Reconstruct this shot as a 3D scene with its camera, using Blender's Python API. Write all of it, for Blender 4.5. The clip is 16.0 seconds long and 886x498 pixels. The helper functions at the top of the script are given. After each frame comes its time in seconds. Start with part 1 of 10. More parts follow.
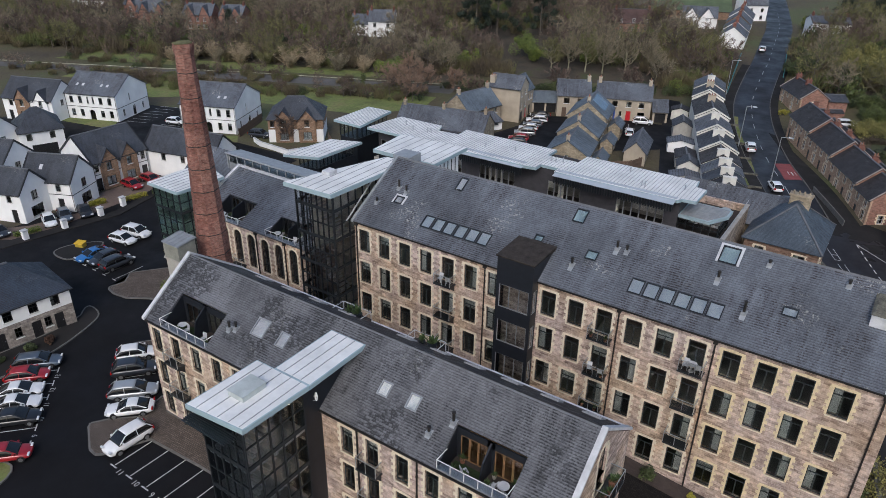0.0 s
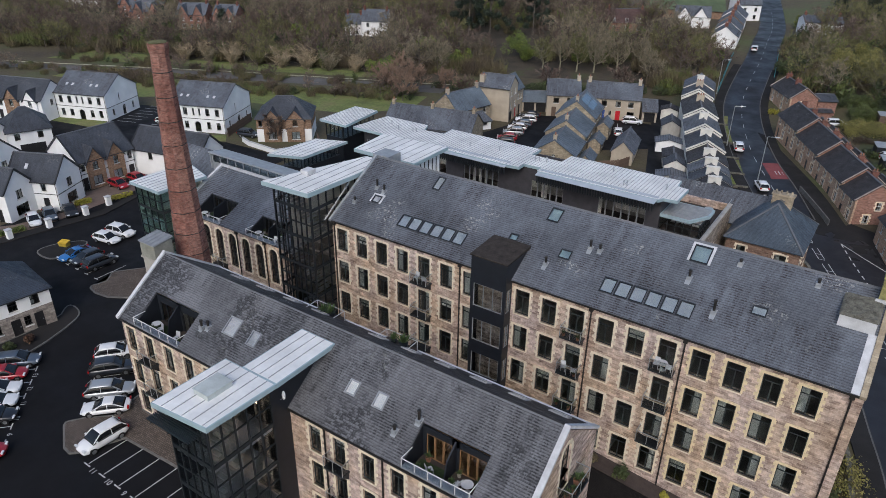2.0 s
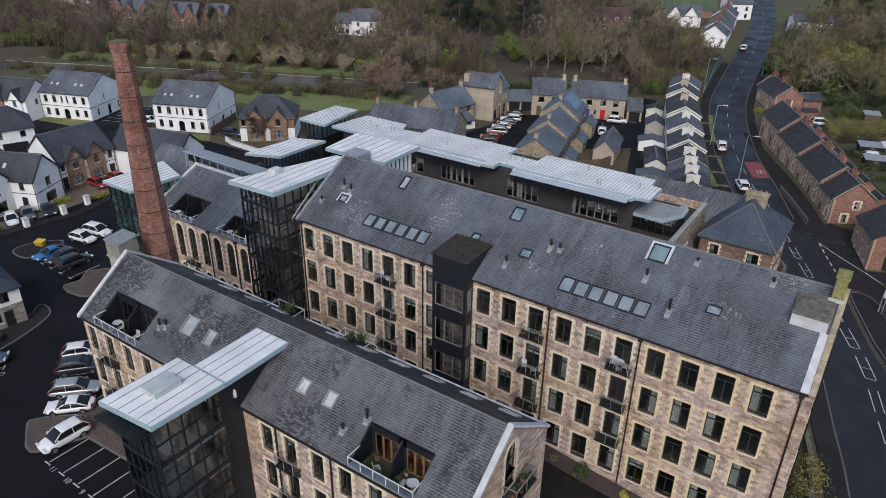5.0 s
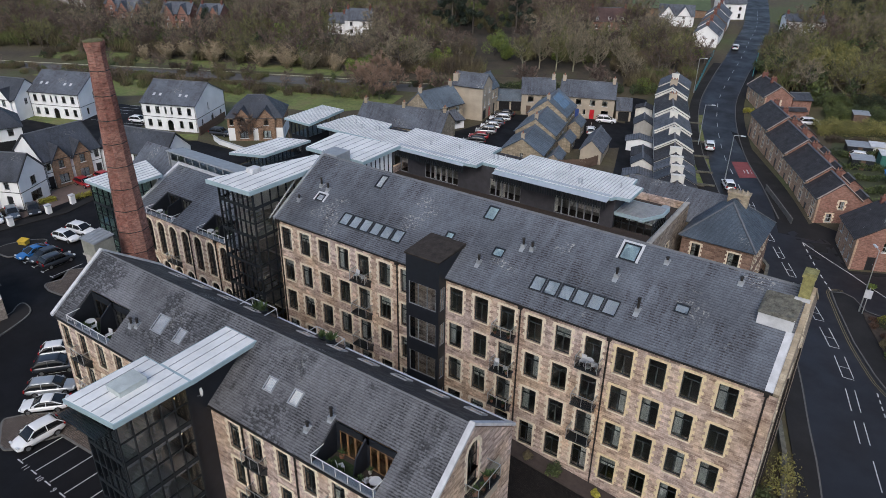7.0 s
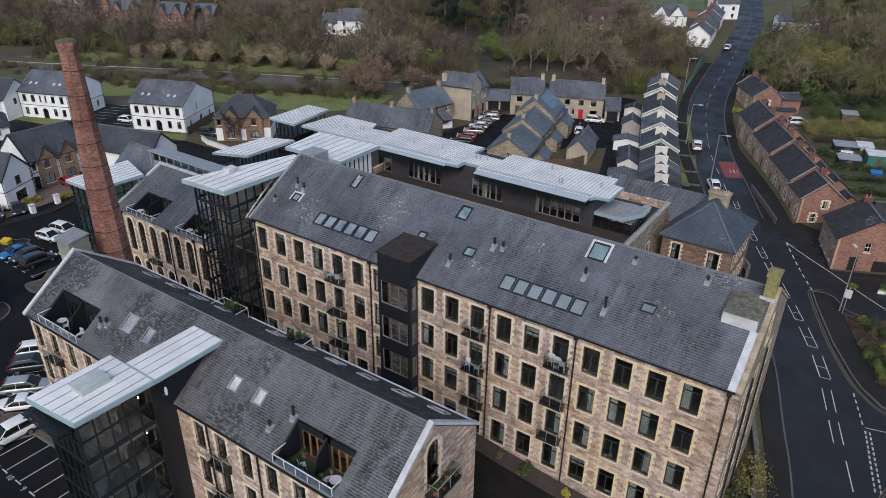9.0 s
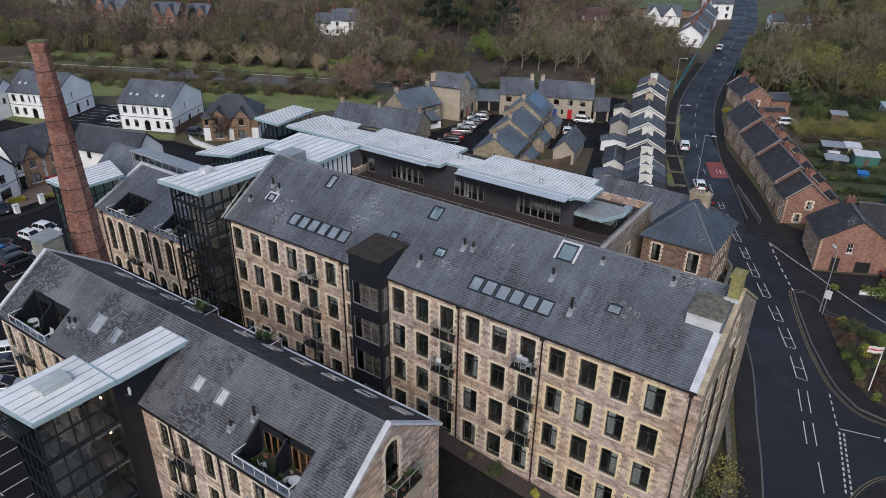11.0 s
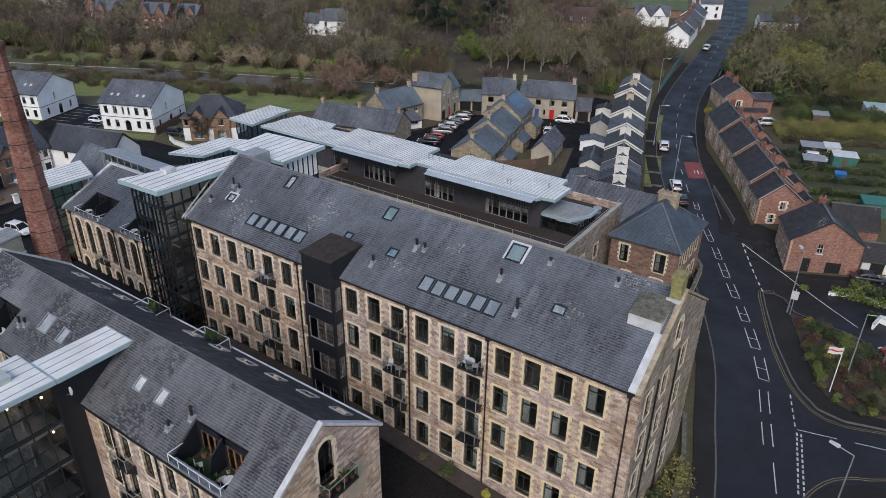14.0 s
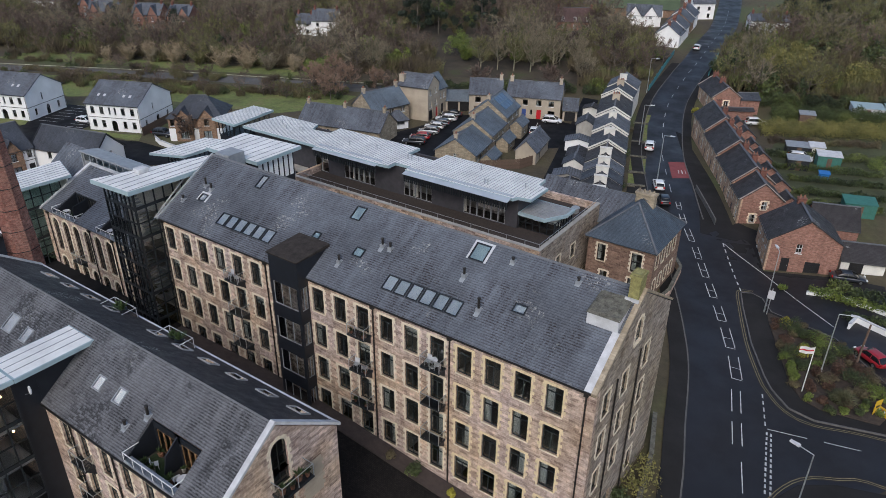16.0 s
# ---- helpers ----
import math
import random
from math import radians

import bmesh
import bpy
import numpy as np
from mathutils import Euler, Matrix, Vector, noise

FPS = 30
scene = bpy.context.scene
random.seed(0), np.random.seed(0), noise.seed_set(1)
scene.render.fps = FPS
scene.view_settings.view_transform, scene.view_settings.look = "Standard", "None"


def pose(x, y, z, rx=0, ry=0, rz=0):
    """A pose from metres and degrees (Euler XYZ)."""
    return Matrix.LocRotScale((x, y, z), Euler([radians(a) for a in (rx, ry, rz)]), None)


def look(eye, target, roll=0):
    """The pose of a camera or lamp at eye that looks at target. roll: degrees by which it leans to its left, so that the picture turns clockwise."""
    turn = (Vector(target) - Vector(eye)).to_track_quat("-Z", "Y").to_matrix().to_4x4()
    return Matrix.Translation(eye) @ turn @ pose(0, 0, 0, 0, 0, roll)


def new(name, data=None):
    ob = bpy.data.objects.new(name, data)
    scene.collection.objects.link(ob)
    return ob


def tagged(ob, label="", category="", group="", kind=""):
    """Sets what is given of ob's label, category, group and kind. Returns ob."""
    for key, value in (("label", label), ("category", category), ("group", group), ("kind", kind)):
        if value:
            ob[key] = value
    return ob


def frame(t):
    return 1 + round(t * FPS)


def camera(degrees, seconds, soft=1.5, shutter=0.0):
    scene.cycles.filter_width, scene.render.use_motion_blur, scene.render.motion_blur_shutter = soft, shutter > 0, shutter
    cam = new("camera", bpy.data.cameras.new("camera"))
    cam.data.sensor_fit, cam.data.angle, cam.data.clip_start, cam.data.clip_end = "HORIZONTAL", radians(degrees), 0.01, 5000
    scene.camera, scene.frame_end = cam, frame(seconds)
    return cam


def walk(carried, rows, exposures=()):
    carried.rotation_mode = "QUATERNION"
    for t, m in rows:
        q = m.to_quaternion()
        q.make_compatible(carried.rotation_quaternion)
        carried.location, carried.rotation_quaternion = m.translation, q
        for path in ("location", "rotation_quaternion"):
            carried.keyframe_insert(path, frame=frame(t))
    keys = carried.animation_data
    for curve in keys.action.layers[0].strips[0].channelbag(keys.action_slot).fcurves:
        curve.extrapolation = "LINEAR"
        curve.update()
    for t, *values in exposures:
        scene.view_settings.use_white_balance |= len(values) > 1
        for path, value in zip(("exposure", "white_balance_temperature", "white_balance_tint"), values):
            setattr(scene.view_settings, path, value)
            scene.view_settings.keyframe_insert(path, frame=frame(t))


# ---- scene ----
cam = camera(64.8, 16.0, 0.8)
METRES, EYE, TILT, LEAN, TURN = 22.0, 45.5, 0.0, 0.0, 33.8
ROWS = [
    (0.0, 0.0, 0.0, 0.0, 0.43, -27.45, -0.83),
    (0.5, 0.0271, -0.0016, 0.0003, 0.44, -27.46, -0.83),
    (1.0, 0.0543, -0.0024, 0.0012, 0.45, -27.46, -0.83),
    (1.5, 0.0818, -0.0031, 0.0013, 0.46, -27.46, -0.82),
    (2.0, 0.11, -0.0043, 0.0011, 0.47, -27.47, -0.81),
    (2.5, 0.1387, -0.005, 0.0019, 0.49, -27.48, -0.79),
    (3.0, 0.168, -0.0051, 0.0023, 0.51, -27.49, -0.77),
    (3.5, 0.1963, -0.0051, 0.0036, 0.52, -27.5, -0.75),
    (4.0, 0.2235, -0.0049, 0.0033, 0.55, -27.51, -0.74),
    (6.5, 0.3645, -0.0088, 0.003, 0.63, -27.53, -0.74),
    (7.0, 0.3938, -0.0103, 0.0029, 0.66, -27.53, -0.74),
    (7.5, 0.4238, -0.0114, 0.0021, 0.68, -27.53, -0.72),
    (8.0, 0.4545, -0.0123, 0.0027, 0.71, -27.53, -0.71),
    (8.5, 0.4861, -0.0131, 0.0037, 0.73, -27.53, -0.7),
    (9.0, 0.5176, -0.0133, 0.0047, 0.75, -27.53, -0.69),
    (11.5, 0.68, -0.0101, 0.0094, 0.93, -27.54, -0.66),
    (12.0, 0.7145, -0.0092, 0.0103, 0.96, -27.54, -0.65),
    (12.5, 0.7483, -0.0083, 0.0122, 1.0, -27.55, -0.65),
    (13.0, 0.7822, -0.0085, 0.0129, 1.04, -27.55, -0.66),
    (13.5, 0.817, -0.0084, 0.0129, 1.07, -27.54, -0.65),
    (14.0, 0.8524, -0.0085, 0.0136, 1.09, -27.55, -0.63),
    (14.5, 0.8884, -0.0089, 0.0144, 1.12, -27.54, -0.62),
    (15.0, 0.9248, -0.01, 0.014, 1.14, -27.53, -0.59),
    (15.5, 0.9622, -0.0105, 0.0141, 1.17, -27.52, -0.56),
    (16.0, 0.9994, -0.0103, 0.014, 1.2, -27.52, -0.53),
]
walk(cam, [(t, pose(0, 0, EYE, TILT, LEAN, TURN) @ pose(METRES * x, METRES * y, METRES * z, 90 + pitch, roll, yaw)) for t, x, y, z, yaw, pitch, roll in ROWS])

# ---- light: an overcast winter day ----
SUN_UP, SUN_AZ = 41.0, 157.0
world = bpy.data.worlds.new("overcast")
scene.world = world
world.use_nodes = True
wn = world.node_tree.nodes
sky = wn.new("ShaderNodeTexSky")
sky.sky_type, sky.sun_disc = "NISHITA", False
sky.sun_elevation, sky.sun_rotation = radians(SUN_UP), radians(SUN_AZ)
sky.air_density, sky.dust_density, sky.ozone_density = 1.0, 2.2, 1.6
wn["Background"].inputs["Strength"].default_value = 0.17
world.node_tree.links.new(sky.outputs["Color"], wn["Background"].inputs["Color"])
sun = new("sun", bpy.data.lights.new("sun", "SUN"))
sun.data.energy, sun.data.angle, sun.data.color = 1.25, radians(26), (1.0, 0.97, 0.95)
az = radians(SUN_AZ)
sun.matrix_basis = look((0, 0, 0), (-math.sin(az) * math.cos(radians(SUN_UP)), -math.cos(az) * math.cos(radians(SUN_UP)), -math.sin(radians(SUN_UP))))
scene.view_settings.exposure = -0.07

# ---- mesh helpers ----


class Geo:
    """Vertices and faces that become one mesh."""

    def __init__(self):
        self.v, self.f = [], []

    def add(self, pts, faces):
        n = len(self.v)
        self.v += [tuple(p) for p in pts]
        self.f += [tuple(i + n for i in q) for q in faces]

    def box(self, x0, y0, z0, x1, y1, z1):
        self.add([(x0, y0, z0), (x1, y0, z0), (x1, y1, z0), (x0, y1, z0), (x0, y0, z1), (x1, y0, z1), (x1, y1, z1), (x0, y1, z1)],
                 [(3, 2, 1, 0), (4, 5, 6, 7), (0, 1, 5, 4), (1, 2, 6, 5), (2, 3, 7, 6), (3, 0, 4, 7)])

    def prism(self, axis, pts, a, b):
        """The outline pts (in the two other axes) drawn out along axis from a to b."""
        n = len(pts)
        put = {"x": lambda p, d: (d, p[0], p[1]), "y": lambda p, d: (p[0], d, p[1]), "z": lambda p, d: (p[0], p[1], d)}[axis]
        area = sum(pts[i][0] * pts[(i + 1) % n][1] - pts[(i + 1) % n][0] * pts[i][1] for i in range(n))
        if (area < 0) != (axis == "y"):
            pts = pts[::-1]
        self.add([put(p, a) for p in pts] + [put(p, b) for p in pts],
                 [tuple(range(n))[::-1], tuple(range(n, 2 * n))] + [(i, (i + 1) % n, (i + 1) % n + n, i + n) for i in range(n)])

    def slab(self, quad, thick):
        """A flat polygon given thickness along its normal, downwards."""
        q = [Vector(p) for p in quad]
        nrm = (q[1] - q[0]).cross(q[2] - q[0]).normalized()
        if nrm.z < 0:
            q, nrm = q[::-1], -nrm
        n = len(q)
        self.add([p for p in q] + [p - nrm * thick for p in q],
                 [tuple(range(n)), tuple(range(n, 2 * n))[::-1]] + [((i + 1) % n, i, i + n, (i + 1) % n + n) for i in range(n)])

    def beam(self, a, b, w, h=None):
        a, b = Vector(a), Vector(b)
        h = w if h is None else h
        d = (b - a).normalized()
        s = d.cross(Vector((0, 0, 1)))
        s = Vector((1, 0, 0)) if s.length < 1e-4 else s.normalized()
        u = s.cross(d)
        s, u = s * w / 2, u * h / 2
        self.add([a - s - u, a + s - u, a + s + u, a - s + u, b - s - u, b + s - u, b + s + u, b - s + u],
                 [(3, 2, 1, 0)[::-1], (7, 6, 5, 4)[::-1][::-1], (0, 1, 5, 4)[::-1], (1, 2, 6, 5)[::-1], (2, 3, 7, 6)[::-1], (3, 0, 4, 7)[::-1]])

    def tube(self, a, b, r0, r1=None, n=8, caps=True):
        a, b = Vector(a), Vector(b)
        r1 = r0 if r1 is None else r1
        d = (b - a).normalized()
        s = d.cross(Vector((0, 0, 1)))
        s = Vector((1, 0, 0)) if s.length < 1e-4 else s.normalized()
        u = d.cross(s)
        ring = [(math.cos(2 * math.pi * i / n), math.sin(2 * math.pi * i / n)) for i in range(n)]
        faces = [(i, (i + 1) % n, (i + 1) % n + n, i + n) for i in range(n)]
        if caps:
            faces += [tuple(range(n))[::-1], tuple(range(n, 2 * n))]
        self.add([a + (s * c + u * k) * r0 for c, k in ring] + [b + (s * c + u * k) * r1 for c, k in ring], faces)

    def dome(self, c, rx, ry, rz, rings=5, n=10, rough=0.0, seed=0, low=0.0):
        """A rounded, uneven mound."""
        rnd = random.Random(seed)
        pts, faces = [], []
        for i in range(rings):
            a = math.pi / 2 * (i / (rings - 0.5))
            for j in range(n):
                k = 1 + rnd.uniform(-rough, rough)
                t = 2 * math.pi * j / n
                pts.append((c[0] + rx * math.cos(a) * math.cos(t) * k, c[1] + ry * math.cos(a) * math.sin(t) * k, c[2] + low + rz * math.sin(a) * k))
        pts.append((c[0], c[1], c[2] + rz + low))
        for i in range(rings - 1):
            for j in range(n):
                faces.append((i * n + j, i * n + (j + 1) % n, (i + 1) * n + (j + 1) % n, (i + 1) * n + j))
        for j in range(n):
            faces.append(((rings - 1) * n + j, (rings - 1) * n + (j + 1) % n, rings * n))
        self.add(pts, faces)

    def mesh(self, name, tidy=False, smooth=False):
        me = bpy.data.meshes.new(name)
        me.from_pydata(self.v, [], self.f)
        if tidy:
            bm = bmesh.new()
            bm.from_mesh(me)
            bmesh.ops.remove_doubles(bm, verts=bm.verts, dist=0.0005)
            bmesh.ops.recalc_face_normals(bm, faces=bm.faces)
            bm.to_mesh(me)
            bm.free()
        if smooth:
            me.polygons.foreach_set("use_smooth", [True] * len(me.polygons))
        me.update()
        return me


def part(name, geo, material, parent=None, label="", tidy=False, smooth=False, at=None, turn=0.0):
    """Links geo (a Geo or a ready mesh) as ONE mesh object under parent."""
    me = geo.mesh(name, tidy, smooth) if isinstance(geo, Geo) else geo
    if material and not me.materials:
        me.materials.append(material)
    ob = new(name, me)
    ob.parent = parent
    if at is not None:
        ob.location = at
    if turn:
        ob.rotation_euler = (0, 0, radians(turn))
    return tagged(ob, label)


def thing(name, label, category, group="", kind="", at=(0, 0, 0), turn=0.0):
    ob = new(name)
    ob.location, ob.rotation_euler = at, (0, 0, radians(turn))
    ob.empty_display_size = 0.2
    return tagged(ob, label, category, group, kind)


def ease(u):
    u = min(1.0, max(0.0, u))
    return u * u * (3 - 2 * u)


def land(x, y):
    """Height of the ground."""
    return -2.9 * ease((x + 32) / 36) * ease((135 - y) / 32) + 5.0 * ease((y - 150) / 80) + max(0.0, y - 235) * 0.03


# ---- materials ----


class Mat:
    """A node material under construction."""

    def __init__(self, name, rough=0.8, metal=0.0):
        self.m = bpy.data.materials.new(name)
        self.m.use_nodes = True
        self.t = self.m.node_tree
        self.b = self.t.nodes["Principled BSDF"]
        self.b.inputs["Roughness"].default_value = rough
        self.b.inputs["Metallic"].default_value = metal
        self.co = None

    def n(self, kind, **kw):
        node = self.t.nodes.new(kind)
        for k, v in kw.items():
            if k in node.inputs:
                node.inputs[k].default_value = v
            else:
                node.inputs[k.replace("_", " ")].default_value = v
        return node

    def link(self, a, b):
        self.t.links.new(a, b)

    def coords(self, kind="Object"):
        return self.t.nodes.new("ShaderNodeTexCoord").outputs[kind]

    def math(self, op, a, b=None):
        node = self.t.nodes.new("ShaderNodeMath")
        node.operation = op
        for i, v in enumerate((a, b)):
            if v is None:
                continue
            if isinstance(v, (int, float)):
                node.inputs[i].default_value = v
            else:
                self.link(v, node.inputs[i])
        return node.outputs[0]

    def wall_co(self, stretch=1.0):
        """(along the face, up, 0), whichever way the upright or sloping face looks."""
        sep = self.n("ShaderNodeSeparateXYZ")
        self.link(self.coords("Object"), sep.inputs[0])
        nrm = self.n("ShaderNodeSeparateXYZ")
        self.link(self.coords("Normal"), nrm.inputs[0])
        pick = self.math("GREATER_THAN", self.math("ABSOLUTE", nrm.outputs[0]), self.math("ABSOLUTE", nrm.outputs[1]))
        u = self.math("ADD", self.math("MULTIPLY", sep.outputs[1], pick), self.math("MULTIPLY", sep.outputs[0], self.math("SUBTRACT", 1.0, pick)))
        com = self.n("ShaderNodeCombineXYZ")
        self.link(u, com.inputs[0])
        self.link(self.math("MULTIPLY", sep.outputs[2], stretch), com.inputs[1])
        return com.outputs[0]

    def noise(self, scale, detail=3.0, rough=0.55, co=None, distort=0.0):
        node = self.n("ShaderNodeTexNoise", Scale=scale, Detail=detail, Roughness=rough, Distortion=distort)
        if co is None:
            co = self.coords("Object")
        self.link(co, node.inputs["Vector"])
        return node.outputs["Fac"]

    def ramp(self, fac, stops):
        node = self.t.nodes.new("ShaderNodeValToRGB")
        e = node.color_ramp.elements
        while len(e) < len(stops):
            e.new(0.5)
        for el, (p, c) in zip(e, stops):
            el.position = p
            el.color = (*c, 1) if not isinstance(c, (int, float)) else (c, c, c, 1)
        self.link(fac, node.inputs[0])
        return node.outputs[0]

    def mix(self, fac, a, b, mode="MIX"):
        node = self.t.nodes.new("ShaderNodeMix")
        node.data_type, node.blend_type = "RGBA", mode
        for i, v in ((0, fac), (6, a), (7, b)):
            if isinstance(v, (int, float)):
                node.inputs[i].default_value = v if i == 0 else (v, v, v, 1)
            elif isinstance(v, tuple):
                node.inputs[i].default_value = (*v, 1)
            else:
                self.link(v, node.inputs[i])
        return node.outputs[2]

    def brick(self, co, w, h, c1, c2, cm, joint=0.015, offset=0.5, bias=0.0, soft=0.1):
        node = self.n("ShaderNodeTexBrick", Scale=1.0, Mortar_Size=joint, Mortar_Smooth=soft, Bias=bias, Brick_Width=w, Row_Height=h)
        node.offset = offset
        node.inputs["Color1"].default_value, node.inputs["Color2"].default_value, node.inputs["Mortar"].default_value = (*c1, 1), (*c2, 1), (*cm, 1)
        self.link(co, node.inputs["Vector"])
        return node.outputs["Color"], node.outputs["Fac"]

    def bump(self, height, strength=0.3, dist=0.02):
        node = self.n("ShaderNodeBump", Strength=strength, Distance=dist)
        self.link(height, node.inputs["Height"])
        self.link(node.outputs[0], self.b.inputs["Normal"])

    def done(self, colour=None, rough=None):
        if colour is not None:
            if isinstance(colour, tuple):
                self.b.inputs["Base Color"].default_value = (*colour, 1)
            else:
                self.link(colour, self.b.inputs["Base Color"])
        if rough is not None:
            self.link(rough, self.b.inputs["Roughness"])
        return self.m

    def wobble(self, co, scale, amount):
        """co, shifted a little by noise, so that courses run unevenly."""
        nz = self.n("ShaderNodeTexNoise", Scale=scale, Detail=1.0)
        self.link(co, nz.inputs["Vector"])
        add = self.n("ShaderNodeVectorMath")
        add.operation = "MULTIPLY_ADD"
        self.link(nz.outputs["Color"], add.inputs[0])
        add.inputs[1].default_value = (amount, amount, 0)
        self.link(co, add.inputs[2])
        return add.outputs[0]


def plain(name, colour, rough=0.7, metal=0.0, vary=0.25, scale=1.5, fine=14.0, bump=0.0):
    """Painted or cast stuff with a mottle at two scales."""
    m = Mat(name, rough, metal)
    lo = tuple(c * (1 - vary) for c in colour)
    hi = tuple(min(1, c * (1 + vary * 0.6)) for c in colour)
    base = m.ramp(m.noise(scale), [(0.3, lo), (0.7, hi)])
    base = m.mix(0.35 * min(1, vary * 3), base, m.ramp(m.noise(fine, 4), [(0.3, lo), (0.7, hi)]))
    if bump:
        m.bump(m.noise(fine * 2, 4), bump, 0.01)
    return m.done(base)


def stone(name, c1, c2, mortar, w, h, wob=0.12, stain=0.35, joint=0.02, speckle=0.6, drift=None):
    """Coursed stone or brick with uneven joints, stains and weathering."""
    m = Mat(name, 0.9)
    m.b.inputs["Specular IOR Level"].default_value = 0.3
    co = m.wall_co()
    wco = m.wobble(co, 1.3, wob)
    col, fac = m.brick(wco, w, h, c1, c2, mortar, joint)
    col2, _ = m.brick(m.wobble(co, 2.1, wob), w * 1.7, h * 1.5, tuple(c * 0.65 for c in c1), tuple(min(1, c * 1.3) for c in c2), mortar, joint, 0.37)
    base = m.mix(0.5, col, col2)
    base = m.mix(m.ramp(m.noise(0.25, 4), [(0.35, 0.0), (0.75, stain)]), base, m.mix(0.6, base, (0.16, 0.13, 0.12), "MULTIPLY"))
    base = m.mix(speckle, base, m.ramp(m.noise(3.2, 5, 0.7), [(0.25, 0.5), (0.75, 1.5)]), "MULTIPLY")
    drip = m.n("ShaderNodeMapping")
    drip.inputs["Scale"].default_value = (1.4, 0.14, 1)
    m.link(co, drip.inputs["Vector"])
    base = m.mix(0.45, base, m.ramp(m.noise(1.0, 5, 0.7, drip.outputs[0]), [(0.3, 0.55), (0.7, 1.3)]), "MULTIPLY")
    if drift:
        base = m.mix(m.ramp(m.noise(0.11, 4, 0.6, co), [(0.42, 0.0), (0.6, 1.0)]), base, m.mix(1.0, base, drift, "MULTIPLY"))
        base = m.mix(m.ramp(m.noise(0.55, 5, 0.7, co), [(0.46, 0.0), (0.66, 0.75)]), base, m.mix(1.0, base, (0.62, 0.55, 0.52), "MULTIPLY"))
    m.bump(m.math("SUBTRACT", m.noise(5.0, 4), fac), 0.7, 0.03)
    return m.done(base)


def roof_stuff(name, lo, hi, w=0.30, h=0.22, stretch=1.9, rough=0.6, moss=0.3, moss_col=(0.40, 0.40, 0.37), stain=(0.032, 0.026, 0.028), soot=0.6, worn=0.0):
    """Slates in courses, each a little different, with painted course shadows, soot streaks down the slope and a few
    pale lichen splashes.
    """
    m = Mat(name, rough)
    m.b.inputs["Specular IOR Level"].default_value = 0.3
    co = m.wall_co(stretch)
    wco = m.wobble(co, 1.6, 0.05)
    mid = tuple((a + b) / 2 for a, b in zip(lo, hi))
    col, fac = m.brick(wco, w, h, tuple(a * 0.6 + b * 0.4 for a, b in zip(lo, mid)), tuple(a * 0.5 + b * 0.5 for a, b in zip(hi, mid)), tuple(c * 0.7 for c in lo), 0.012, 0.5, 0.0, 0.6)
    base = m.mix(0.55, mid, col)
    # the shadow line under each course, painted into the colour, broken and uneven
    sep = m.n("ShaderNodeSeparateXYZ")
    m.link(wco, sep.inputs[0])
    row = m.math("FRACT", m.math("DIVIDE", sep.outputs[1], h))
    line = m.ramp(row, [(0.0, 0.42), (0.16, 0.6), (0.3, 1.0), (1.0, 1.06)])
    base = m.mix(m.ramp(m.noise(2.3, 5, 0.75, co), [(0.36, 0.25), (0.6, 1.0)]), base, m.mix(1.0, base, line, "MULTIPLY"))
    streak = m.n("ShaderNodeMapping")
    streak.inputs["Scale"].default_value = (1.0, 0.12, 1)
    m.link(co, streak.inputs["Vector"])
    tall = m.noise(1.3, 6, 0.75, streak.outputs[0])
    patch = m.noise(0.13, 4, 0.6, co)
    mask = m.math("MULTIPLY", m.ramp(tall, [(0.42, 0.0), (0.54, 1.0)]), m.ramp(patch, [(0.42, 0.0), (0.54, 1.0)]))
    damp = m.ramp(m.noise(4.5, 4, 0.7, co), [(0.43, 0.1), (0.52, 1.0)])
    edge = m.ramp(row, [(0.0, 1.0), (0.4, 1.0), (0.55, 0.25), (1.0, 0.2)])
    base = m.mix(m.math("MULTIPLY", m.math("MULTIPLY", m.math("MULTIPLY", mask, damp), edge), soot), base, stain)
    if worn:
        # single slates gone dark with damp, in drifts
        one, _ = m.brick(wco, w, h, (0, 0, 0), (1, 1, 1), (1, 1, 1), 0.012, 0.5, 0.0, 0.6)
        drift = m.ramp(m.noise(0.17, 5, 0.65, co), [(0.47, 0.0), (0.58, 1.0)])
        wet = m.math("MULTIPLY", m.math("MULTIPLY", m.ramp(one, [(0.42, 0.0), (0.5, 1.0)]), drift), m.ramp(m.noise(6.0, 4, 0.7, co), [(0.36, 0.2), (0.52, 1.0)]))
        base = m.mix(m.math("MULTIPLY", wet, worn), base, stain)
    spots = m.math("MULTIPLY", m.ramp(m.noise(0.22, 3, 0.5, co), [(0.60, 0.0), (0.65, 1.0)]), m.ramp(m.noise(3.0, 6, 0.8, co), [(0.54, 0.0), (0.58, moss * 2.6)]))
    base = m.mix(spots, base, moss_col)
    base = m.mix(0.5, base, m.ramp(m.noise(1.1, 5, 0.7, streak.outputs[0]), [(0.3, 0.72), (0.7, 1.24)]), "MULTIPLY")
    base = m.mix(0.7, base, m.ramp(m.noise(0.18, 4, 0.6, co), [(0.34, 0.62), (0.66, 1.3)]), "MULTIPLY")
    base = m.mix(m.ramp(m.noise(0.3, 4, 0.6, co), [(0.45, 0.0), (0.65, 0.8)]), base, m.mix(1.0, base, (1.01, 1.0, 0.995), "MULTIPLY"))
    base = m.mix(0.55, base, m.ramp(m.noise(7.0, 4, 0.75, co), [(0.28, 0.45), (0.5, 1.0), (0.75, 1.5)]), "MULTIPLY")
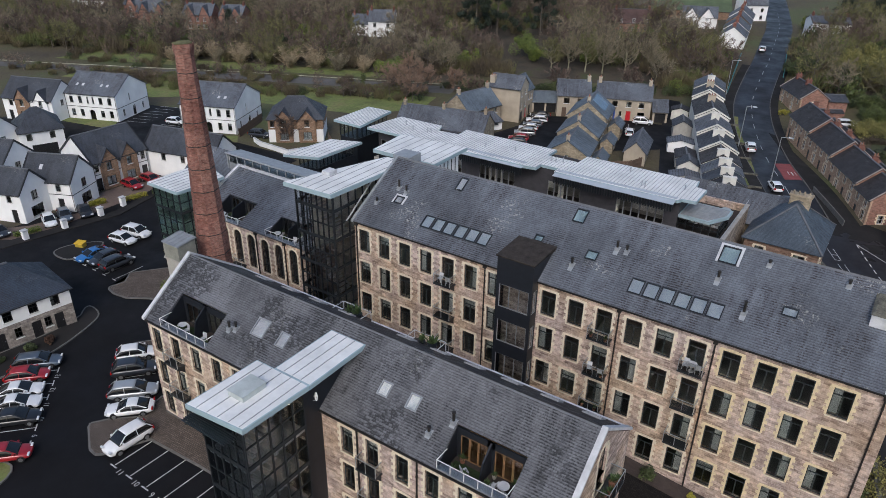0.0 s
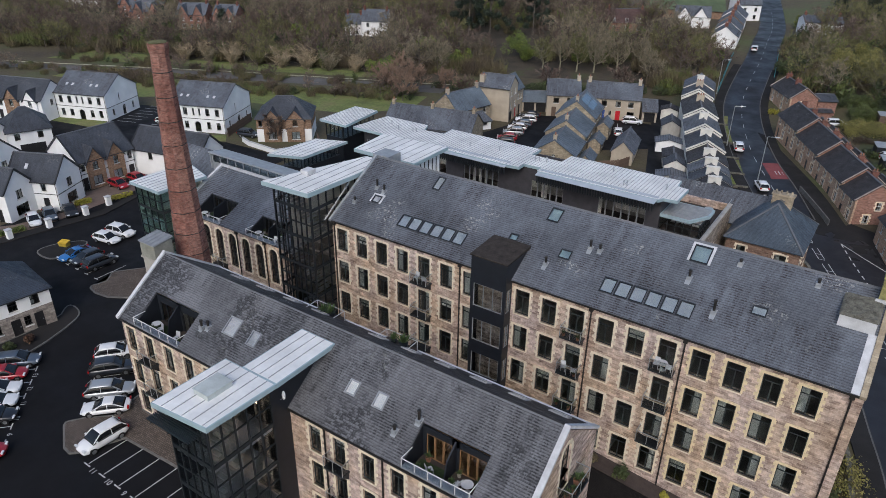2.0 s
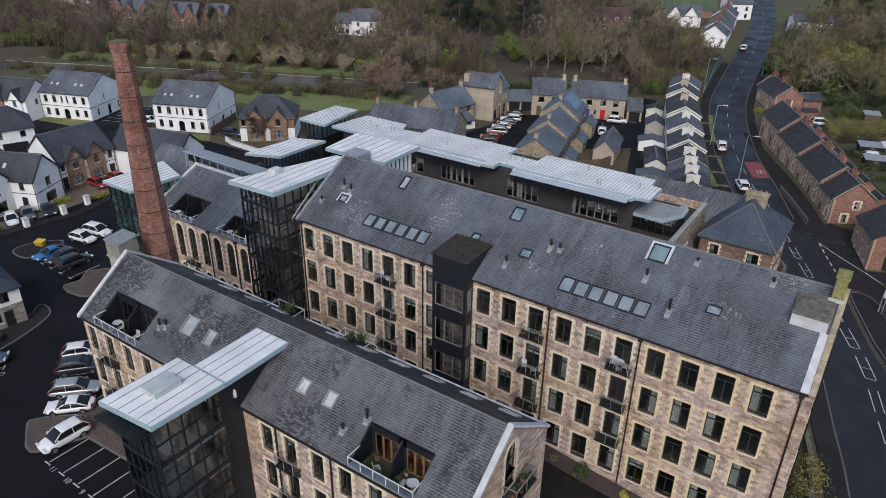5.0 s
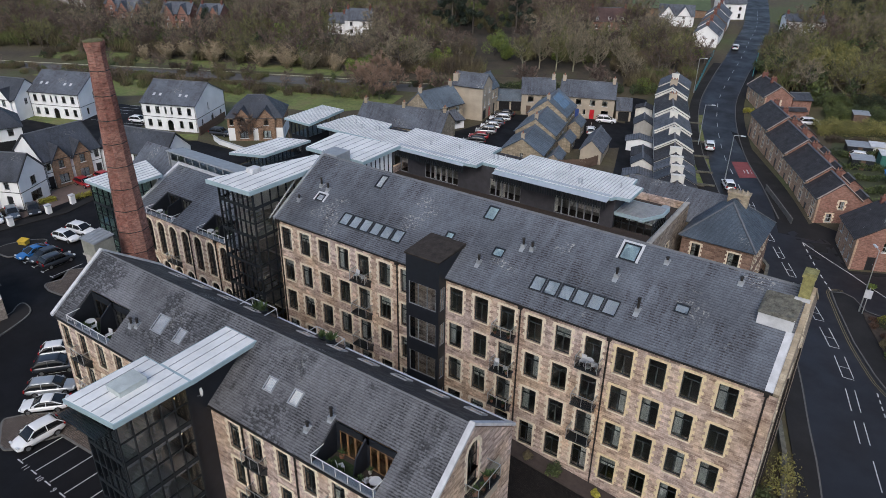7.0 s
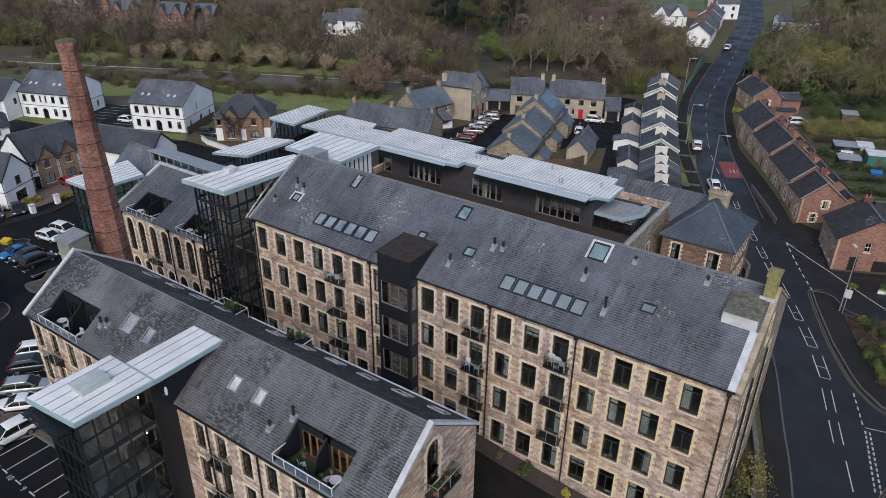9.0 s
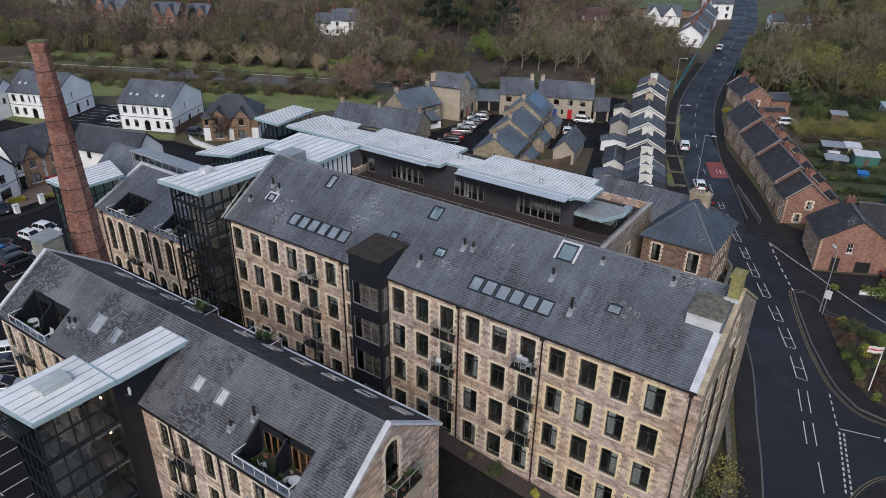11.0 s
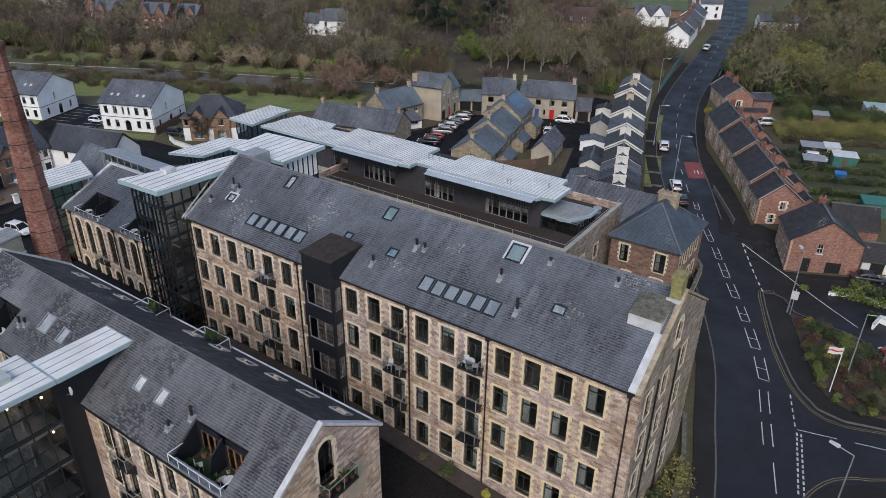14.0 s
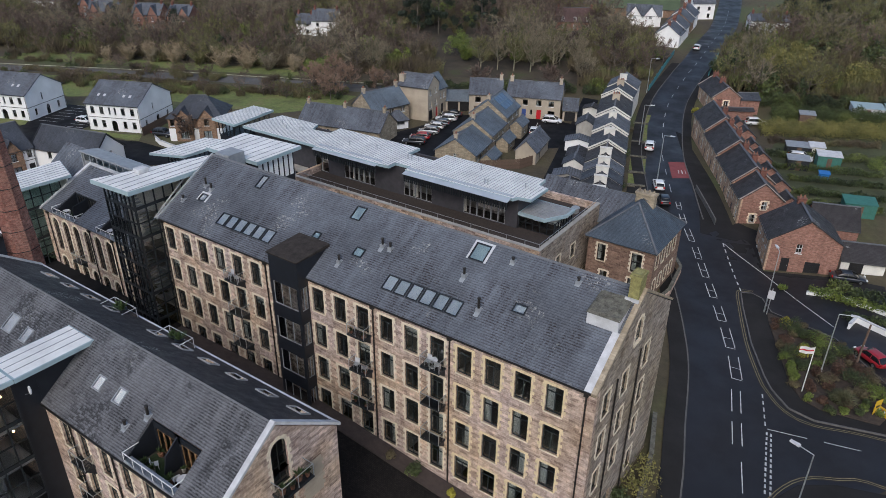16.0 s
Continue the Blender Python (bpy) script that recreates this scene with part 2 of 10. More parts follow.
    m.bump(m.math("SUBTRACT", m.math("SUBTRACT", m.noise(9.0, 3), m.math("MULTIPLY", fac, 1.0)), m.math("MULTIPLY", row, 0.7)), 0.5, 0.025)
    return m.done(base, m.ramp(m.noise(1.2, 4), [(0.3, rough - 0.12), (0.7, rough + 0.15)]))


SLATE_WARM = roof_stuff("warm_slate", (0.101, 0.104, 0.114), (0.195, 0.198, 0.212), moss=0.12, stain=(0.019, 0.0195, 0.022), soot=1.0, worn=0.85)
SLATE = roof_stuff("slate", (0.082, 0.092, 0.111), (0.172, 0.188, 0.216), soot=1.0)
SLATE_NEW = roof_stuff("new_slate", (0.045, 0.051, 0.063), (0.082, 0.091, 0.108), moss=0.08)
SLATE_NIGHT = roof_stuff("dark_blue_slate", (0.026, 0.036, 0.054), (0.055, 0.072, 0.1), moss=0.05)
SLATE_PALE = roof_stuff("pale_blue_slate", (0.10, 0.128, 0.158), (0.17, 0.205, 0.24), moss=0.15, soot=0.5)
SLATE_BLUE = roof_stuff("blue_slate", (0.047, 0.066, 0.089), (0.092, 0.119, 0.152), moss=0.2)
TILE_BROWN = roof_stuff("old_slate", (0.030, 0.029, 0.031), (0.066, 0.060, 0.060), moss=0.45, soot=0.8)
BAY_MOSS = plain("mossy_lead", (0.036, 0.028, 0.023), 0.97, vary=0.75, scale=1.6, fine=7, bump=0.4)
RUBBLE = stone("rubble_stone", (0.28, 0.198, 0.178), (0.66, 0.53, 0.47), (0.61, 0.51, 0.45), 0.5, 0.19, 0.16, 0.4, 0.02, 0.7, (1.06, 1.0, 0.82))
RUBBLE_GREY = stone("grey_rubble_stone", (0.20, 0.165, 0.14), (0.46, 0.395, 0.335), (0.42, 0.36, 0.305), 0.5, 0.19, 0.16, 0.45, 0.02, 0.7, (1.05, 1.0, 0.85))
QUOIN = plain("buff_dressed_stone", (0.72, 0.63, 0.49), 0.85, vary=0.28, scale=2.5, bump=0.2)
QUOIN_GOLD = plain("golden_dressed_stone", (0.70, 0.58, 0.37), 0.85, vary=0.3, scale=2.5, bump=0.2)
BUFF = stone("buff_stone", (0.34, 0.275, 0.19), (0.44, 0.37, 0.27), (0.33, 0.28, 0.21), 0.5, 0.2, 0.06, 0.25)
RIDGE = plain("ridge_slate", (0.13, 0.136, 0.15), 0.7, vary=0.35, scale=1.2)
VERGE_DIM = plain("worn_verge", (0.40, 0.34, 0.31), 0.85, vary=0.35, scale=1.2)
FRAME_GREY = plain("grey_frame", (0.30, 0.31, 0.32), 0.5, vary=0.15)
BOARDS = plain("grey_boards", (0.055, 0.053, 0.06), 0.7, vary=0.3, scale=1.5, fine=10)
CANOPY = plain("canopy_sheet", (0.42, 0.47, 0.52), 0.45, vary=0.15, scale=0.5)
BRICK = stone("red_brick", (0.26, 0.12, 0.092), (0.41, 0.21, 0.16), (0.36, 0.25, 0.20), 0.23, 0.08, 0.01, 0.3, 0.01)
BRICK_OLD = stone("old_red_brick", (0.195, 0.07, 0.055), (0.30, 0.125, 0.095), (0.17, 0.115, 0.095), 0.23, 0.085, 0.02, 0.7, 0.012)
CHIMNEY_BRICK = stone("chimney_brick", (0.24, 0.09, 0.07), (0.42, 0.195, 0.15), (0.42, 0.30, 0.25), 0.23, 0.085, 0.03, 0.6, 0.012, 0.85, (0.72, 0.62, 0.62))
BRICK_BROWN = stone("brown_brick", (0.27, 0.16, 0.10), (0.37, 0.23, 0.15), (0.30, 0.23, 0.17), 0.23, 0.08, 0.01, 0.25, 0.01)
RENDER = plain("white_render", (0.88, 0.88, 0.87), 0.85, vary=0.1, scale=0.4, fine=5, bump=0.1)
RENDER_OLD = plain("old_white_paint", (0.72, 0.70, 0.64), 0.85, vary=0.25, scale=0.6, fine=6, bump=0.1)
RENDER_BUFF = plain("buff_render", (0.44, 0.375, 0.29), 0.85, vary=0.2, scale=0.5, fine=6, bump=0.1)
ZINC = plain("zinc_sheet", (0.78, 0.78, 0.77), 0.5, 0.0, vary=0.2, scale=0.35, fine=3)
ZINC_EDGE = plain("zinc_fascia", (0.34, 0.45, 0.49), 0.4, 0.0, vary=0.15, scale=0.6)
LEAD = plain("lead_flashing", (0.34, 0.36, 0.38), 0.5, 0.3, vary=0.2)
COPING = plain("pale_coping", (0.56, 0.57, 0.59), 0.7, vary=0.25, scale=1.2)
BLACK = plain("black_cladding", (0.012, 0.015, 0.021), 0.5, 0.0, vary=0.3)
DARK_METAL = plain("dark_steel", (0.03, 0.036, 0.042), 0.35, 0.4, vary=0.3)
FRAME_GREEN = plain("dark_green_frame", (0.032, 0.042, 0.044), 0.45, vary=0.3)
FRAME_WHITE = plain("white_frame", (0.75, 0.75, 0.73), 0.5, vary=0.08)
FRAME_BLACK = plain("black_frame", (0.02, 0.02, 0.022), 0.4, vary=0.2)
PIPE = plain("cast_iron_pipe", (0.025, 0.022, 0.02), 0.5, 0.2, vary=0.3)
ROOM = plain("dim_plaster", (0.32, 0.30, 0.27), 0.9, vary=0.2)
CURTAIN = plain("curtain_cloth", (0.66, 0.63, 0.57), 0.95, vary=0.3, scale=3)
DECK = plain("timber_deck", (0.05, 0.038, 0.032), 0.8, vary=0.4, scale=4)
TIMBER = plain("warm_timber", (0.22, 0.125, 0.06), 0.6, vary=0.35, scale=3)
FENCE = plain("fence_timber", (0.14, 0.092, 0.066), 0.85, vary=0.35, scale=2)
CONCRETE = plain("concrete", (0.40, 0.38, 0.34), 0.9, vary=0.25, scale=0.8, bump=0.2)
STEEL = plain("galvanised_steel", (0.45, 0.47, 0.48), 0.4, 0.6, vary=0.15)
TERRACOTTA = plain("terracotta", (0.30, 0.14, 0.09), 0.8, vary=0.25, scale=4)
TURF = plain("artificial_turf", (0.028, 0.05, 0.016), 0.95, vary=0.4, scale=5)
WHITE_LINE = plain("road_paint", (0.56, 0.56, 0.55), 0.8, vary=0.45, scale=3, fine=20)
YELLOW_LINE = plain("yellow_road_paint", (0.23, 0.19, 0.10), 0.8, vary=0.35, scale=3, fine=20)
RED_PATCH = plain("red_road_surface", (0.24, 0.06, 0.06), 0.85, vary=0.3, scale=1.0, fine=8)
MOSSY = plain("mossy_stone", (0.14, 0.135, 0.11), 0.95, vary=0.75, scale=2.2, fine=9, bump=0.5)
LICHEN = plain("yellow_lichen_stone", (0.27, 0.25, 0.10), 0.95, vary=0.5, scale=2.5, bump=0.4)


def glass(name, tint=(0.85, 0.93, 0.92), rough=0.015):
    m = Mat(name, rough)
    m.b.inputs["Transmission Weight"].default_value = 1.0
    m.b.inputs["IOR"].default_value = 1.5
    m.bump(m.noise(0.7, 2), 0.02, 0.02)
    return m.done(tint)


GLASS = glass("window_glass", (0.74, 0.80, 0.82))
GLASS_TEAL = glass("teal_glass", (0.58, 0.78, 0.77))
GLASS_CLEAR = glass("clear_glass", (0.96, 0.98, 0.98))


def asphalt(name, c, wet=0.55, gloss=0.15):
    m = Mat(name, wet)
    m.b.inputs["Specular IOR Level"].default_value = gloss
    co = m.coords("Object")
    base = m.ramp(m.noise(0.12, 5, 0.6, co), [(0.3, tuple(v * 0.75 for v in c)), (0.7, tuple(v * 1.25 for v in c))])
    base = m.mix(0.5, base, m.ramp(m.noise(18.0, 4, 0.7, co), [(0.25, 0.6), (0.75, 1.5)]), "MULTIPLY")
    m.bump(m.noise(30.0, 3, 0.6, co), 0.3, 0.01)
    return m.done(base, m.ramp(m.noise(0.2, 4, 0.6, co), [(0.3, wet - 0.15), (0.7, wet + 0.2)]))


ASPHALT = asphalt("asphalt", (0.0095, 0.0095, 0.011), 0.7)
ASPHALT_ROAD = asphalt("road_asphalt", (0.019, 0.0185, 0.021), 0.5, 0.33)
FOOTWAY = asphalt("footway_asphalt", (0.024, 0.023, 0.023), 0.85)
# street-front brick, lightened in colour because the sun barely reaches that side
TERRACE_FRONT = stone("street_brick", (0.44, 0.25, 0.165), (0.64, 0.41, 0.28), (0.58, 0.45, 0.33), 0.23, 0.08, 0.02, 0.3)
CREAM_STONE = plain("cream_dressed_stone", (0.86, 0.72, 0.53), 0.85, vary=0.22, scale=2.5, bump=0.15)
KERB_PALE = plain("pale_kerb", (0.15, 0.147, 0.138), 0.85, vary=0.35, scale=2)
KERB = plain("kerb_stone", (0.12, 0.115, 0.11), 0.85, vary=0.3, scale=2)

# ---- ground, roads, pavements ----
m = Mat("rough_grass", 0.95)
gco = m.coords("Object")
gcol = m.ramp(m.noise(0.035, 6, 0.62, gco), [(0.32, (0.055, 0.043, 0.032)), (0.48, (0.085, 0.07, 0.038)), (0.62, (0.078, 0.092, 0.034))])
gcol = m.mix(0.55, gcol, m.ramp(m.noise(1.1, 6, 0.7, gco), [(0.25, 0.45), (0.75, 1.5)]), "MULTIPLY")
m.bump(m.noise(3.0, 5, 0.7, gco), 0.6, 0.1)
GROUND = m.done(gcol)
m = Mat("lawn", 0.95)
lco = m.coords("Object")
lcol = m.ramp(m.noise(0.15, 5, 0.6, lco), [(0.3, (0.095, 0.10, 0.036)), (0.5, (0.145, 0.18, 0.05)), (0.7, (0.19, 0.165, 0.072))])
lcol = m.mix(0.7, lcol, m.ramp(m.noise(1.3, 6, 0.75, lco), [(0.28, 0.45), (0.72, 1.5)]), "MULTIPLY")
m.bump(m.noise(12.0, 4, 0.7, lco), 0.5, 0.05)
LAWN = m.done(lcol)
COBBLE = Mat("cobbles", 0.85)
COBBLE.b.inputs["Specular IOR Level"].default_value = 0.2
cco = COBBLE.coords("Object")
ccol, cfac = COBBLE.brick(COBBLE.wobble(cco, 3.0, 0.05), 0.24, 0.16, (0.011, 0.0095, 0.009), (0.026, 0.022, 0.02), (0.007, 0.0065, 0.0065), 0.02)
COBBLE.bump(COBBLE.math("SUBTRACT", COBBLE.noise(8, 3), cfac), 0.6, 0.03)
ccol = COBBLE.mix(0.5, ccol, COBBLE.ramp(COBBLE.noise(0.5, 4), [(0.3, 0.6), (0.7, 1.3)]), "MULTIPLY")
COBBLE = COBBLE.done(ccol)


m = Mat("brown_setts", 0.9)
sco = m.coords("Object")
scol, sfac = m.brick(m.wobble(sco, 2.5, 0.08), 0.26, 0.17, (0.085, 0.064, 0.052), (0.17, 0.135, 0.11), (0.05, 0.042, 0.036), 0.025)
scol = m.mix(0.6, scol, m.ramp(m.noise(0.6, 5, 0.7, sco), [(0.3, 0.5), (0.7, 1.35)]), "MULTIPLY")
m.bump(m.math("SUBTRACT", m.noise(8, 3, 0.6, sco), sfac), 0.6, 0.03)
SETTS = m.done(scol)


def inside(x, y, poly):
    hit = False
    for i in range(len(poly)):
        (x0, y0), (x1, y1) = poly[i - 1], poly[i]
        if (y0 > y) != (y1 > y) and x < (x1 - x0) * (y - y0) / (y1 - y0) + x0:
            hit = not hit
    return hit


def grid_lines(lo, hi, fine_lo, fine_hi, fine, coarse):
    xs, x = [], lo
    while x < hi:
        xs.append(x)
        x += fine if fine_lo <= x < fine_hi else coarse
    return xs + [hi]


gx = grid_lines(-3000, 3000, -280, 80, 4, 85)
gy = grid_lines(-3000, 3000, -60, 320, 4, 85)
g = Geo()
for y in gy:
    for x in gx:
        g.v.append((x, y, land(x, min(y, 900.0))))
nx = len(gx)
g.f = [(j * nx + i, j * nx + i + 1, (j + 1) * nx + i + 1, (j + 1) * nx + i) for j in range(len(gy) - 1) for i in range(nx - 1)]
tagged(part("ground", g, GROUND, smooth=True), "rough winter grass and earth under the whole district", "ground", kind="structure")


def spread(name, poly, lift, material, label, category, kerb=0.0, step=2.0, kind="structure"):
    """A flat area laid over the ground; with kerb, raised by so much with upright edges."""
    dense = []
    for i in range(len(poly)):
        a, b = Vector(poly[i]), Vector(poly[(i + 1) % len(poly)])
        k = max(1, int((b - a).length / step))
        dense += [tuple(a.lerp(b, j / k)) for j in range(k)]
    bm = bmesh.new()
    top = [bm.verts.new((x, y, 0)) for x, y in dense]
    face = bm.faces.new(top)
    if face.normal.z < 0 or sum(dense[i - 1][0] * dense[i][1] - dense[i][0] * dense[i - 1][1] for i in range(len(dense))) < 0:
        face.normal_flip()
    bmesh.ops.triangulate(bm, faces=bm.faces[:])
    xs, ys = [p[0] for p in dense], [p[1] for p in dense]
    for axis, lo, hi in ((0, min(xs), max(xs)), (1, min(ys), max(ys))):
        k = lo + 4
        while k < hi:
            co, no = ((k, 0, 0), (1, 0, 0)) if axis == 0 else ((0, k, 0), (0, 1, 0))
            bmesh.ops.bisect_plane(bm, geom=bm.verts[:] + bm.edges[:] + bm.faces[:], plane_co=co, plane_no=no)
            k += 4
    for v in bm.verts:
        v.co.z = land(v.co.x, v.co.y) + lift + kerb
    if kerb:
        rim = [e for e in bm.edges if e.is_boundary]
        ex = bmesh.ops.extrude_edge_only(bm, edges=rim)
        for v in ex["geom"]:
            if isinstance(v, bmesh.types.BMVert):
                v.co.z -= kerb + 0.1
    bmesh.ops.recalc_face_normals(bm, faces=bm.faces[:])
    me = bpy.data.meshes.new(name)
    bm.to_mesh(me)
    bm.free()
    if sum(p.normal.z * p.area for p in me.polygons) < 0:
        me.flip_normals()
    return tagged(part(name, me, material), label, category, kind=kind)


def rounded(poly, n=2):
    """The outline with its corners cut round."""
    for _ in range(n):
        out = []
        for i in range(len(poly)):
            a, b = poly[i], poly[(i + 1) % len(poly)]
            out += [(a[0] * 0.75 + b[0] * 0.25, a[1] * 0.75 + b[1] * 0.25), (a[0] * 0.25 + b[0] * 0.75, a[1] * 0.25 + b[1] * 0.75)]
        poly = out
    return poly


def kerb_ring(poly, top, material):
    """Upright kerbstones round a raised area."""
    g = Geo()
    for i in range(len(poly)):
        a, b = Vector(poly[i]), Vector(poly[(i + 1) % len(poly)])
        k = max(1, int((b - a).length / 1.5))
        for j in range(k):
            p, q = a.lerp(b, j / k), a.lerp(b, (j + 0.985) / k)
            g.beam((p.x, p.y, land(*p) + top - 0.09), (q.x, q.y, land(*q) + top - 0.09), 0.17, 0.2)
    return tagged(part("kerb", g, material), "worn pale stone kerb", "kerb", kind="structure")


def smooth_line(pts, step=2.0):
    """A curve through the points, in steps."""
    out = []
    P = [Vector(p) for p in pts]
    P = [P[0] * 2 - P[1]] + P + [P[-1] * 2 - P[-2]]
    for i in range(1, len(P) - 2):
        n = max(1, int((P[i + 1] - P[i]).length / step))
        for k in range(n):
            t = k / n
            out.append(0.5 * (2 * P[i] + (P[i + 1] - P[i - 1]) * t + (2 * P[i - 1] - 5 * P[i] + 4 * P[i + 1] - P[i + 2]) * t * t + (3 * P[i] - P[i - 1] - 3 * P[i + 1] + P[i + 2]) * t ** 3))
    out.append(P[-2])
    return [tuple(p) for p in out]


def ribbon(left, right, lift, n=300):
    g = Geo()
    k = min(len(left), len(right))
    for a, b in zip(left[:k], right[:k]):
        for j in range(5):
            x, y = a[0] + (b[0] - a[0]) * j / 4, a[1] + (b[1] - a[1]) * j / 4
            g.v.append((x, y, land(x, y) + lift))
    g.f = [(i * 5 + j, i * 5 + j + 1, i * 5 + j + 6, i * 5 + j + 5) for i in range(k - 1) for j in range(4)]
    return g


def offset_line(line, d):
    out = []
    for i, p in enumerate(line):
        a, b = Vector(line[max(0, i - 1)]), Vector(line[min(len(line) - 1, i + 1)])
        t = (b - a).normalized()
        out.append((p[0] + t.y * d, p[1] - t.x * d))
    return out


# the main road, from behind the camera up the hill: its centre and half widths
CENTRE = smooth_line([(26, 5), (20, 35), (14.2, 62), (11.3, 72.5), (8.3, 83), (4.6, 92), (0.6, 100.3), (-3.9, 109), (-8.6, 117), (-13.6, 127.2),
                      (-19.4, 140), (-25.0, 156), (-28.6, 168), (-31.0, 179), (-33.2, 197), (-34.6, 211), (-38.2, 236), (-41.2, 257), (-47.5, 286), (-58, 330)])
ROAD_W = 4.0
road_l, road_r = offset_line(CENTRE, -ROAD_W), offset_line(CENTRE, ROAD_W)
tagged(part("road", ribbon(road_l, road_r, 0.05), ASPHALT_ROAD, tidy=True), "dark tarmac road bending past the mill and up the hill", "road", kind="structure")

# ---- building blocks for the mill ----


def pierced(g, put, u0, u1, z0, z1, holes, thick):
    """A wall from u0 to u1 and z0 to z1 with holes (ua, ub, za, zb) right through it. put(u, depth, z) gives the place."""
    us = sorted({u0, u1, *[min(max(h[i], u0), u1) for h in holes for i in (0, 1)]})
    zs = sorted({z0, z1, *[min(max(h[i], z0), z1) for h in holes for i in (2, 3)]})
    for a, b in zip(us, us[1:]):
        for c, d in zip(zs, zs[1:]):
            mu, mz = (a + b) / 2, (c + d) / 2
            if any(h[0] < mu < h[1] and h[2] < mz < h[3] for h in holes):
                continue
            g.add([put(a, 0, c), put(b, 0, c), put(b, 0, d), put(a, 0, d)], [(0, 1, 2, 3)])
            g.add([put(a, thick, c), put(b, thick, c), put(b, thick, d), put(a, thick, d)], [(3, 2, 1, 0)])

    def reveal(a, b, c, d, flip):
        for p, q in (((a, c), (b, c)), ((b, c), (b, d)), ((b, d), (a, d)), ((a, d), (a, c))):
            quad = [put(p[0], 0, p[1]), put(q[0], 0, q[1]), put(q[0], thick, q[1]), put(p[0], thick, p[1])]
            g.add(quad, [(0, 1, 2, 3) if flip else (3, 2, 1, 0)])
    for h in holes:
        reveal(max(h[0], u0), min(h[1], u1), max(h[2], z0), min(h[3], z1), True)
    reveal(u0, u1, z0, z1, False)


def face_y(y):
    return lambda u, d, z: (u, y + d, z)


def face_x(x):
    return lambda u, d, z: (x - d, u, z)


def arch_points(w, spring, n=9):
    r = w / 2
    return [(r * math.cos(math.pi * i / n), spring + r * math.sin(math.pi * i / n)) for i in range(n + 1)]


WINDOWS = {}


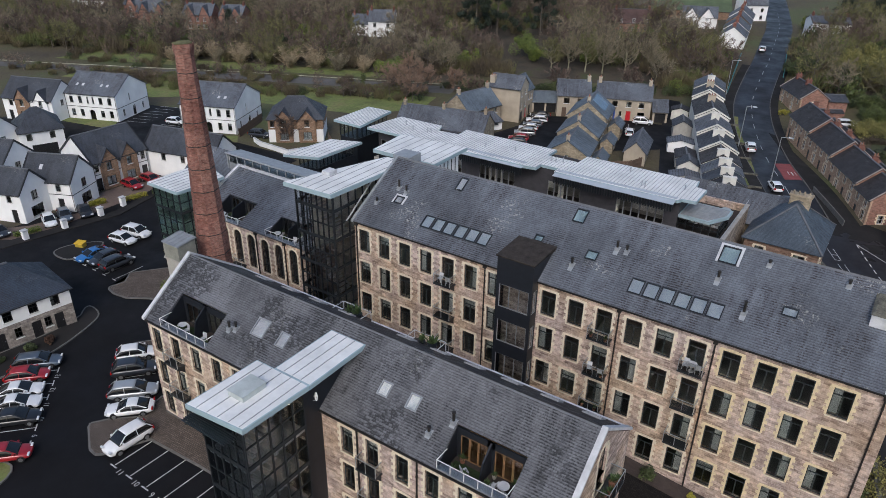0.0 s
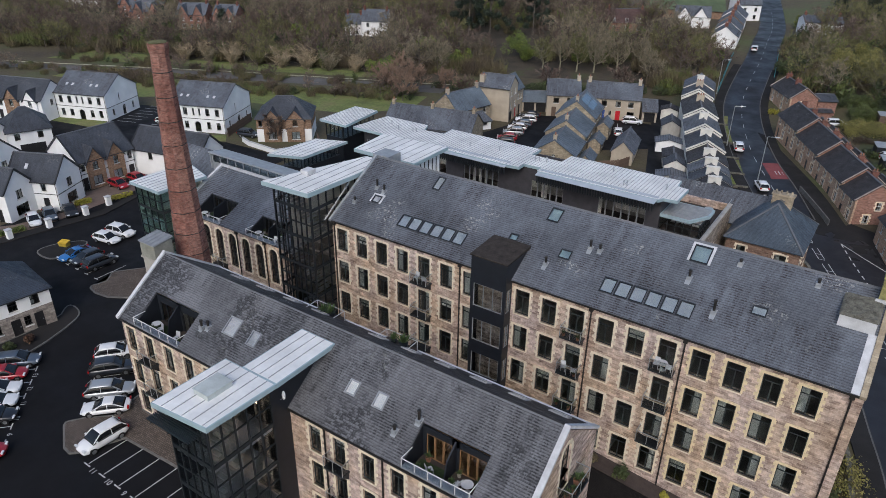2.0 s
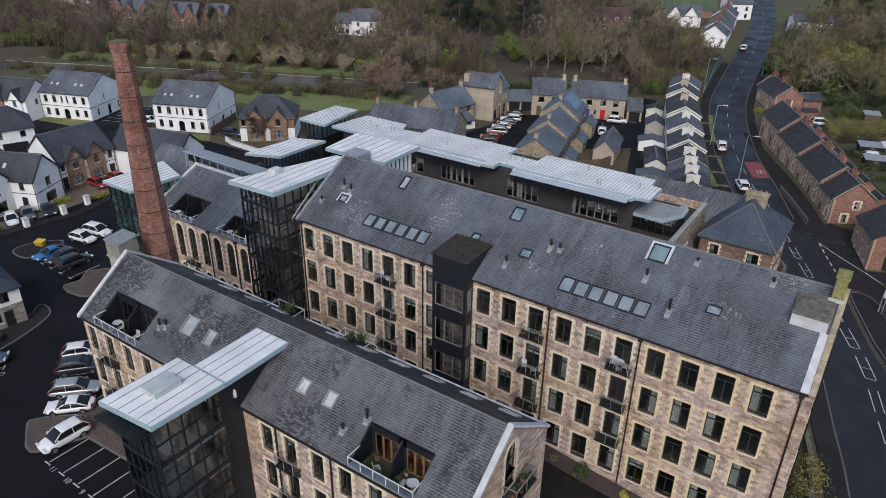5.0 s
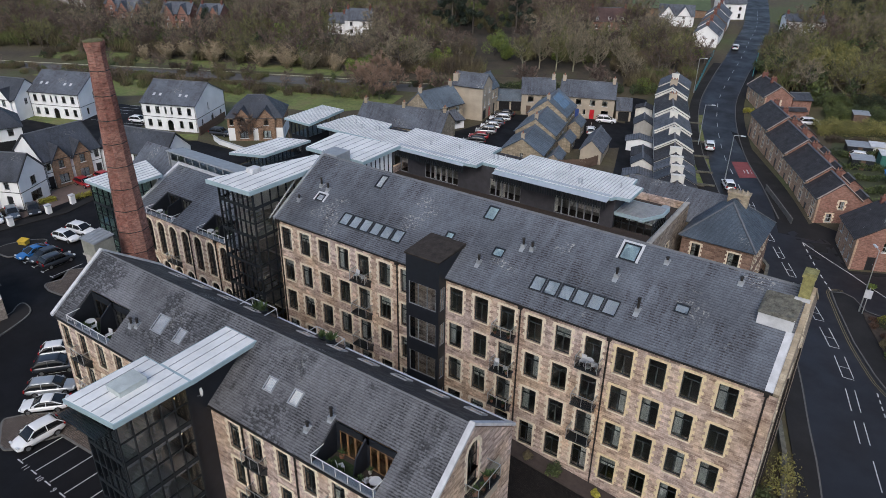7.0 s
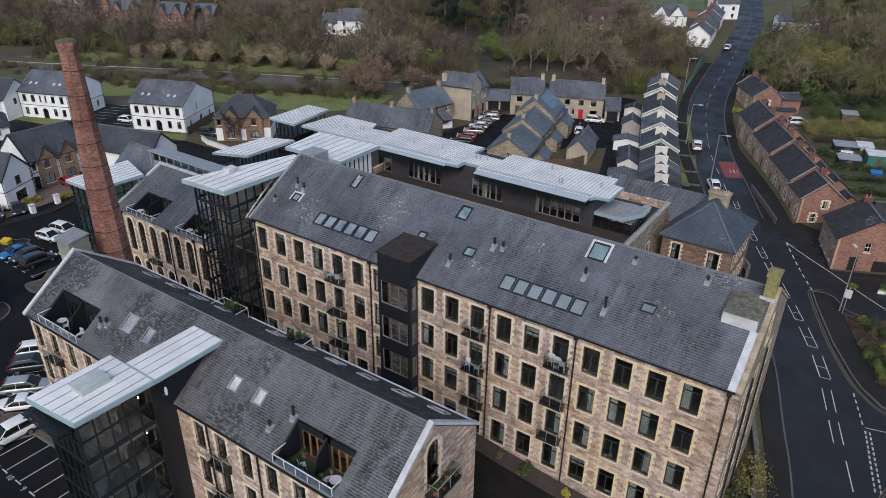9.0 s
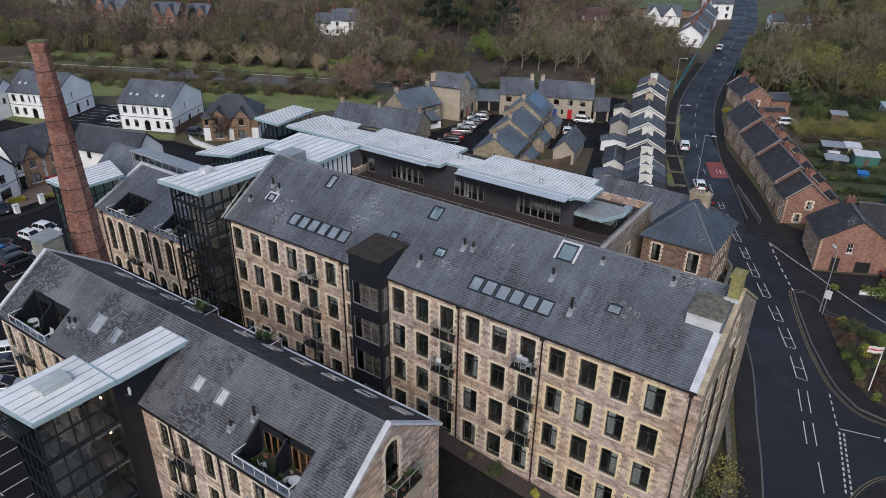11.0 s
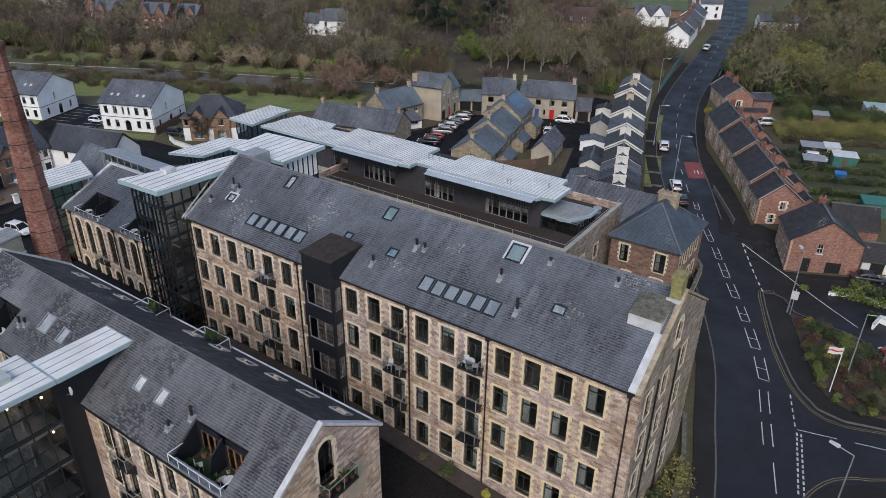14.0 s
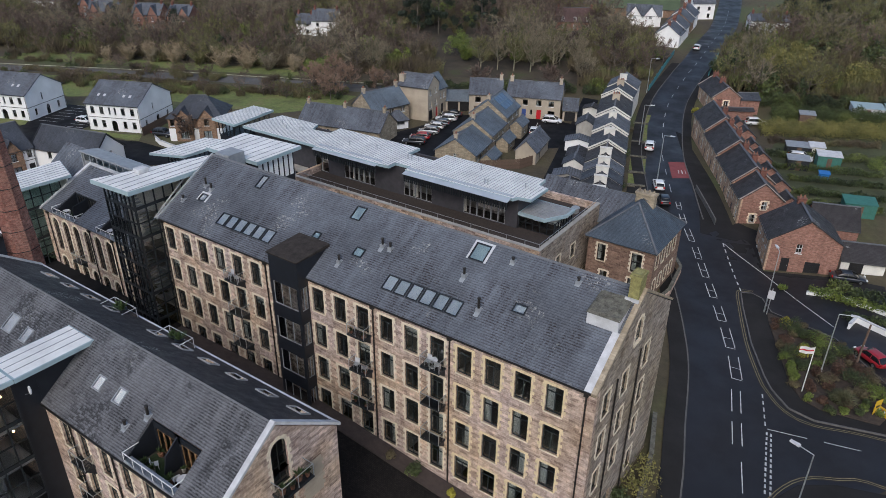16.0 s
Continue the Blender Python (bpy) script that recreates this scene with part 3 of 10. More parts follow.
def window_meshes(w, h, style, frame_mat, glass_mat, surround_mat):
    """The shared meshes of a window kind: frame, pane, sill, surround. Origin: middle of the sill on the wall's face; it looks to -y."""
    key = (round(w, 2), round(h, 2), style, frame_mat.name, glass_mat.name, surround_mat.name if surround_mat else "")
    if key in WINDOWS:
        return WINDOWS[key]
    r, d0, d1 = 0.07, 0.16, 0.24
    f, p, s, q = Geo(), Geo(), Geo(), Geo()
    a = w / 2
    top = h - a if style == "arch" else h
    if style == "arch":
        f.box(-a, d0, 0, -a + r, d1, top)
        f.box(a - r, d0, 0, a, d1, top)
        f.box(-a + r, d0, 0, a - r, d1, r)
        pts, inner = arch_points(w, top), arch_points(w - 2 * r, top)
        for i in range(len(pts) - 1):
            f.prism("y", [pts[i], pts[i + 1], inner[i + 1], inner[i]], d0, d1)
        f.box(-0.03, d0 + 0.01, r, 0.03, d1 - 0.01, h - r)
        for k in (0.25, 0.5, 0.75):
            f.box(-a + r, d0 + 0.012, top * k - 0.025, a - r, d1 - 0.012, top * k + 0.025)
        p.prism("y", [(-a + r, r), (a - r, r)] + inner, d0 + 0.03, d0 + 0.045)
        # fill above the arch, in the square head of the opening
        out = [(x, min(z, h)) for x, z in arch_points(w + 0.004, top)]
        half = len(out) // 2
        q.prism("y", [(a + 0.002, top), (a + 0.002, h + 0.004), (0, h + 0.004)] + out[1:half + 1][::-1], -0.012, 0.3)
        q.prism("y", [(-a - 0.002, top), (-a - 0.002, h + 0.004), (0, h + 0.004)] + out[half + 1:-1], -0.012, 0.3)
        big = arch_points(w + 0.62, top)
        lil = arch_points(w - 0.002, top)
        for i in range(len(big) - 1):
            k = 0.93 if i % 2 else 1.0
            o = [(big[j][0] * k, top + (big[j][1] - top) * k) for j in (i, i + 1)]
            q.prism("y", [lil[i], lil[i + 1], o[1], o[0]], -0.03, 0.05)
    else:
        # one frame with its mullions and transoms
        m = 0.035
        if style == "mill":
            lights_ = [(-a + r, -m, r, h * 0.72), (m, a - r, r, h * 0.72), (-a + r, a - r, h * 0.72 + 0.07, h - r)]
        elif style == "sash":
            lights_ = [(x0, x1, z0, z1) for x0, x1 in ((-a + r, -0.018), (0.018, a - r)) for z0, z1 in ((r, h * 0.5 - 0.03), (h * 0.5 + 0.03, h - r))]
        elif style == "pair":
            lights_ = [(-a + r, -m, r, h - r), (m, a - r, r, h - r)]
        elif style == "triple":
            lights_ = [(-a + r, -a * 0.33 - m, r, h - r), (-a * 0.33 + m, a * 0.33 - m, r, h - r), (a * 0.33 + m, a - r, r, h - r)]
        else:
            lights_ = [(-a + r, a - r, r, h - r)]
        pierced(f, lambda u, d, z: (u, d0 + d, z), -a, a, 0, h, lights_, d1 - d0)
        p.box(-a + r, d0 + 0.03, r, a - r, d0 + 0.045, h - r)
    s.box(-a - 0.1, -0.07, -0.12, a + 0.1, 0.2, 0.0)
    if surround_mat:
        # dressed jambs, long and short by turns, and a shallow pointed head
        n = max(3, int(round(top / 0.3)))
        right, left = [], []
        for k in range(n):
            e = 0.33 if k % 2 else 0.17
            right += [(a + e, top * k / n), (a + e, top * (k + 1) / n)]
            left += [(-a - e, top * k / n), (-a - e, top * (k + 1) / n)]
        if style == "arch":
            q.prism("y", [(a + 0.002, 0)] + right + [(a + 0.002, top)], -0.022, 0.04)
            q.prism("y", [(-a - 0.002, 0)] + left + [(-a - 0.002, top)], -0.022, 0.04)
        else:
            q.prism("y", [(a + 0.002, 0)] + right + [(a + 0.26, h), (a + 0.26, h + 0.2), (0, h + 0.27), (-a - 0.26, h + 0.2), (-a - 0.26, h)] + left[::-1] + [(-a - 0.002, 0), (-a - 0.002, h + 0.002), (a + 0.002, h + 0.002)], -0.024, 0.04)
    made = (f.mesh("window_frame", style != "arch"), p.mesh("pane"), s.mesh("sill"), q.mesh("surround") if q.v else None)
    WINDOWS[key] = made
    return made


DRAPE = Geo()
for i in range(8):
    DRAPE.box(-0.5 + i * 0.055, 0.30 + 0.02 * (i % 2), 0.05, -0.5 + (i + 1) * 0.055, 0.34 + 0.02 * (i % 2), 1.0)
DRAPE = DRAPE.mesh("curtain")
BLIND = Geo()
for i in range(7):
    BLIND.box(-0.46, 0.30, 1 - 0.06 * (i + 1), 0.46, 0.315, 1 - 0.06 * i - 0.012)
BLIND = BLIND.mesh("blind")
dice = random.Random(4)


def add_window(owner, x, y, z, w, h, turn=0.0, style="mill", frame_mat=None, glass_mat=None, surround=None, sill=QUOIN, cloth=0.5, name="window"):
    fm, gm = frame_mat or FRAME_GREEN, glass_mat or GLASS
    f, p, s, q = window_meshes(w, h, style, fm, gm, surround)
    win = part(name, f, fm, owner, at=(x, y, z), turn=turn)
    part("pane", p, gm, win)
    if sill:
        part("sill", s, sill, win)
    if q:
        part("surround", q, surround, win)
    k = dice.random()
    if k < cloth:
        c = part("blind" if k < cloth * 0.35 else "curtain", BLIND if k < cloth * 0.35 else DRAPE, CURTAIN, win)
        c.scale = (w * dice.choice((1, -1)), 1, h)
    return win


def storeys(owner, x0, y0, x1, y1, levels, wall_at=None):
    """Floors and an inner wall, so that windows look into dim rooms."""
    g = Geo()
    for z in levels:
        g.box(x0, y0, z - 0.3, x1, y1, z)
    part("floor_slab", g, ROOM, owner, kind_of_room)
    if wall_at:
        g = Geo()
        g.box(x0, wall_at, levels[0], x1, wall_at + 0.15, levels[-1] + 0.5)
        x = x0 + 5.35
        while x < x1 - 1:
            g.box(x, y0, levels[0] + 0.01, x + 0.12, wall_at - 0.003, levels[-1] + 0.3)
            x += 5.35
        part("inner_wall", g, ROOM, owner)


kind_of_room = ""


def roof_plane(y0, z0, slope):
    """put() for a roof that rises towards +y: u along x, z is the plan distance from y0, depth goes into the roof."""
    k = math.hypot(1, slope)
    return lambda u, d, s: (u, y0 + s + d * slope / k, z0 + s * slope - d / k)


def skylight(owner, put, x0, x1, s0, s1, frame_mat=DARK_METAL, glass_mat=GLASS, name="skylight", blind=None, flash=False):
    g, p = Geo(), Geo()

    def blk(a, b, c, d, lo, hi):
        g.add([put(a, -lo, c), put(b, -lo, c), put(b, -lo, d), put(a, -lo, d), put(a, -hi, c), put(b, -hi, c), put(b, -hi, d), put(a, -hi, d)],
              [(3, 2, 1, 0), (4, 5, 6, 7), (0, 1, 5, 4), (1, 2, 6, 5), (2, 3, 7, 6), (3, 0, 4, 7)])
    r = 0.09
    blk(x0, x1, s0, s0 + r, -0.02, 0.1)
    blk(x0, x1, s1 - r, s1, -0.02, 0.1)
    blk(x0, x0 + r, s0 + r, s1 - r, -0.02, 0.1)
    blk(x1 - r, x1, s0 + r, s1 - r, -0.02, 0.1)
    a = [put(x, -k, s) for k in (0.03, 0.06) for x, s in ((x0 + r, s0 + r), (x1 - r, s0 + r), (x1 - r, s1 - r), (x0 + r, s1 - r))]
    p.add(a, [(3, 2, 1, 0), (4, 5, 6, 7), (0, 1, 5, 4), (1, 2, 6, 5), (2, 3, 7, 6), (3, 0, 4, 7)])
    ob = part(name, g, frame_mat, owner)
    part("pane", p, glass_mat, ob)
    if flash:
        g = Geo()
        blk(x0 - 0.22, x0 - 0.01, s0, s1 + 0.2, 0.004, 0.05)
        blk(x1 + 0.01, x1 + 0.22, s0, s1 + 0.2, 0.004, 0.05)
        blk(x0 - 0.01, x1 + 0.01, s1 + 0.01, s1 + 0.2, 0.004, 0.05)
        part("flashing", g, COPING, ob, "pale lead flashing")
    # slats are blinds, and on some roofs the painted reflection of the sky
    if blind:
        n = 6
        for i in range(n):
            b = Geo()
            u0, u1 = x0 + r + (x1 - x0 - 2 * r) * i / n, x0 + r + (x1 - x0 - 2 * r) * (i + 0.97) / n
            b.add([put(u, -k, s) for k in (-0.06, -0.04) for u, s in ((u0, s0 + r), (u1, s0 + r), (u1, s1 - r), (u0, s1 - r))],
                  [(3, 2, 1, 0), (4, 5, 6, 7), (0, 1, 5, 4), (1, 2, 6, 5), (2, 3, 7, 6), (3, 0, 4, 7)])
            part("blind_sheen_slat", b, blind, ob)
    return ob


def roof_vent(owner, put, x, s, tall=0.55, r=0.11, flash=1.4):
    """A pipe through the slates with its lead apron."""
    g = Geo()
    a = [put(x + dx, -k, s + ds) for k in (0.005, 0.025) for dx, ds in ((-0.2, -flash), (0.2, -flash), (0.25, 0.25), (-0.25, 0.25))]
    g.add(a, [(3, 2, 1, 0), (4, 5, 6, 7), (0, 1, 5, 4), (1, 2, 6, 5), (2, 3, 7, 6), (3, 0, 4, 7)])
    b = Vector(put(x, 0, s))
    g.box(b.x - 0.2, b.y - 0.2, b.z - 0.1, b.x + 0.2, b.y + 0.2, b.z + 0.22)
    v = part("roof_vent", g, LEAD, owner)
    p = Geo()
    p.tube(b + Vector((0, 0, 0.2)), b + Vector((0, 0, 0.2 + tall)), r, r, 10)
    p.tube(b + Vector((0, 0, 0.2 + tall)), b + Vector((0, 0, 0.3 + tall)), r * 1.5, r * 1.2, 10)
    part("pipe", p, PIPE, v)


def down_pipe(owner, x, y, z0, z1, hopper=True):
    g = Geo()
    g.tube((x, y - 0.12, z0), (x, y - 0.12, z1), 0.07, 0.07, 8)
    z = z0 + 1
    while z < z1:
        g.tube((x, y - 0.12, z), (x, y - 0.12, z + 0.12), 0.095, 0.095, 8)
        g.box(x - 0.03, y - 0.12, z, x + 0.03, y, z + 0.1)
        z += 1.9
    if hopper:
        g.box(x - 0.17, y - 0.3, z1 - 0.1, x + 0.17, y - 0.003, z1 + 0.2)
    part("downpipe", g, PIPE, owner)


def balcony(owner, x, y, z, w=2.1, d=1.05, turn=0.0, material=None):
    """A steel platform with a glazed rail on brackets. Looks to -y."""
    g = Geo()
    g.box(-w / 2, -d, -0.16, w / 2, 0, 0.0)
    for k in (-w / 2 + 0.1, w / 2 - 0.2):
        g.prism("x", [(0, -0.9), (0, -0.16), (-d + 0.1, -0.16)], k, k + 0.08)
    b = part("balcony", g, material or DARK_METAL, owner, at=(x, y, z), turn=turn)
    for px in (-w / 2 + 0.03, 0.0, w / 2 - 0.03):
        r = Geo()
        r.beam((px, -d + 0.03, 0), (px, -d + 0.03, 1.03), 0.045)
        part("post", r, STEEL, b)
    for ends in (((-w / 2 + 0.03, 0, 1.05), (-w / 2 + 0.03, -d + 0.06, 1.05)),
                 ((w / 2 - 0.03, 0, 1.05), (w / 2 - 0.03, -d + 0.06, 1.05)),
                 ((-w / 2 + 0.01, -d + 0.03, 1.05), (w / 2 - 0.01, -d + 0.03, 1.05))):
        r = Geo()
        r.beam(*ends, 0.048)
        part("rail", r, STEEL, b)
    p = Geo()
    p.box(-w / 2 + 0.06, -d + 0.022, 0.08, w / 2 - 0.06, -d + 0.036, 0.98)
    for s in (-1, 1):
        p.box(s * (w / 2 - 0.03) - 0.007, -d + 0.06, 0.08, s * (w / 2 - 0.03) + 0.007, -0.05, 0.98)
    part("rail_glass", p, GLASS_CLEAR, b)
    return b


ROW_SILL = (10.55, 6.7, 2.85, -1.0)
WIN_H, WIN_W = 2.55, 1.42

# ---- the long mill: four storeys of stone under a slate roof ----
mill = thing("mill_building", "long four-storey stone mill with slate roof and dark windows", "building")
BX0, BX1, BY0, BY1, EAVE, RIDGE_Y, RIDGE_Z = -45.2, 5.2, 50.5, 66.0, 13.95, 58.25, 18.6
BASE = -3.6
cols = [1.95 - 2.68 * k for k in range(10)] + [-43.9 + 2.67 * k for k in range(7)]
holes = [(c - WIN_W / 2, c + WIN_W / 2, s, s + WIN_H) for c in cols for s in ROW_SILL]
TWX0, TWX1, TWY = -27.0, -23.3, 49.3
g = Geo()
pierced(g, face_y(BY0), BX0, BX1, BASE, EAVE, holes, 0.55)
part("wall", g, RUBBLE, mill, tidy=True)
for c in cols:
    for r, s in enumerate(ROW_SILL):
        add_window(mill, c, BY0, s, WIN_W, WIN_H, 0, "mill", None, None, QUOIN_GOLD if c > -7.3 else QUOIN)
SLOPE = (RIDGE_Z - EAVE) / (RIDGE_Y - BY0)
# gable end towards the road
gcols, gh = (52.6, 56.3, 60.9), []
for i, c in enumerate(gcols):
    for s in ROW_SILL:
        if not (i == 1 and s < 0):
            gh.append((c - 0.6, c + 0.6, s - 0.3 * (i > 0), s - 0.3 * (i > 0) + 2.2))
gh.append((55.5, 57.0, BASE + 0.7, BASE + 3.2))
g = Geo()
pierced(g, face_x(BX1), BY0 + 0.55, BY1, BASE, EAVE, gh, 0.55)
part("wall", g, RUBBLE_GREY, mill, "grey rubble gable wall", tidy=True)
for h in gh[:-1]:
    add_window(mill, BX1, (h[0] + h[1]) / 2, h[2], 1.2, 2.2, 90, "mill", None, None, QUOIN)
g = Geo()
g.box(BX1 - 0.35, 55.55, BASE + 0.7, BX1 - 0.25, 56.95, BASE + 3.2)
part("door", g, FRAME_GREEN, mill)
g = Geo()
ah = (57.3, 58.7)
AZ = 14.15
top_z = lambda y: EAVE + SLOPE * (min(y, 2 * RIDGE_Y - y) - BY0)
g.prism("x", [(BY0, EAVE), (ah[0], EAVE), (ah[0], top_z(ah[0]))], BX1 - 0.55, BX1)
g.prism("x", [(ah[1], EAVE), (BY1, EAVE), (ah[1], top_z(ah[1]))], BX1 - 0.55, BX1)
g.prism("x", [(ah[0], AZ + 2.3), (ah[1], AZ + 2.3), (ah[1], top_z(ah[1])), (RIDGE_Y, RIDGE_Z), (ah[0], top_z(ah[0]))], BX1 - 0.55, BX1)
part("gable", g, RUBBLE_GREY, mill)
add_window(mill, BX1, 58.0, AZ, 1.4, 2.3, 90, "arch", None, None, QUOIN)
g = Geo()
g.box(BX0, BY0 + 0.55, BASE, BX0 + 0.5, BY1, EAVE)
g.prism("x", [(BY0, EAVE), (BY1, EAVE), (RIDGE_Y, RIDGE_Z)], BX0, BX0 + 0.5)
g.box(BX0 + 0.5, BY1 - 0.5, BASE, BX1 - 0.55, BY1, EAVE)
part("wall", g, RUBBLE, mill)
storeys(mill, BX0 + 0.5, BY0 + 0.55, BX1 - 0.55, BY1 - 0.5, [BASE + 0.4, ROW_SILL[2] - 0.55, ROW_SILL[1] - 0.55, ROW_SILL[0] - 0.55, EAVE - 0.05], BY0 + 4.6)
B_PUT = roof_plane(BY0 - 0.25, EAVE + 0.02, SLOPE)
PLAN0 = BY0 - 0.25
run = RIDGE_Y - PLAN0
lights = [(-37.55 + i * 1.33, -37.55 + i * 1.33 + 1.2, 51.75, 53.05) for i in range(6)] + [(-15.6 + i * 1.33, -15.6 + i * 1.33 + 1.2, 51.7, 53.0) for i in range(6)]
lights += [(-42.1, -41.1, 53.3, 54.1), (-36.4, -35.5, 56.35, 57.8), (-23.2, -22.0, 56.4, 57.75), (-25.7, -24.8, 53.65, 54.3), (-20.4, -19.3, 53.4, 54.25),
           (-9.7, -8.2, 56.35, 57.85), (-3.75, -2.6, 53.55, 54.3)]
g = Geo()
pierced(g, B_PUT, BX0 - 0.15, BX1 - 0.35, 0, run, [(a + 0.05, b - 0.05, c - PLAN0 + 0.05, d - PLAN0 - 0.05) for a, b, c, d in lights], 0.2)
g.slab([(BX0 - 0.15, RIDGE_Y + 0.004, EAVE + 0.02 + run * SLOPE), (BX1 - 0.35, RIDGE_Y + 0.004, EAVE + 0.02 + run * SLOPE), (BX1 - 0.35, BY1 + 0.25, EAVE + 0.02), (BX0 - 0.15, BY1 + 0.25, EAVE + 0.02)], 0.2)
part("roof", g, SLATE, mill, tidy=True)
# these blinds are tinted to double as sky reflected in the panes
for i, (a, b, c, d) in enumerate(lights):
    skylight(mill, B_PUT, a, b, c - PLAN0, d - PLAN0, glass_mat=GLASS_CLEAR, blind=CANOPY if i < 12 or i == 18 else COPING if i in (12, 13) else ZINC_EDGE, flash=i in (12, 17))
for x, y, t in ((-42.5, 54.9, 0.7), (-41.4, 54.7, 0.5), (-43.9, 52.8, 0.3), (-21.1, 52.5, 0.5), (-18.0, 55.0, 0.55), (-17.1, 55.0, 0.4), (-9.1, 54.9, 0.5), (-6.3, 52.8, 0.9), (0.1, 57.2, 0.3), (-5.8, 57.2, 0.2)):
    roof_vent(mill, B_PUT, x, y - PLAN0, t, flash=0.55 if t in (0.5, 0.9, 0.55) else 0.3)
g = Geo()
for i in range(48):
    x = BX0 - 0.1 + i * 1.043
    g.prism("x", [(RIDGE_Y - 0.22, RIDGE_Z - 0.02), (RIDGE_Y, RIDGE_Z + 0.24), (RIDGE_Y + 0.22, RIDGE_Z - 0.02)], x, x + 1.03)
part("ridge_tiles", g, RIDGE, mill)
g = Geo()
g.box(BX0 - 0.1, BY0 - 0.33, EAVE - 0.14, BX1 - 0.02, BY0 - 0.2, EAVE - 0.02)
part("gutter", g, PIPE, mill)
# raised skew stones on the gables
for x0, x1, cm in ((BX1 - 0.36, BX1 + 0.06, BUFF), (BX0 - 0.2, BX0 + 0.1, LEAD)):
    for ya, yb in ((BY0 - 0.35, RIDGE_Y), (BY1 + 0.35, RIDGE_Y + 0.003)):
        g = Geo()
        g.prism("x", [(ya, EAVE - 0.1), (ya, EAVE + 0.13), (yb, RIDGE_Z + 0.34), (yb, RIDGE_Z + 0.08)], x0, x1)
        part("coping", g, cm, mill)
g = Geo()
g.slab([(BX1 - 0.95, BY0 - 0.25, EAVE + 0.08), (BX1 - 0.38, BY0 - 0.25, EAVE + 0.08), (BX1 - 0.38, 54.62, EAVE + 0.08 + SLOPE * 4.37), (BX1 - 0.95, 54.62, EAVE + 0.08 + SLOPE * 4.37)], 0.05)
part("lead_strip", g, COPING, mill, "pale lead strip down the roof edge")
for x in (BX1 - 0.75, -7.45, -15.5, -28.9 + 0.0, BX0 + 0.35):
    down_pipe(mill, x, BY0, BASE, EAVE - 0.35)
for y in (54.2, 59.0):
    g = Geo()
    g.tube((BX1 + 0.12, y, BASE), (BX1 + 0.12, y, 13.0), 0.07, 0.07, 8)
    for k in range(8):
        g.tube((BX1 + 0.12, y, -2 + 1.9 * k), (BX1 + 0.12, y, -1.88 + 1.9 * k), 0.095, 0.095, 8)
    part("downpipe", g, PIPE, mill)
for c in (cols[4], cols[7], cols[14]):
    for s in ROW_SILL[:3]:
        balcony(mill, c, BY0 - 0.03, s - 0.02, 2.0)
# chimney breast at the road gable
g = Geo()
g.prism("x", [(54.63, 15.4), (54.63, 17.62), (57.3, 18.2), (57.3, 15.4)], 2.1, 4.62)
st = part("chimney_breast", g, COPING, mill, "whitened masonry block with a mossy top")
g = Geo()
N = 14
for k in range(N + 1):
    for j in range(N + 1):
        x, y = 2.02 + 2.68 * k / N, 54.55 + 2.8 * j / N
        edge_ = k in (0, N) or j in (0, N)
        g.v.append((x, y, 17.6 + (y - 54.63) * 0.217 + (0.0 if edge_ else 0.13 + 0.1 * noise.noise(Vector((x * 1.6, y * 1.6, 0))) + 0.05 * noise.noise(Vector((x * 6, y * 6, 2))))))
g.f = [(k * (N + 1) + j, (k + 1) * (N + 1) + j, (k + 1) * (N + 1) + j + 1, k * (N + 1) + j + 1) for k in range(N) for j in range(N)]
part("capping", g, MOSSY, st, "mossy stone capping")
g = Geo()
g.box(4.2, 57.1, 17.4, 5.0, 58.4, 20.1)
g.box(4.12, 57.02, 20.1, 5.08, 58.48, 20.32)
g.box(4.3, 57.2, 20.32, 4.9, 58.3, 20.42)
part("chimney", g, LICHEN, mill, "stone stack covered in yellow lichen")
g = Geo()
g.box(4.02, 56.92, 18.15, 5.1, 57.098, 18.4)
part("chimney_ledge", g, COPING, mill)
# black stair bay on the court side
g = Geo()
tz = 15.85
bay_holes = []
for z in (10.6, 6.75, 2.9, -0.9):
    bay_holes.append((TWX0 + 0.3, TWX1 - 0.3, z, z + 2.45))
pierced(g, face_y(TWY), TWX0, TWX1, BASE, tz, bay_holes, 0.15)
pierced(g, face_x(TWX1), TWY + 0.15, BY0 - 0.002, BASE, EAVE - 0.2, [(TWY + 0.25, BY0 - 0.15, h[2], h[3]) for h in bay_holes], 0.15)
g.box(TWX0, TWY + 0.15, BASE, TWX0 + 0.15, BY0 - 0.002, EAVE - 0.2)
bay = part("stair_bay", g, BLACK, mill, "black-clad glazed stair bay", tidy=True)
for x0, x1 in ((TWX1 - 0.1, TWX1), (TWX0, TWX0 + 0.1)):
    g = Geo()
    g.prism("x", [(TWY + 0.15, EAVE - 0.2), (TWY + 0.15, tz), (53.2, tz), (BY0 - 0.1, EAVE - 0.2)], x0, x1)
    part("cheek", g, BLACK, bay)
g = Geo()
g.prism("x", [(TWY - 0.12, tz + 0.003), (TWY - 0.12, tz + 0.13), (53.5, tz + 0.33), (53.5, tz + 0.003)], TWX0 - 0.12, TWX1 + 0.12)
part("bay_roof", g, BAY_MOSS, bay, "dark mossy bay roof")
for h in bay_holes:
    add_window(mill, (h[0] + h[1]) / 2, TWY - 0.1, h[2], h[1] - h[0], h[3] - h[2], 0, "triple", FRAME_GREY, GLASS, None, None, 0.0)
    add_window(mill, TWX1 + 0.1, (TWY + BY0 + 0.1) / 2, h[2], BY0 - TWY - 0.4, h[3] - h[2], 90, "pair", FRAME_GREY, GLASS, None, None, 0.0)

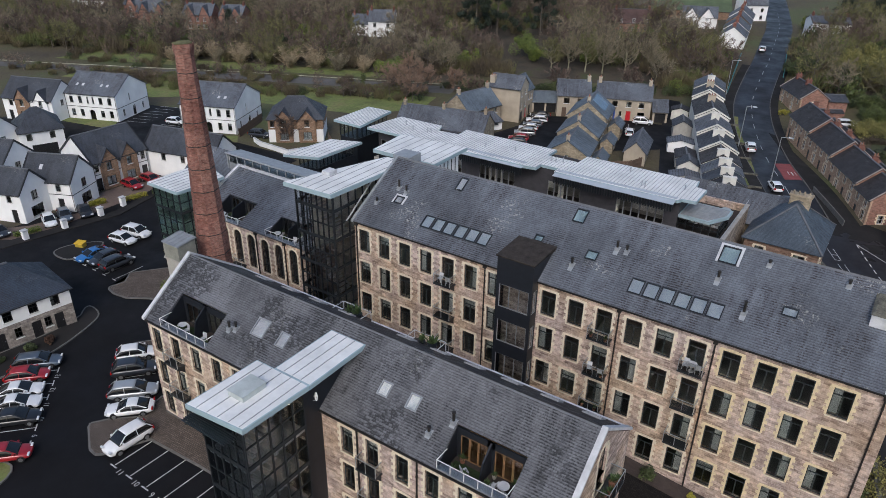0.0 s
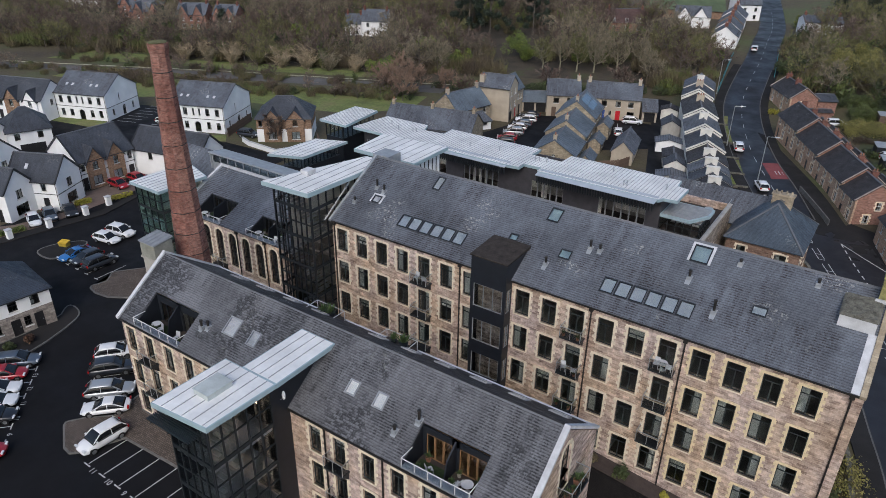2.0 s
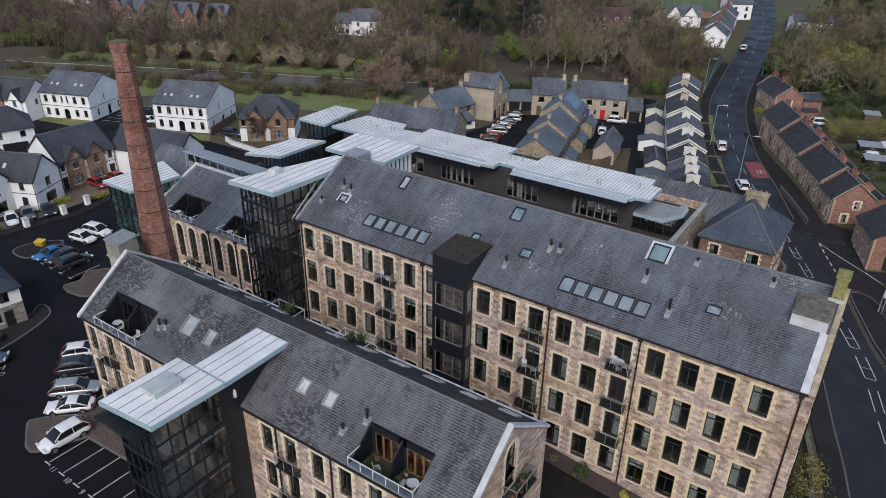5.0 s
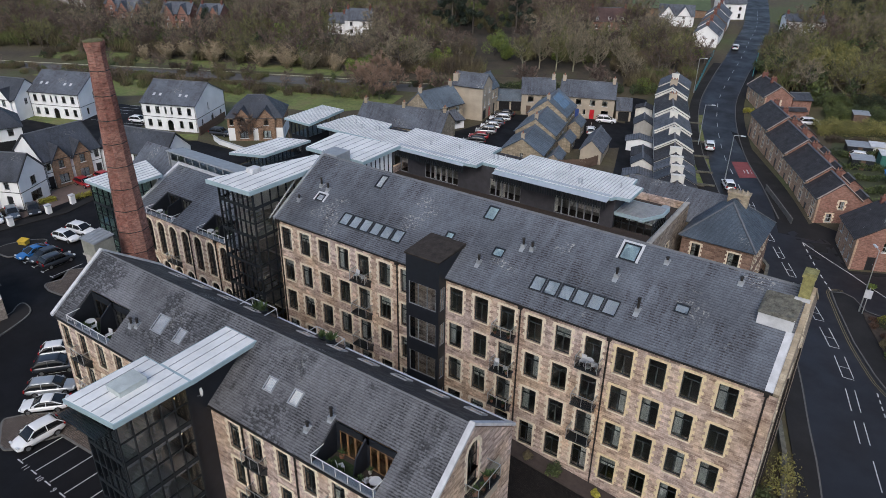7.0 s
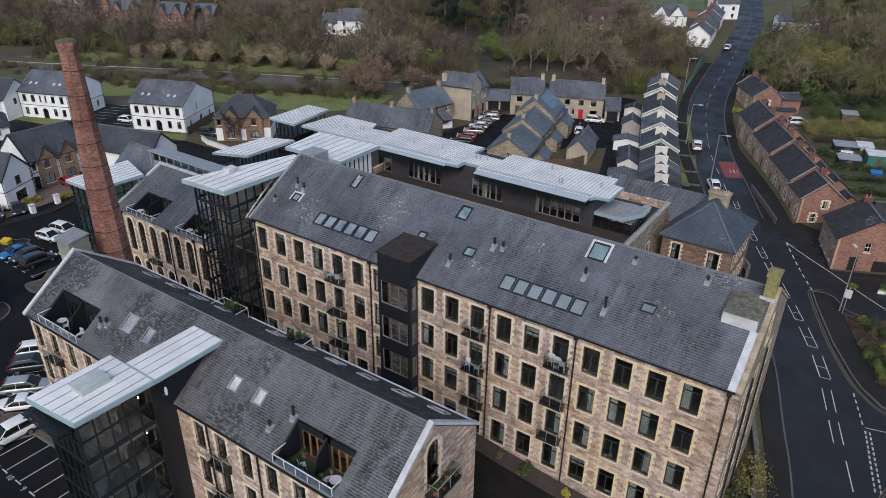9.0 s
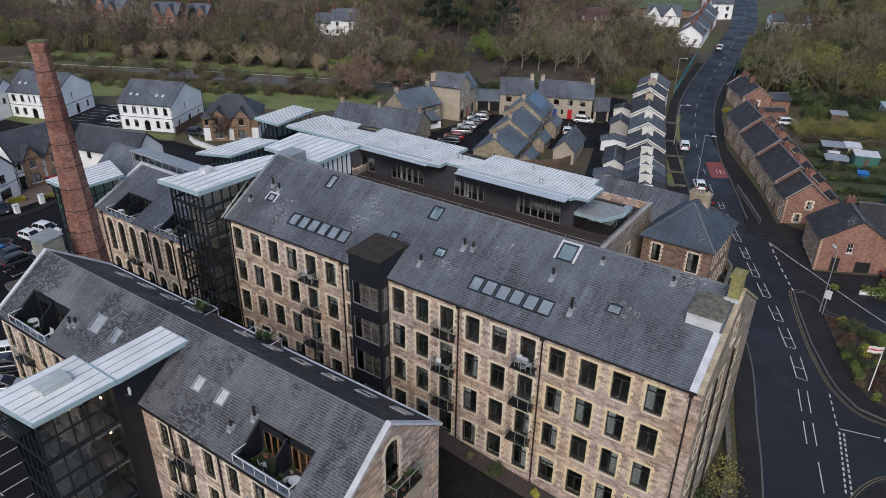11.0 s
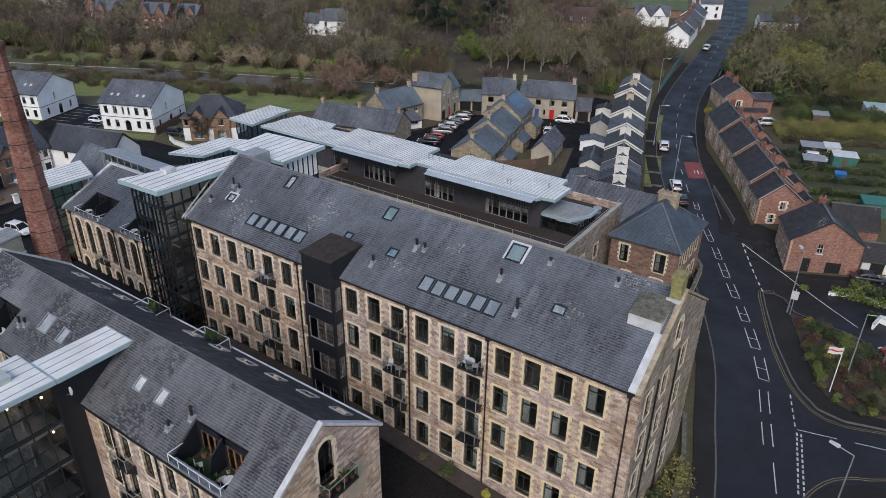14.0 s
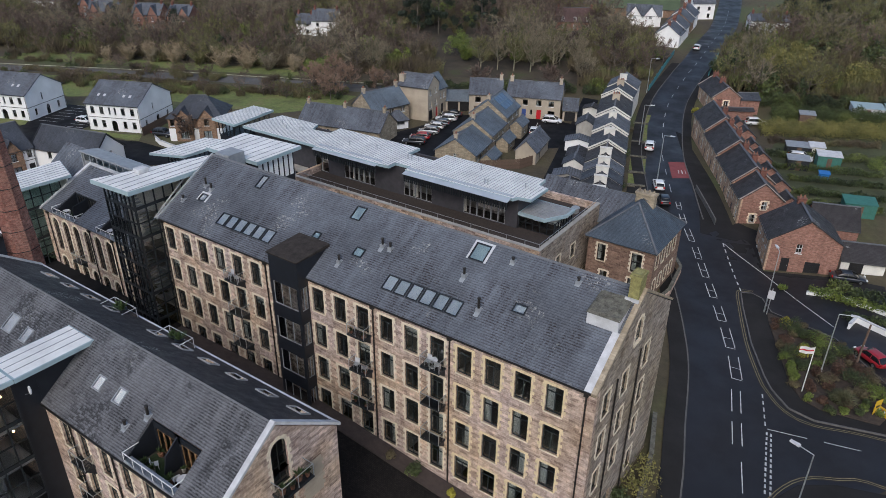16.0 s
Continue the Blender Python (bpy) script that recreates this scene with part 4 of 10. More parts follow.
# ---- the near mill block with the glass tower ----
near = thing("mill_block", "three-storey stone mill block with slate roof terraces", "building")
AX0, AX1, AY0, AY1, AE, ARY, ARZ = -51.3, -10.2, 28.95, 39.9, 10.75, 34.42, 14.75
ASL = (ARZ - AE) / (ARY - AY0)
A_ROWS = (7.55, 4.0, 0.45)
AH, AW = 2.45, 1.15
acols = [-50.2, -47.6, -44.9, -42.2, -39.6, -37.0] + [-27.7, -25.3, -22.6, -20.0, -17.3, -14.7, -12.2]
g = Geo()
pierced(g, face_y(AY0), AX0, AX1, -3.4, AE, [(c - AW / 2, c + AW / 2, s, s + AH) for c in acols for s in A_ROWS], 0.5)
part("wall", g, RUBBLE, near, tidy=True)
for c in acols:
    for s in A_ROWS:
        add_window(near, c, AY0, s, AW, AH, 0, "mill", None, None, QUOIN)
for c, r in ((-47.6, 0), (-47.6, 1), (-25.3, 0), (-25.3, 1), (-14.7, 1), (-17.3, 0)):
    balcony(near, c, AY0 - 0.03, A_ROWS[r] - 0.02, 1.9, 0.8)
g = Geo()
gy0, gy1 = 33.75, 35.2
pierced(g, face_x(AX1), AY0 + 0.5, AY1, -3.4, AE, [(gy0, gy1, 9.6, AE), (33.6, 35.4, 5.6, 8.2), (37.0, 38.2, 1.0, 3.2)], 0.5)
part("wall", g, RUBBLE, near, tidy=True)
g = Geo()
at = lambda y: AE + ASL * (min(y, 2 * ARY - y) - AY0)
for outline in ([(AY0, AE), (gy0, AE), (gy0, at(gy0))], [(gy1, AE), (AY1, AE), (gy1, at(gy1))], [(gy0, 13.45), (gy1, 13.45), (gy1, at(gy1)), (ARY, ARZ), (gy0, at(gy0))]):
    g = Geo()
    g.prism("x", outline, AX1 - 0.5, AX1)
    part("gable", g, RUBBLE, near)
g = Geo()
g.box(AX0, AY0 + 0.5, -3.4, AX0 + 0.5, AY1, AE)
g.prism("x", [(AY0, AE), (AY1, AE), (ARY, ARZ)], AX0, AX0 + 0.5)
g.box(AX0 + 0.5, AY1 - 0.5, -3.4, AX1 - 0.5, AY1, AE)
part("gable", g, RUBBLE, near)
add_window(near, AX1, (gy0 + gy1) / 2, 9.6, gy1 - gy0, 3.85, 90, "arch", FRAME_BLACK, None, QUOIN)
add_window(near, AX1, 34.5, 5.6, 1.8, 2.6, 90, "pair", FRAME_BLACK, None, QUOIN)
add_window(near, AX1, 37.6, 1.0, 1.2, 2.2, 90, "mill", None, None, QUOIN)
g = Geo()
for k in range(9):
    g.box(AX1 + 0.004, 36.2 + (0.12 if k % 2 else 0), 6.2 + k * 0.36, AX1 + 0.03, 38.3 - (0.0 if k % 2 else 0.18), 6.54 + k * 0.36)
part("blocked_opening", g, RENDER_BUFF, near)
balcony(near, AX1 + 0.03, 34.9, 9.5, 2.9, 1.1, 90)
storeys(near, AX0 + 0.5, AY0 + 0.5, AX1 - 0.5, AY1 - 0.5, [-3.0, A_ROWS[2] - 0.4, A_ROWS[1] - 0.4, A_ROWS[0] - 0.4], AY0 + 4.3)
A_PUT = roof_plane(AY0 - 0.2, AE + 0.02, ASL)
AP0 = AY0 - 0.2
arun = ARY - AP0
TERR = [(-49.2, -43.2, AY0 - 0.3, 31.55), (-19.6, -14.15, AY0 - 0.3, 31.45)]
alights = [(-39.85, -38.45, 31.0, 32.3), (-37.0, -36.0, 31.0, 32.05), (-26.45, -25.5, 31.03, 31.95), (-23.85, -22.9, 31.0, 31.97)]
ah = [(a + 0.05, b - 0.05, c - AP0 + 0.05, d - AP0 - 0.05) for a, b, c, d in alights] + [(a, b, -1, d - AP0) for a, b, c, d in TERR]
g = Geo()
pierced(g, A_PUT, AX0 - 0.15, AX1 - 0.32, 0, arun, ah, 0.2)
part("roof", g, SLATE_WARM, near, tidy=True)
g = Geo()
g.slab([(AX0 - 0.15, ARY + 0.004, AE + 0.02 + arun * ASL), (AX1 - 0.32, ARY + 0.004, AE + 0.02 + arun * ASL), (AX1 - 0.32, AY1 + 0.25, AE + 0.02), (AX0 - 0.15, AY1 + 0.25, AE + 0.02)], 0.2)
# moss and the slope's shade both go into these darker slates
part("roof", g, TILE_BROWN, near, "mossy slates on the court side, darkened for shade", tidy=True)
for i, q in enumerate(alights):
    skylight(near, A_PUT, q[0], q[1], q[2] - AP0, q[3] - AP0, LEAD, GLASS_CLEAR, blind=RENDER if i > 1 else COPING)
for x, y, t in ((-42.0, 30.7, 0.5), (-41.4, 30.9, 0.4), (-21.2, 30.3, 0.35), (-19.9, 31.4, 0.7)):
    roof_vent(near, A_PUT, x, y - AP0, t, flash=0.3)
# flat roof lights on the court side of the roof
RB = lambda u, d, s: (u, AY1 + 0.25 - s - d * ASL / math.hypot(1, ASL), AE + 0.02 + s * ASL - d / math.hypot(1, ASL))
# pale slats under the glass paint in the sky it would reflect
for x in (-47, -43.5, -40, -36.5, -30.0, -26.6, -23.3, -20.0, -16.6, -13.3):
    skylight(near, RB, x, x + 1.5, 1.2, 2.1, FRAME_GREY, GLASS_CLEAR, blind=COPING)
for x0, x1 in ((AX1 - 0.34, AX1 + 0.08), (AX0 - 0.26, AX0 + 0.1)):
    for ya, yb in ((AY0 - 0.3, ARY), (AY1 + 0.35, ARY + 0.003)):
        g = Geo()
        g.prism("x", [(ya, AE - 0.1), (ya, AE + 0.16), (yb, ARZ + 0.36), (yb, ARZ + 0.1)], x0, x1)
        part("coping", g, COPING, near)
g = Geo()
g.box(AX0, AY1 + 0.22, AE - 0.12, AX1, AY1 + 0.4, AE + 0.04)
part("gutter", g, COPING, near)
g = Geo()
g.box(AX0, AY0 - 0.3, AE - 0.14, AX1, AY0 - 0.17, AE - 0.02)
part("gutter", g, PIPE, near)
g = Geo()
for i in range(40):
    x = AX0 - 0.1 + i * 1.025
    g.prism("x", [(ARY - 0.2, ARZ - 0.02), (ARY, ARZ + 0.2), (ARY + 0.2, ARZ - 0.02)], x, x + 1.015)
part("ridge_tiles", g, RIDGE, near)
for x in (-36.3, -26.6, -21.2):
    down_pipe(near, x, AY0, -1.5, AE - 0.3, False)
# roof terraces cut into the slope
def sunk_terrace(owner, x0, x1, yf, yb, eave, top, n, drop=0.95):
    """A terrace behind the wall head: floor, dark cheeks and back, glazed doors, rail and planting."""
    zf = eave - drop
    g = Geo()
    g.box(x0, yf + 0.52, zf - 0.2, x1, yb + 0.1, zf)
    t = part("terrace", g, DECK, owner, "roof terrace sunk into the slates")
    g = Geo()
    for a, b in ((x0 - 0.12, x0), (x1, x1 + 0.12)):
        g.prism("x", [(yf + 0.5, zf - 0.2), (yb + 0.12, zf - 0.2), (yb + 0.12, top - 0.02), (yf + 0.1, eave - 0.06), (yf + 0.1, eave - 0.2), (yf + 0.5, eave - 0.2)], a, b)
    mid = (x0 + x1) / 2
    g.prism("x", [(yf + 1.0, zf), (yb, zf), (yb, top - 0.15), (yf + 1.4, zf + 1.7)], mid - 0.06, mid + 0.06)
    for a, b in ((x0, x0 + 0.3), (mid - 0.3, mid + 0.3), (x1 - 0.3, x1)):
        g.box(a, yb, zf, b, yb + 0.12, top - 0.1)
    g.box(x0 + 0.3, yb, zf + 2.15, x1 - 0.3, yb + 0.12, top - 0.1)
    part("cheek", g, BLACK, t)
    g = Geo()
    g.box(x0 + 0.3, yb + 1.2, zf, x1 - 0.3, yb + 1.3, zf + 2.3)
    g.box(x0 + 0.3, yb + 0.12, zf - 0.15, x1 - 0.3, yb + 1.2, zf)
    part("room_back", g, TIMBER if n else ROOM, t)
    for a, b in ((x0 + 0.3, mid - 0.3), (mid + 0.3, x1 - 0.3)):
        for k in range(3):
            u0, u1 = a + (b - a) * k / 3, a + (b - a) * (k + 1) / 3
            g = Geo()
            for p, q in ((u0 + 0.01, u0 + 0.08), (u1 - 0.08, u1 - 0.01)):
                g.box(p, yb + 0.03, zf, q, yb + 0.1, zf + 2.14)
            g.box(u0 + 0.08, yb + 0.03, zf, u1 - 0.08, yb + 0.1, zf + 0.1)
            g.box(u0 + 0.08, yb + 0.03, zf + 2.05, u1 - 0.08, yb + 0.1, zf + 2.14)
            d = part("terrace_door", g, TIMBER if n else FRAME_BLACK, t)
            g = Geo()
            g.box(u0 + 0.08, yb + 0.06, zf + 0.1, u1 - 0.08, yb + 0.07, zf + 2.05)
            part("pane", g, GLASS_CLEAR, d)
    g = Geo()
    g.box(x0 + 0.15, yf + 0.7, zf + 0.004, mid - 0.1, yb - 0.4, zf + 0.02)
    part("turf", g, TURF, t)
    g = Geo()
    for k in range(6):
        x = x0 + 0.03 + (x1 - x0 - 0.06) * k / 5
        g.beam((x, yf - 0.05, eave - 0.1), (x, yf - 0.05, eave + 0.75), 0.045)
    g.beam((x0, yf - 0.05, eave + 0.75), (x1, yf - 0.05, eave + 0.75), 0.05)
    for x in (x0 + 0.03, x1 - 0.03):
        g.beam((x, yf - 0.05, eave + 0.75), (x, yf + 1.2, eave + 0.75), 0.05)
    part("rail", g, FRAME_WHITE, t)
    for k in range(5):
        g = Geo()
        x = x0 + 0.03 + (x1 - x0 - 0.06) * k / 5
        g.box(x + 0.04, yf - 0.057, eave, x + (x1 - x0) / 5 - 0.05, yf - 0.043, eave + 0.7)
        part("rail_glass", g, GLASS_CLEAR, t)
    g = Geo()
    g.box(x0, yf - 0.12, eave - 0.1, x1, yf + 0.52, eave + 0.02)
    part("lead_sill", g, LEAD, t)
    r = random.Random(int(-x0 * 10))
    for k in range(7):
        x, y = r.uniform(x0 + 0.3, x1 - 0.3), r.choice((yf + 0.85, yb - 0.3, yf + 1.0))
        if abs(x - mid) < 0.35:
            x += 0.7
        pot(x, y, zf, r.uniform(0.14, 0.24), r.choice((TERRACOTTA, BLACK, CONCRETE)), r.randrange(999))
    for k in range(2):
        x = mid + (1.0 if k else -1.3)
        outdoor_chair(x, yf + 1.25, zf, r.uniform(0, 360))
    outdoor_table(mid - 1.9 if not n else mid + 1.7, yf + 1.35, zf)


POT_LEAF = plain("pot_plant_leaves", (0.06, 0.10, 0.03), 0.7, vary=0.6, scale=8)


def pot(x, y, z, r, material, seed):
    """A planter with a small leafy plant."""
    ob = thing("potted_plant", "leafy plant in a small round planter", "plant pot", "potted plants", at=(x, y, z))
    g = Geo()
    g.tube((0, 0, 0), (0, 0, r * 1.7), r * 0.75, r, 10)
    part("planter", g, material, ob)
    rr = random.Random(seed)
    g = Geo()
    for i in range(40):
        a, e = rr.uniform(0, 6.28), rr.uniform(0.3, 1.5)
        ln = r * rr.uniform(1.2, 2.6)
        d = Vector((math.cos(a) * math.cos(e), math.sin(a) * math.cos(e), math.sin(e)))
        s = d.cross(Vector((0, 0, 1))).normalized() * r * 0.22
        b = Vector((0, 0, r * 1.6))
        g.add([b, b + d * ln * 0.6 + s, b + d * ln, b + d * ln * 0.6 - s], [(0, 1, 2, 3)])
    part("leaves", g, POT_LEAF, ob)


def outdoor_chair(x, y, z, turn, material=None):
    ob = thing("garden_chair", "pale metal garden chair on a terrace", "chair", "garden chairs", at=(x, y, z), turn=turn)
    mt = material or COPING
    g = Geo()
    g.box(-0.23, -0.23, 0.42, 0.23, 0.23, 0.46)
    part("seat", g, mt, ob)
    g = Geo()
    g.prism("x", [(0.19, 0.46), (0.23, 0.46), (0.31, 0.9), (0.27, 0.9)], -0.22, 0.22)
    part("backrest", g, mt, ob)
    for sx in (-0.2, 0.2):
        for sy in (-0.2, 0.2):
            g = Geo()
            g.beam((sx, sy, 0), (sx, sy, 0.42), 0.035)
            part("leg", g, mt, ob)


def outdoor_table(x, y, z):
    ob = thing("garden_table", "small round pale garden table", "table", "garden tables", at=(x, y, z))
    g = Geo()
    g.tube((0, 0, 0.7), (0, 0, 0.74), 0.42, 0.42, 18)
    part("tabletop", g, COPING, ob)
    g = Geo()
    g.tube((0, 0, 0.04), (0, 0, 0.7), 0.035, 0.035, 8)
    g.tube((0, 0, 0), (0, 0, 0.04), 0.25, 0.22, 14)
    part("stand", g, STEEL, ob)


for n, (x0, x1, _, yb) in enumerate(TERR):
    sunk_terrace(near, x0, x1, AY0, yb, AE, AE + ASL * (yb - AY0), n)
for r, c in ((0, cols[4]), (1, cols[7]), (0, cols[14])):
    outdoor_chair(c - 0.5, BY0 - 0.55, ROW_SILL[r] - 0.02, 20 * r, COPING)
    outdoor_chair(c + 0.5, BY0 - 0.6, ROW_SILL[r] - 0.02, 200, COPING)
outdoor_table(cols[4], BY0 - 0.58, ROW_SILL[0] - 0.02)
for c, r, s in ((-0.8, 0, 1), (0.7, 0, 2), (0.75, 1, 3), (-0.75, 2, 4), (0.6, 2, 5)):
    pot(cols[7] + c * 0.9, BY0 - 0.75, ROW_SILL[r] - 0.02, 0.16, TERRACOTTA, s + 40)
for k, (y, r) in enumerate(((33.9, 0.24), (34.6, 0.2), (35.4, 0.26), (36.0, 0.18))):
    pot(AX1 + 0.6 + 0.2 * (k % 2), y, 9.5, r, TERRACOTTA, 60 + k)
# small railed roof terraces on the court side of the near block
for x0 in (-37.4, -29.4):
    g = Geo()
    zt = AE + 0.6
    for x in (x0, x0 + 1.6, x0 + 3.2):
        g.beam((x, AY1 - 0.1, AE + 0.1), (x, AY1 - 0.1, zt + 0.7), 0.045)
        g.beam((x, AY1 - 1.6, AE + 1.2), (x, AY1 - 1.6, zt + 0.7), 0.045)
    g.beam((x0, AY1 - 0.1, zt + 0.7), (x0 + 3.2, AY1 - 0.1, zt + 0.7), 0.05)
    g.beam((x0, AY1 - 1.6, zt + 0.7), (x0, AY1 - 0.1, zt + 0.7), 0.05)
    g.beam((x0 + 3.2, AY1 - 1.6, zt + 0.7), (x0 + 3.2, AY1 - 0.1, zt + 0.7), 0.05)
    part("roof_rail", g, COPING, near, "pale steel rail round a roof terrace")
    g = Geo()
    g.box(x0, AY1 - 1.7, AE - 0.1, x0 + 3.2, AY1, zt - 0.1)
    part("roof_terrace", g, DECK, near)
    pot(x0 + 2.3, AY1 - 0.8, zt - 0.1, 0.4, BLACK, int(-x0))
    pot(x0 + 1.2, AY1 - 0.7, zt - 0.1, 0.3, BLACK, int(-x0) + 5)

# ---- glass towers, chapel range, penthouses and chimney ----


def curtain_wall(owner, axis, at, u0, u1, z0, z1, nu, nz, frame_mat, glass_mat, out, r=0.06, floor_bars=(), skip=()):
    """A glazed wall of nu by nz panes in a steel grid. axis: the wall stands at that x or y; out: +1 or -1, the way it looks."""
    g = Geo()
    d = 0.08

    def blk(a, b, c, e, k=d):
        if axis == "y":
            g.box(a, at - k, c, b, at + k, e)
        else:
            g.box(at - k, a, c, at + k, b, e)
    for i in range(nu + 1):
        u = u0 + (u1 - u0) * i / nu
        blk(u - r / 2, u + r / 2, z0, z1)
    for j in range(nz + 1):
        z = z0 + (z1 - z0) * j / nz
        w = 0.16 if j in floor_bars else r / 2
        for i in range(nu):
            a = u0 + (u1 - u0) * i / nu + r / 2
            b = u0 + (u1 - u0) * (i + 1) / nu - r / 2
            blk(a, b, max(z0, z - w), min(z1, z + w), d * 0.8)
    fr = part("glazed_wall", g, frame_mat, owner)
    pw, ph = (u1 - u0) / nu - r, (z1 - z0) / nz
    p = Geo()
    if axis == "y":
        p.box(0, -0.01, 0.035, pw, 0.01, ph - 0.035)
    else:
        p.box(-0.01, 0, 0.035, 0.01, pw, ph - 0.035)
    me = p.mesh("pane")
    for i in range(nu):
        for j in range(nz):
            if (i, j) in skip:
                continue
            u, z = u0 + (u1 - u0) * i / nu + r / 2, z0 + (z1 - z0) * j / nz
            tilt = dice.uniform(-0.25, 0.25)
            ob = part("pane", me, glass_mat, fr, at=(u, at, z) if axis == "y" else (at, u, z))
            ob.rotation_euler = (0, 0, radians(tilt))
    return fr


def seam_roof(owner, outline, z, thick, along="y", pitch=0.55, name="roof"):
    """A flat sheet-metal roof with standing seams and a deep edge."""
    g = Geo()
    g.prism("z", outline, z - thick, z - 0.03)
    edge = part(name, g, ZINC_EDGE, owner, "pale blue-grey metal roof edge")
    g = Geo()
    cx, cy = sum(p[0] for p in outline) / len(outline), sum(p[1] for p in outline) / len(outline)
    g.prism("z", [(p[0] + (0.1 if p[0] < cx else -0.1), p[1] + (0.1 if p[1] < cy else -0.1)) for p in outline], z - 0.029, z)
    part("roof_sheet", g, ZINC, edge, "pale standing-seam sheet")
    g = Geo()
    us = [p[0] if along == "y" else p[1] for p in outline]
    u = min(us) + pitch
    while u < max(us) - 0.1:
        cuts = []
        for i in range(len(outline)):
            a, b = outline[i - 1], outline[i]
            if along == "x":
                a, b = a[::-1], b[::-1]
            if (a[0] > u) != (b[0] > u):
                cuts.append(a[1] + (b[1] - a[1]) * (u - a[0]) / (b[0] - a[0]))
        cuts.sort()
        for lo, hi in zip(cuts[::2], cuts[1::2]):
            if hi - lo > 0.4:
                if along == "y":
                    g.box(u - 0.02, lo + 0.12, z, u + 0.02, hi - 0.12, z + 0.05)
                else:
                    g.box(lo + 0.12, u - 0.02, z, hi - 0.12, u + 0.02, z + 0.05)
        u += pitch
    part("seam", g, LEAD, edge)
    return edge


def lamp_mat(name, colour, power):
    m = Mat(name, 0.5)
    m.b.inputs["Emission Color"].default_value = (*colour, 1)
    m.b.inputs["Emission Strength"].default_value = power
    return m.done(colour)


WARM = lamp_mat("warm_lamp", (1.0, 0.66, 0.33), 9.0)

# lift and stair tower of glass before the near block
tower = thing("glass_tower", "glass stair tower with black steel grid and pale metal roof", "building")
TX0, TX1, TY0, TY1, TZ = -34.3, -30.1, 21.75, 27.2, 13.85
seam_roof(tower, [(-34.8, 21.0), (-29.65, 21.45), (-29.35, 27.25), (-34.6, 27.25)], 14.3, 0.42, "y", 0.95)
seam_roof(tower, [(-32.85, 27.3), (-29.35, 27.3), (-29.35, 33.4), (-32.85, 33.4)], 14.25, 0.4, "y", 0.85)
curtain_wall(tower, "x", TX1, TY0, TY1, -0.4, TZ, 5, 8, DARK_METAL, GLASS_CLEAR, 1, 0.09, (0, 2, 4, 6, 8))
curtain_wall(tower, "y", TY0, TX0, TX1 - 0.08, -0.4, TZ, 5, 8, DARK_METAL, GLASS, -1, 0.09, (0, 2, 4, 6, 8))
g = Geo()
g.box(TX0 - 0.1, TY0, -0.5, TX0 + 0.05, TY1, TZ)
g.box(TX0, TY1, -0.5, TX1 + 0.1, TY1 + 0.15, TZ)
g.box(TX1 - 0.28, TY1 + 0.15, -0.5, TX1 - 0.02, AY0 - 0.004, TZ)
g.box(TX0 + 1.6, TY1 + 0.15, -0.5, TX0 + 1.75, AY0 - 0.004, TZ)
part("wall", g, BLACK, tower)
g = Geo()
g.prism("x", [(AY0, 10.0), (33.3, 13.0), (33.3, 13.84), (AY0, 13.84)], TX1 - 0.28, TX1 - 0.02)
g.prism("x", [(AY0, 10.0), (33.3, 13.0), (33.3, 13.84), (AY0, 13.84)], -32.6, -32.4)
g.box(-32.4, 33.15, 13.0, -30.4, 33.3, 13.84)
part("cheek", g, BLACK, tower)
for k in range(7):
    g = Geo()
    g.box(-34.7, TY0 - 0.35 - 0.16 * k, 13.3, TX1 - 0.2, TY0 - 0.27 - 0.16 * k, 13.42)
    part("louvre", g, DARK_METAL, tower)
g = Geo()
for x in (-34.2, -32.4, -30.6):
    g.beam((x, TY0, 13.25), (x, TY0 - 1.4, 13.25), 0.06, 0.1)
part("louvre_bracket", g, DARK_METAL, tower)
g = Geo()
g.box(-33.15, 23.3, 14.3, -31.65, 25.4, 14.72)
g.box(-33.2, 23.25, 14.72, -31.6, 25.45, 14.77)
part("roof_plant", g, plain("weathered_zinc", (0.46, 0.50, 0.49), 0.5, vary=0.25, scale=1.2), tower, "boxed rooflight in grey metal")
g = Geo()
for z in (2.95, 6.45, 9.95):
    g.box(TX0 + 0.06, TY0 + 0.12, z - 0.25, TX1 - 0.12, TY1, z)
part("landing", g, FRAME_GREY, tower)
g = Geo()
g.box(TX0 + 0.06, TY1 - 2.2, -0.4, TX1 - 1.4, TY1 - 2.05, TZ)
g.box(-32.5, TY0 + 2.0, -0.4, -32.35, TY1 - 2.2, TZ)
part("lift_wall", g, FRAME_GREY, tower)
for k in range(4):
    z = -0.4 + 3.5 * k
    g = Geo()
    for s in range(12):
        g.box(-31.9 + 0.0, TY0 + 0.6 + s * 0.25, z + s * 0.28, -30.6, TY0 + 0.9 + s * 0.25, z + s * 0.28 + 0.12)
    part("stair_flight", g, STEEL, tower)
for x, y, z in ((-30.9, 26.6, 12.4), (-30.9, 23.0, 9.4), (-31.2, 25.5, 5.9), (-30.9, 24.3, 12.9), (-31.0, 26.7, 9.0), (-30.8, 22.6, 5.6), (-31.3, 26.2, 2.4), (-30.8, 24.0, 2.5)):
    g = Geo()
    g.dome((x, y, z), 0.09, 0.09, 0.09, 4, 8)
    g.dome((x, y, z), 0.09, 0.09, -0.09, 4, 8)
    part("pendant_lamp", g, WARM, tower)

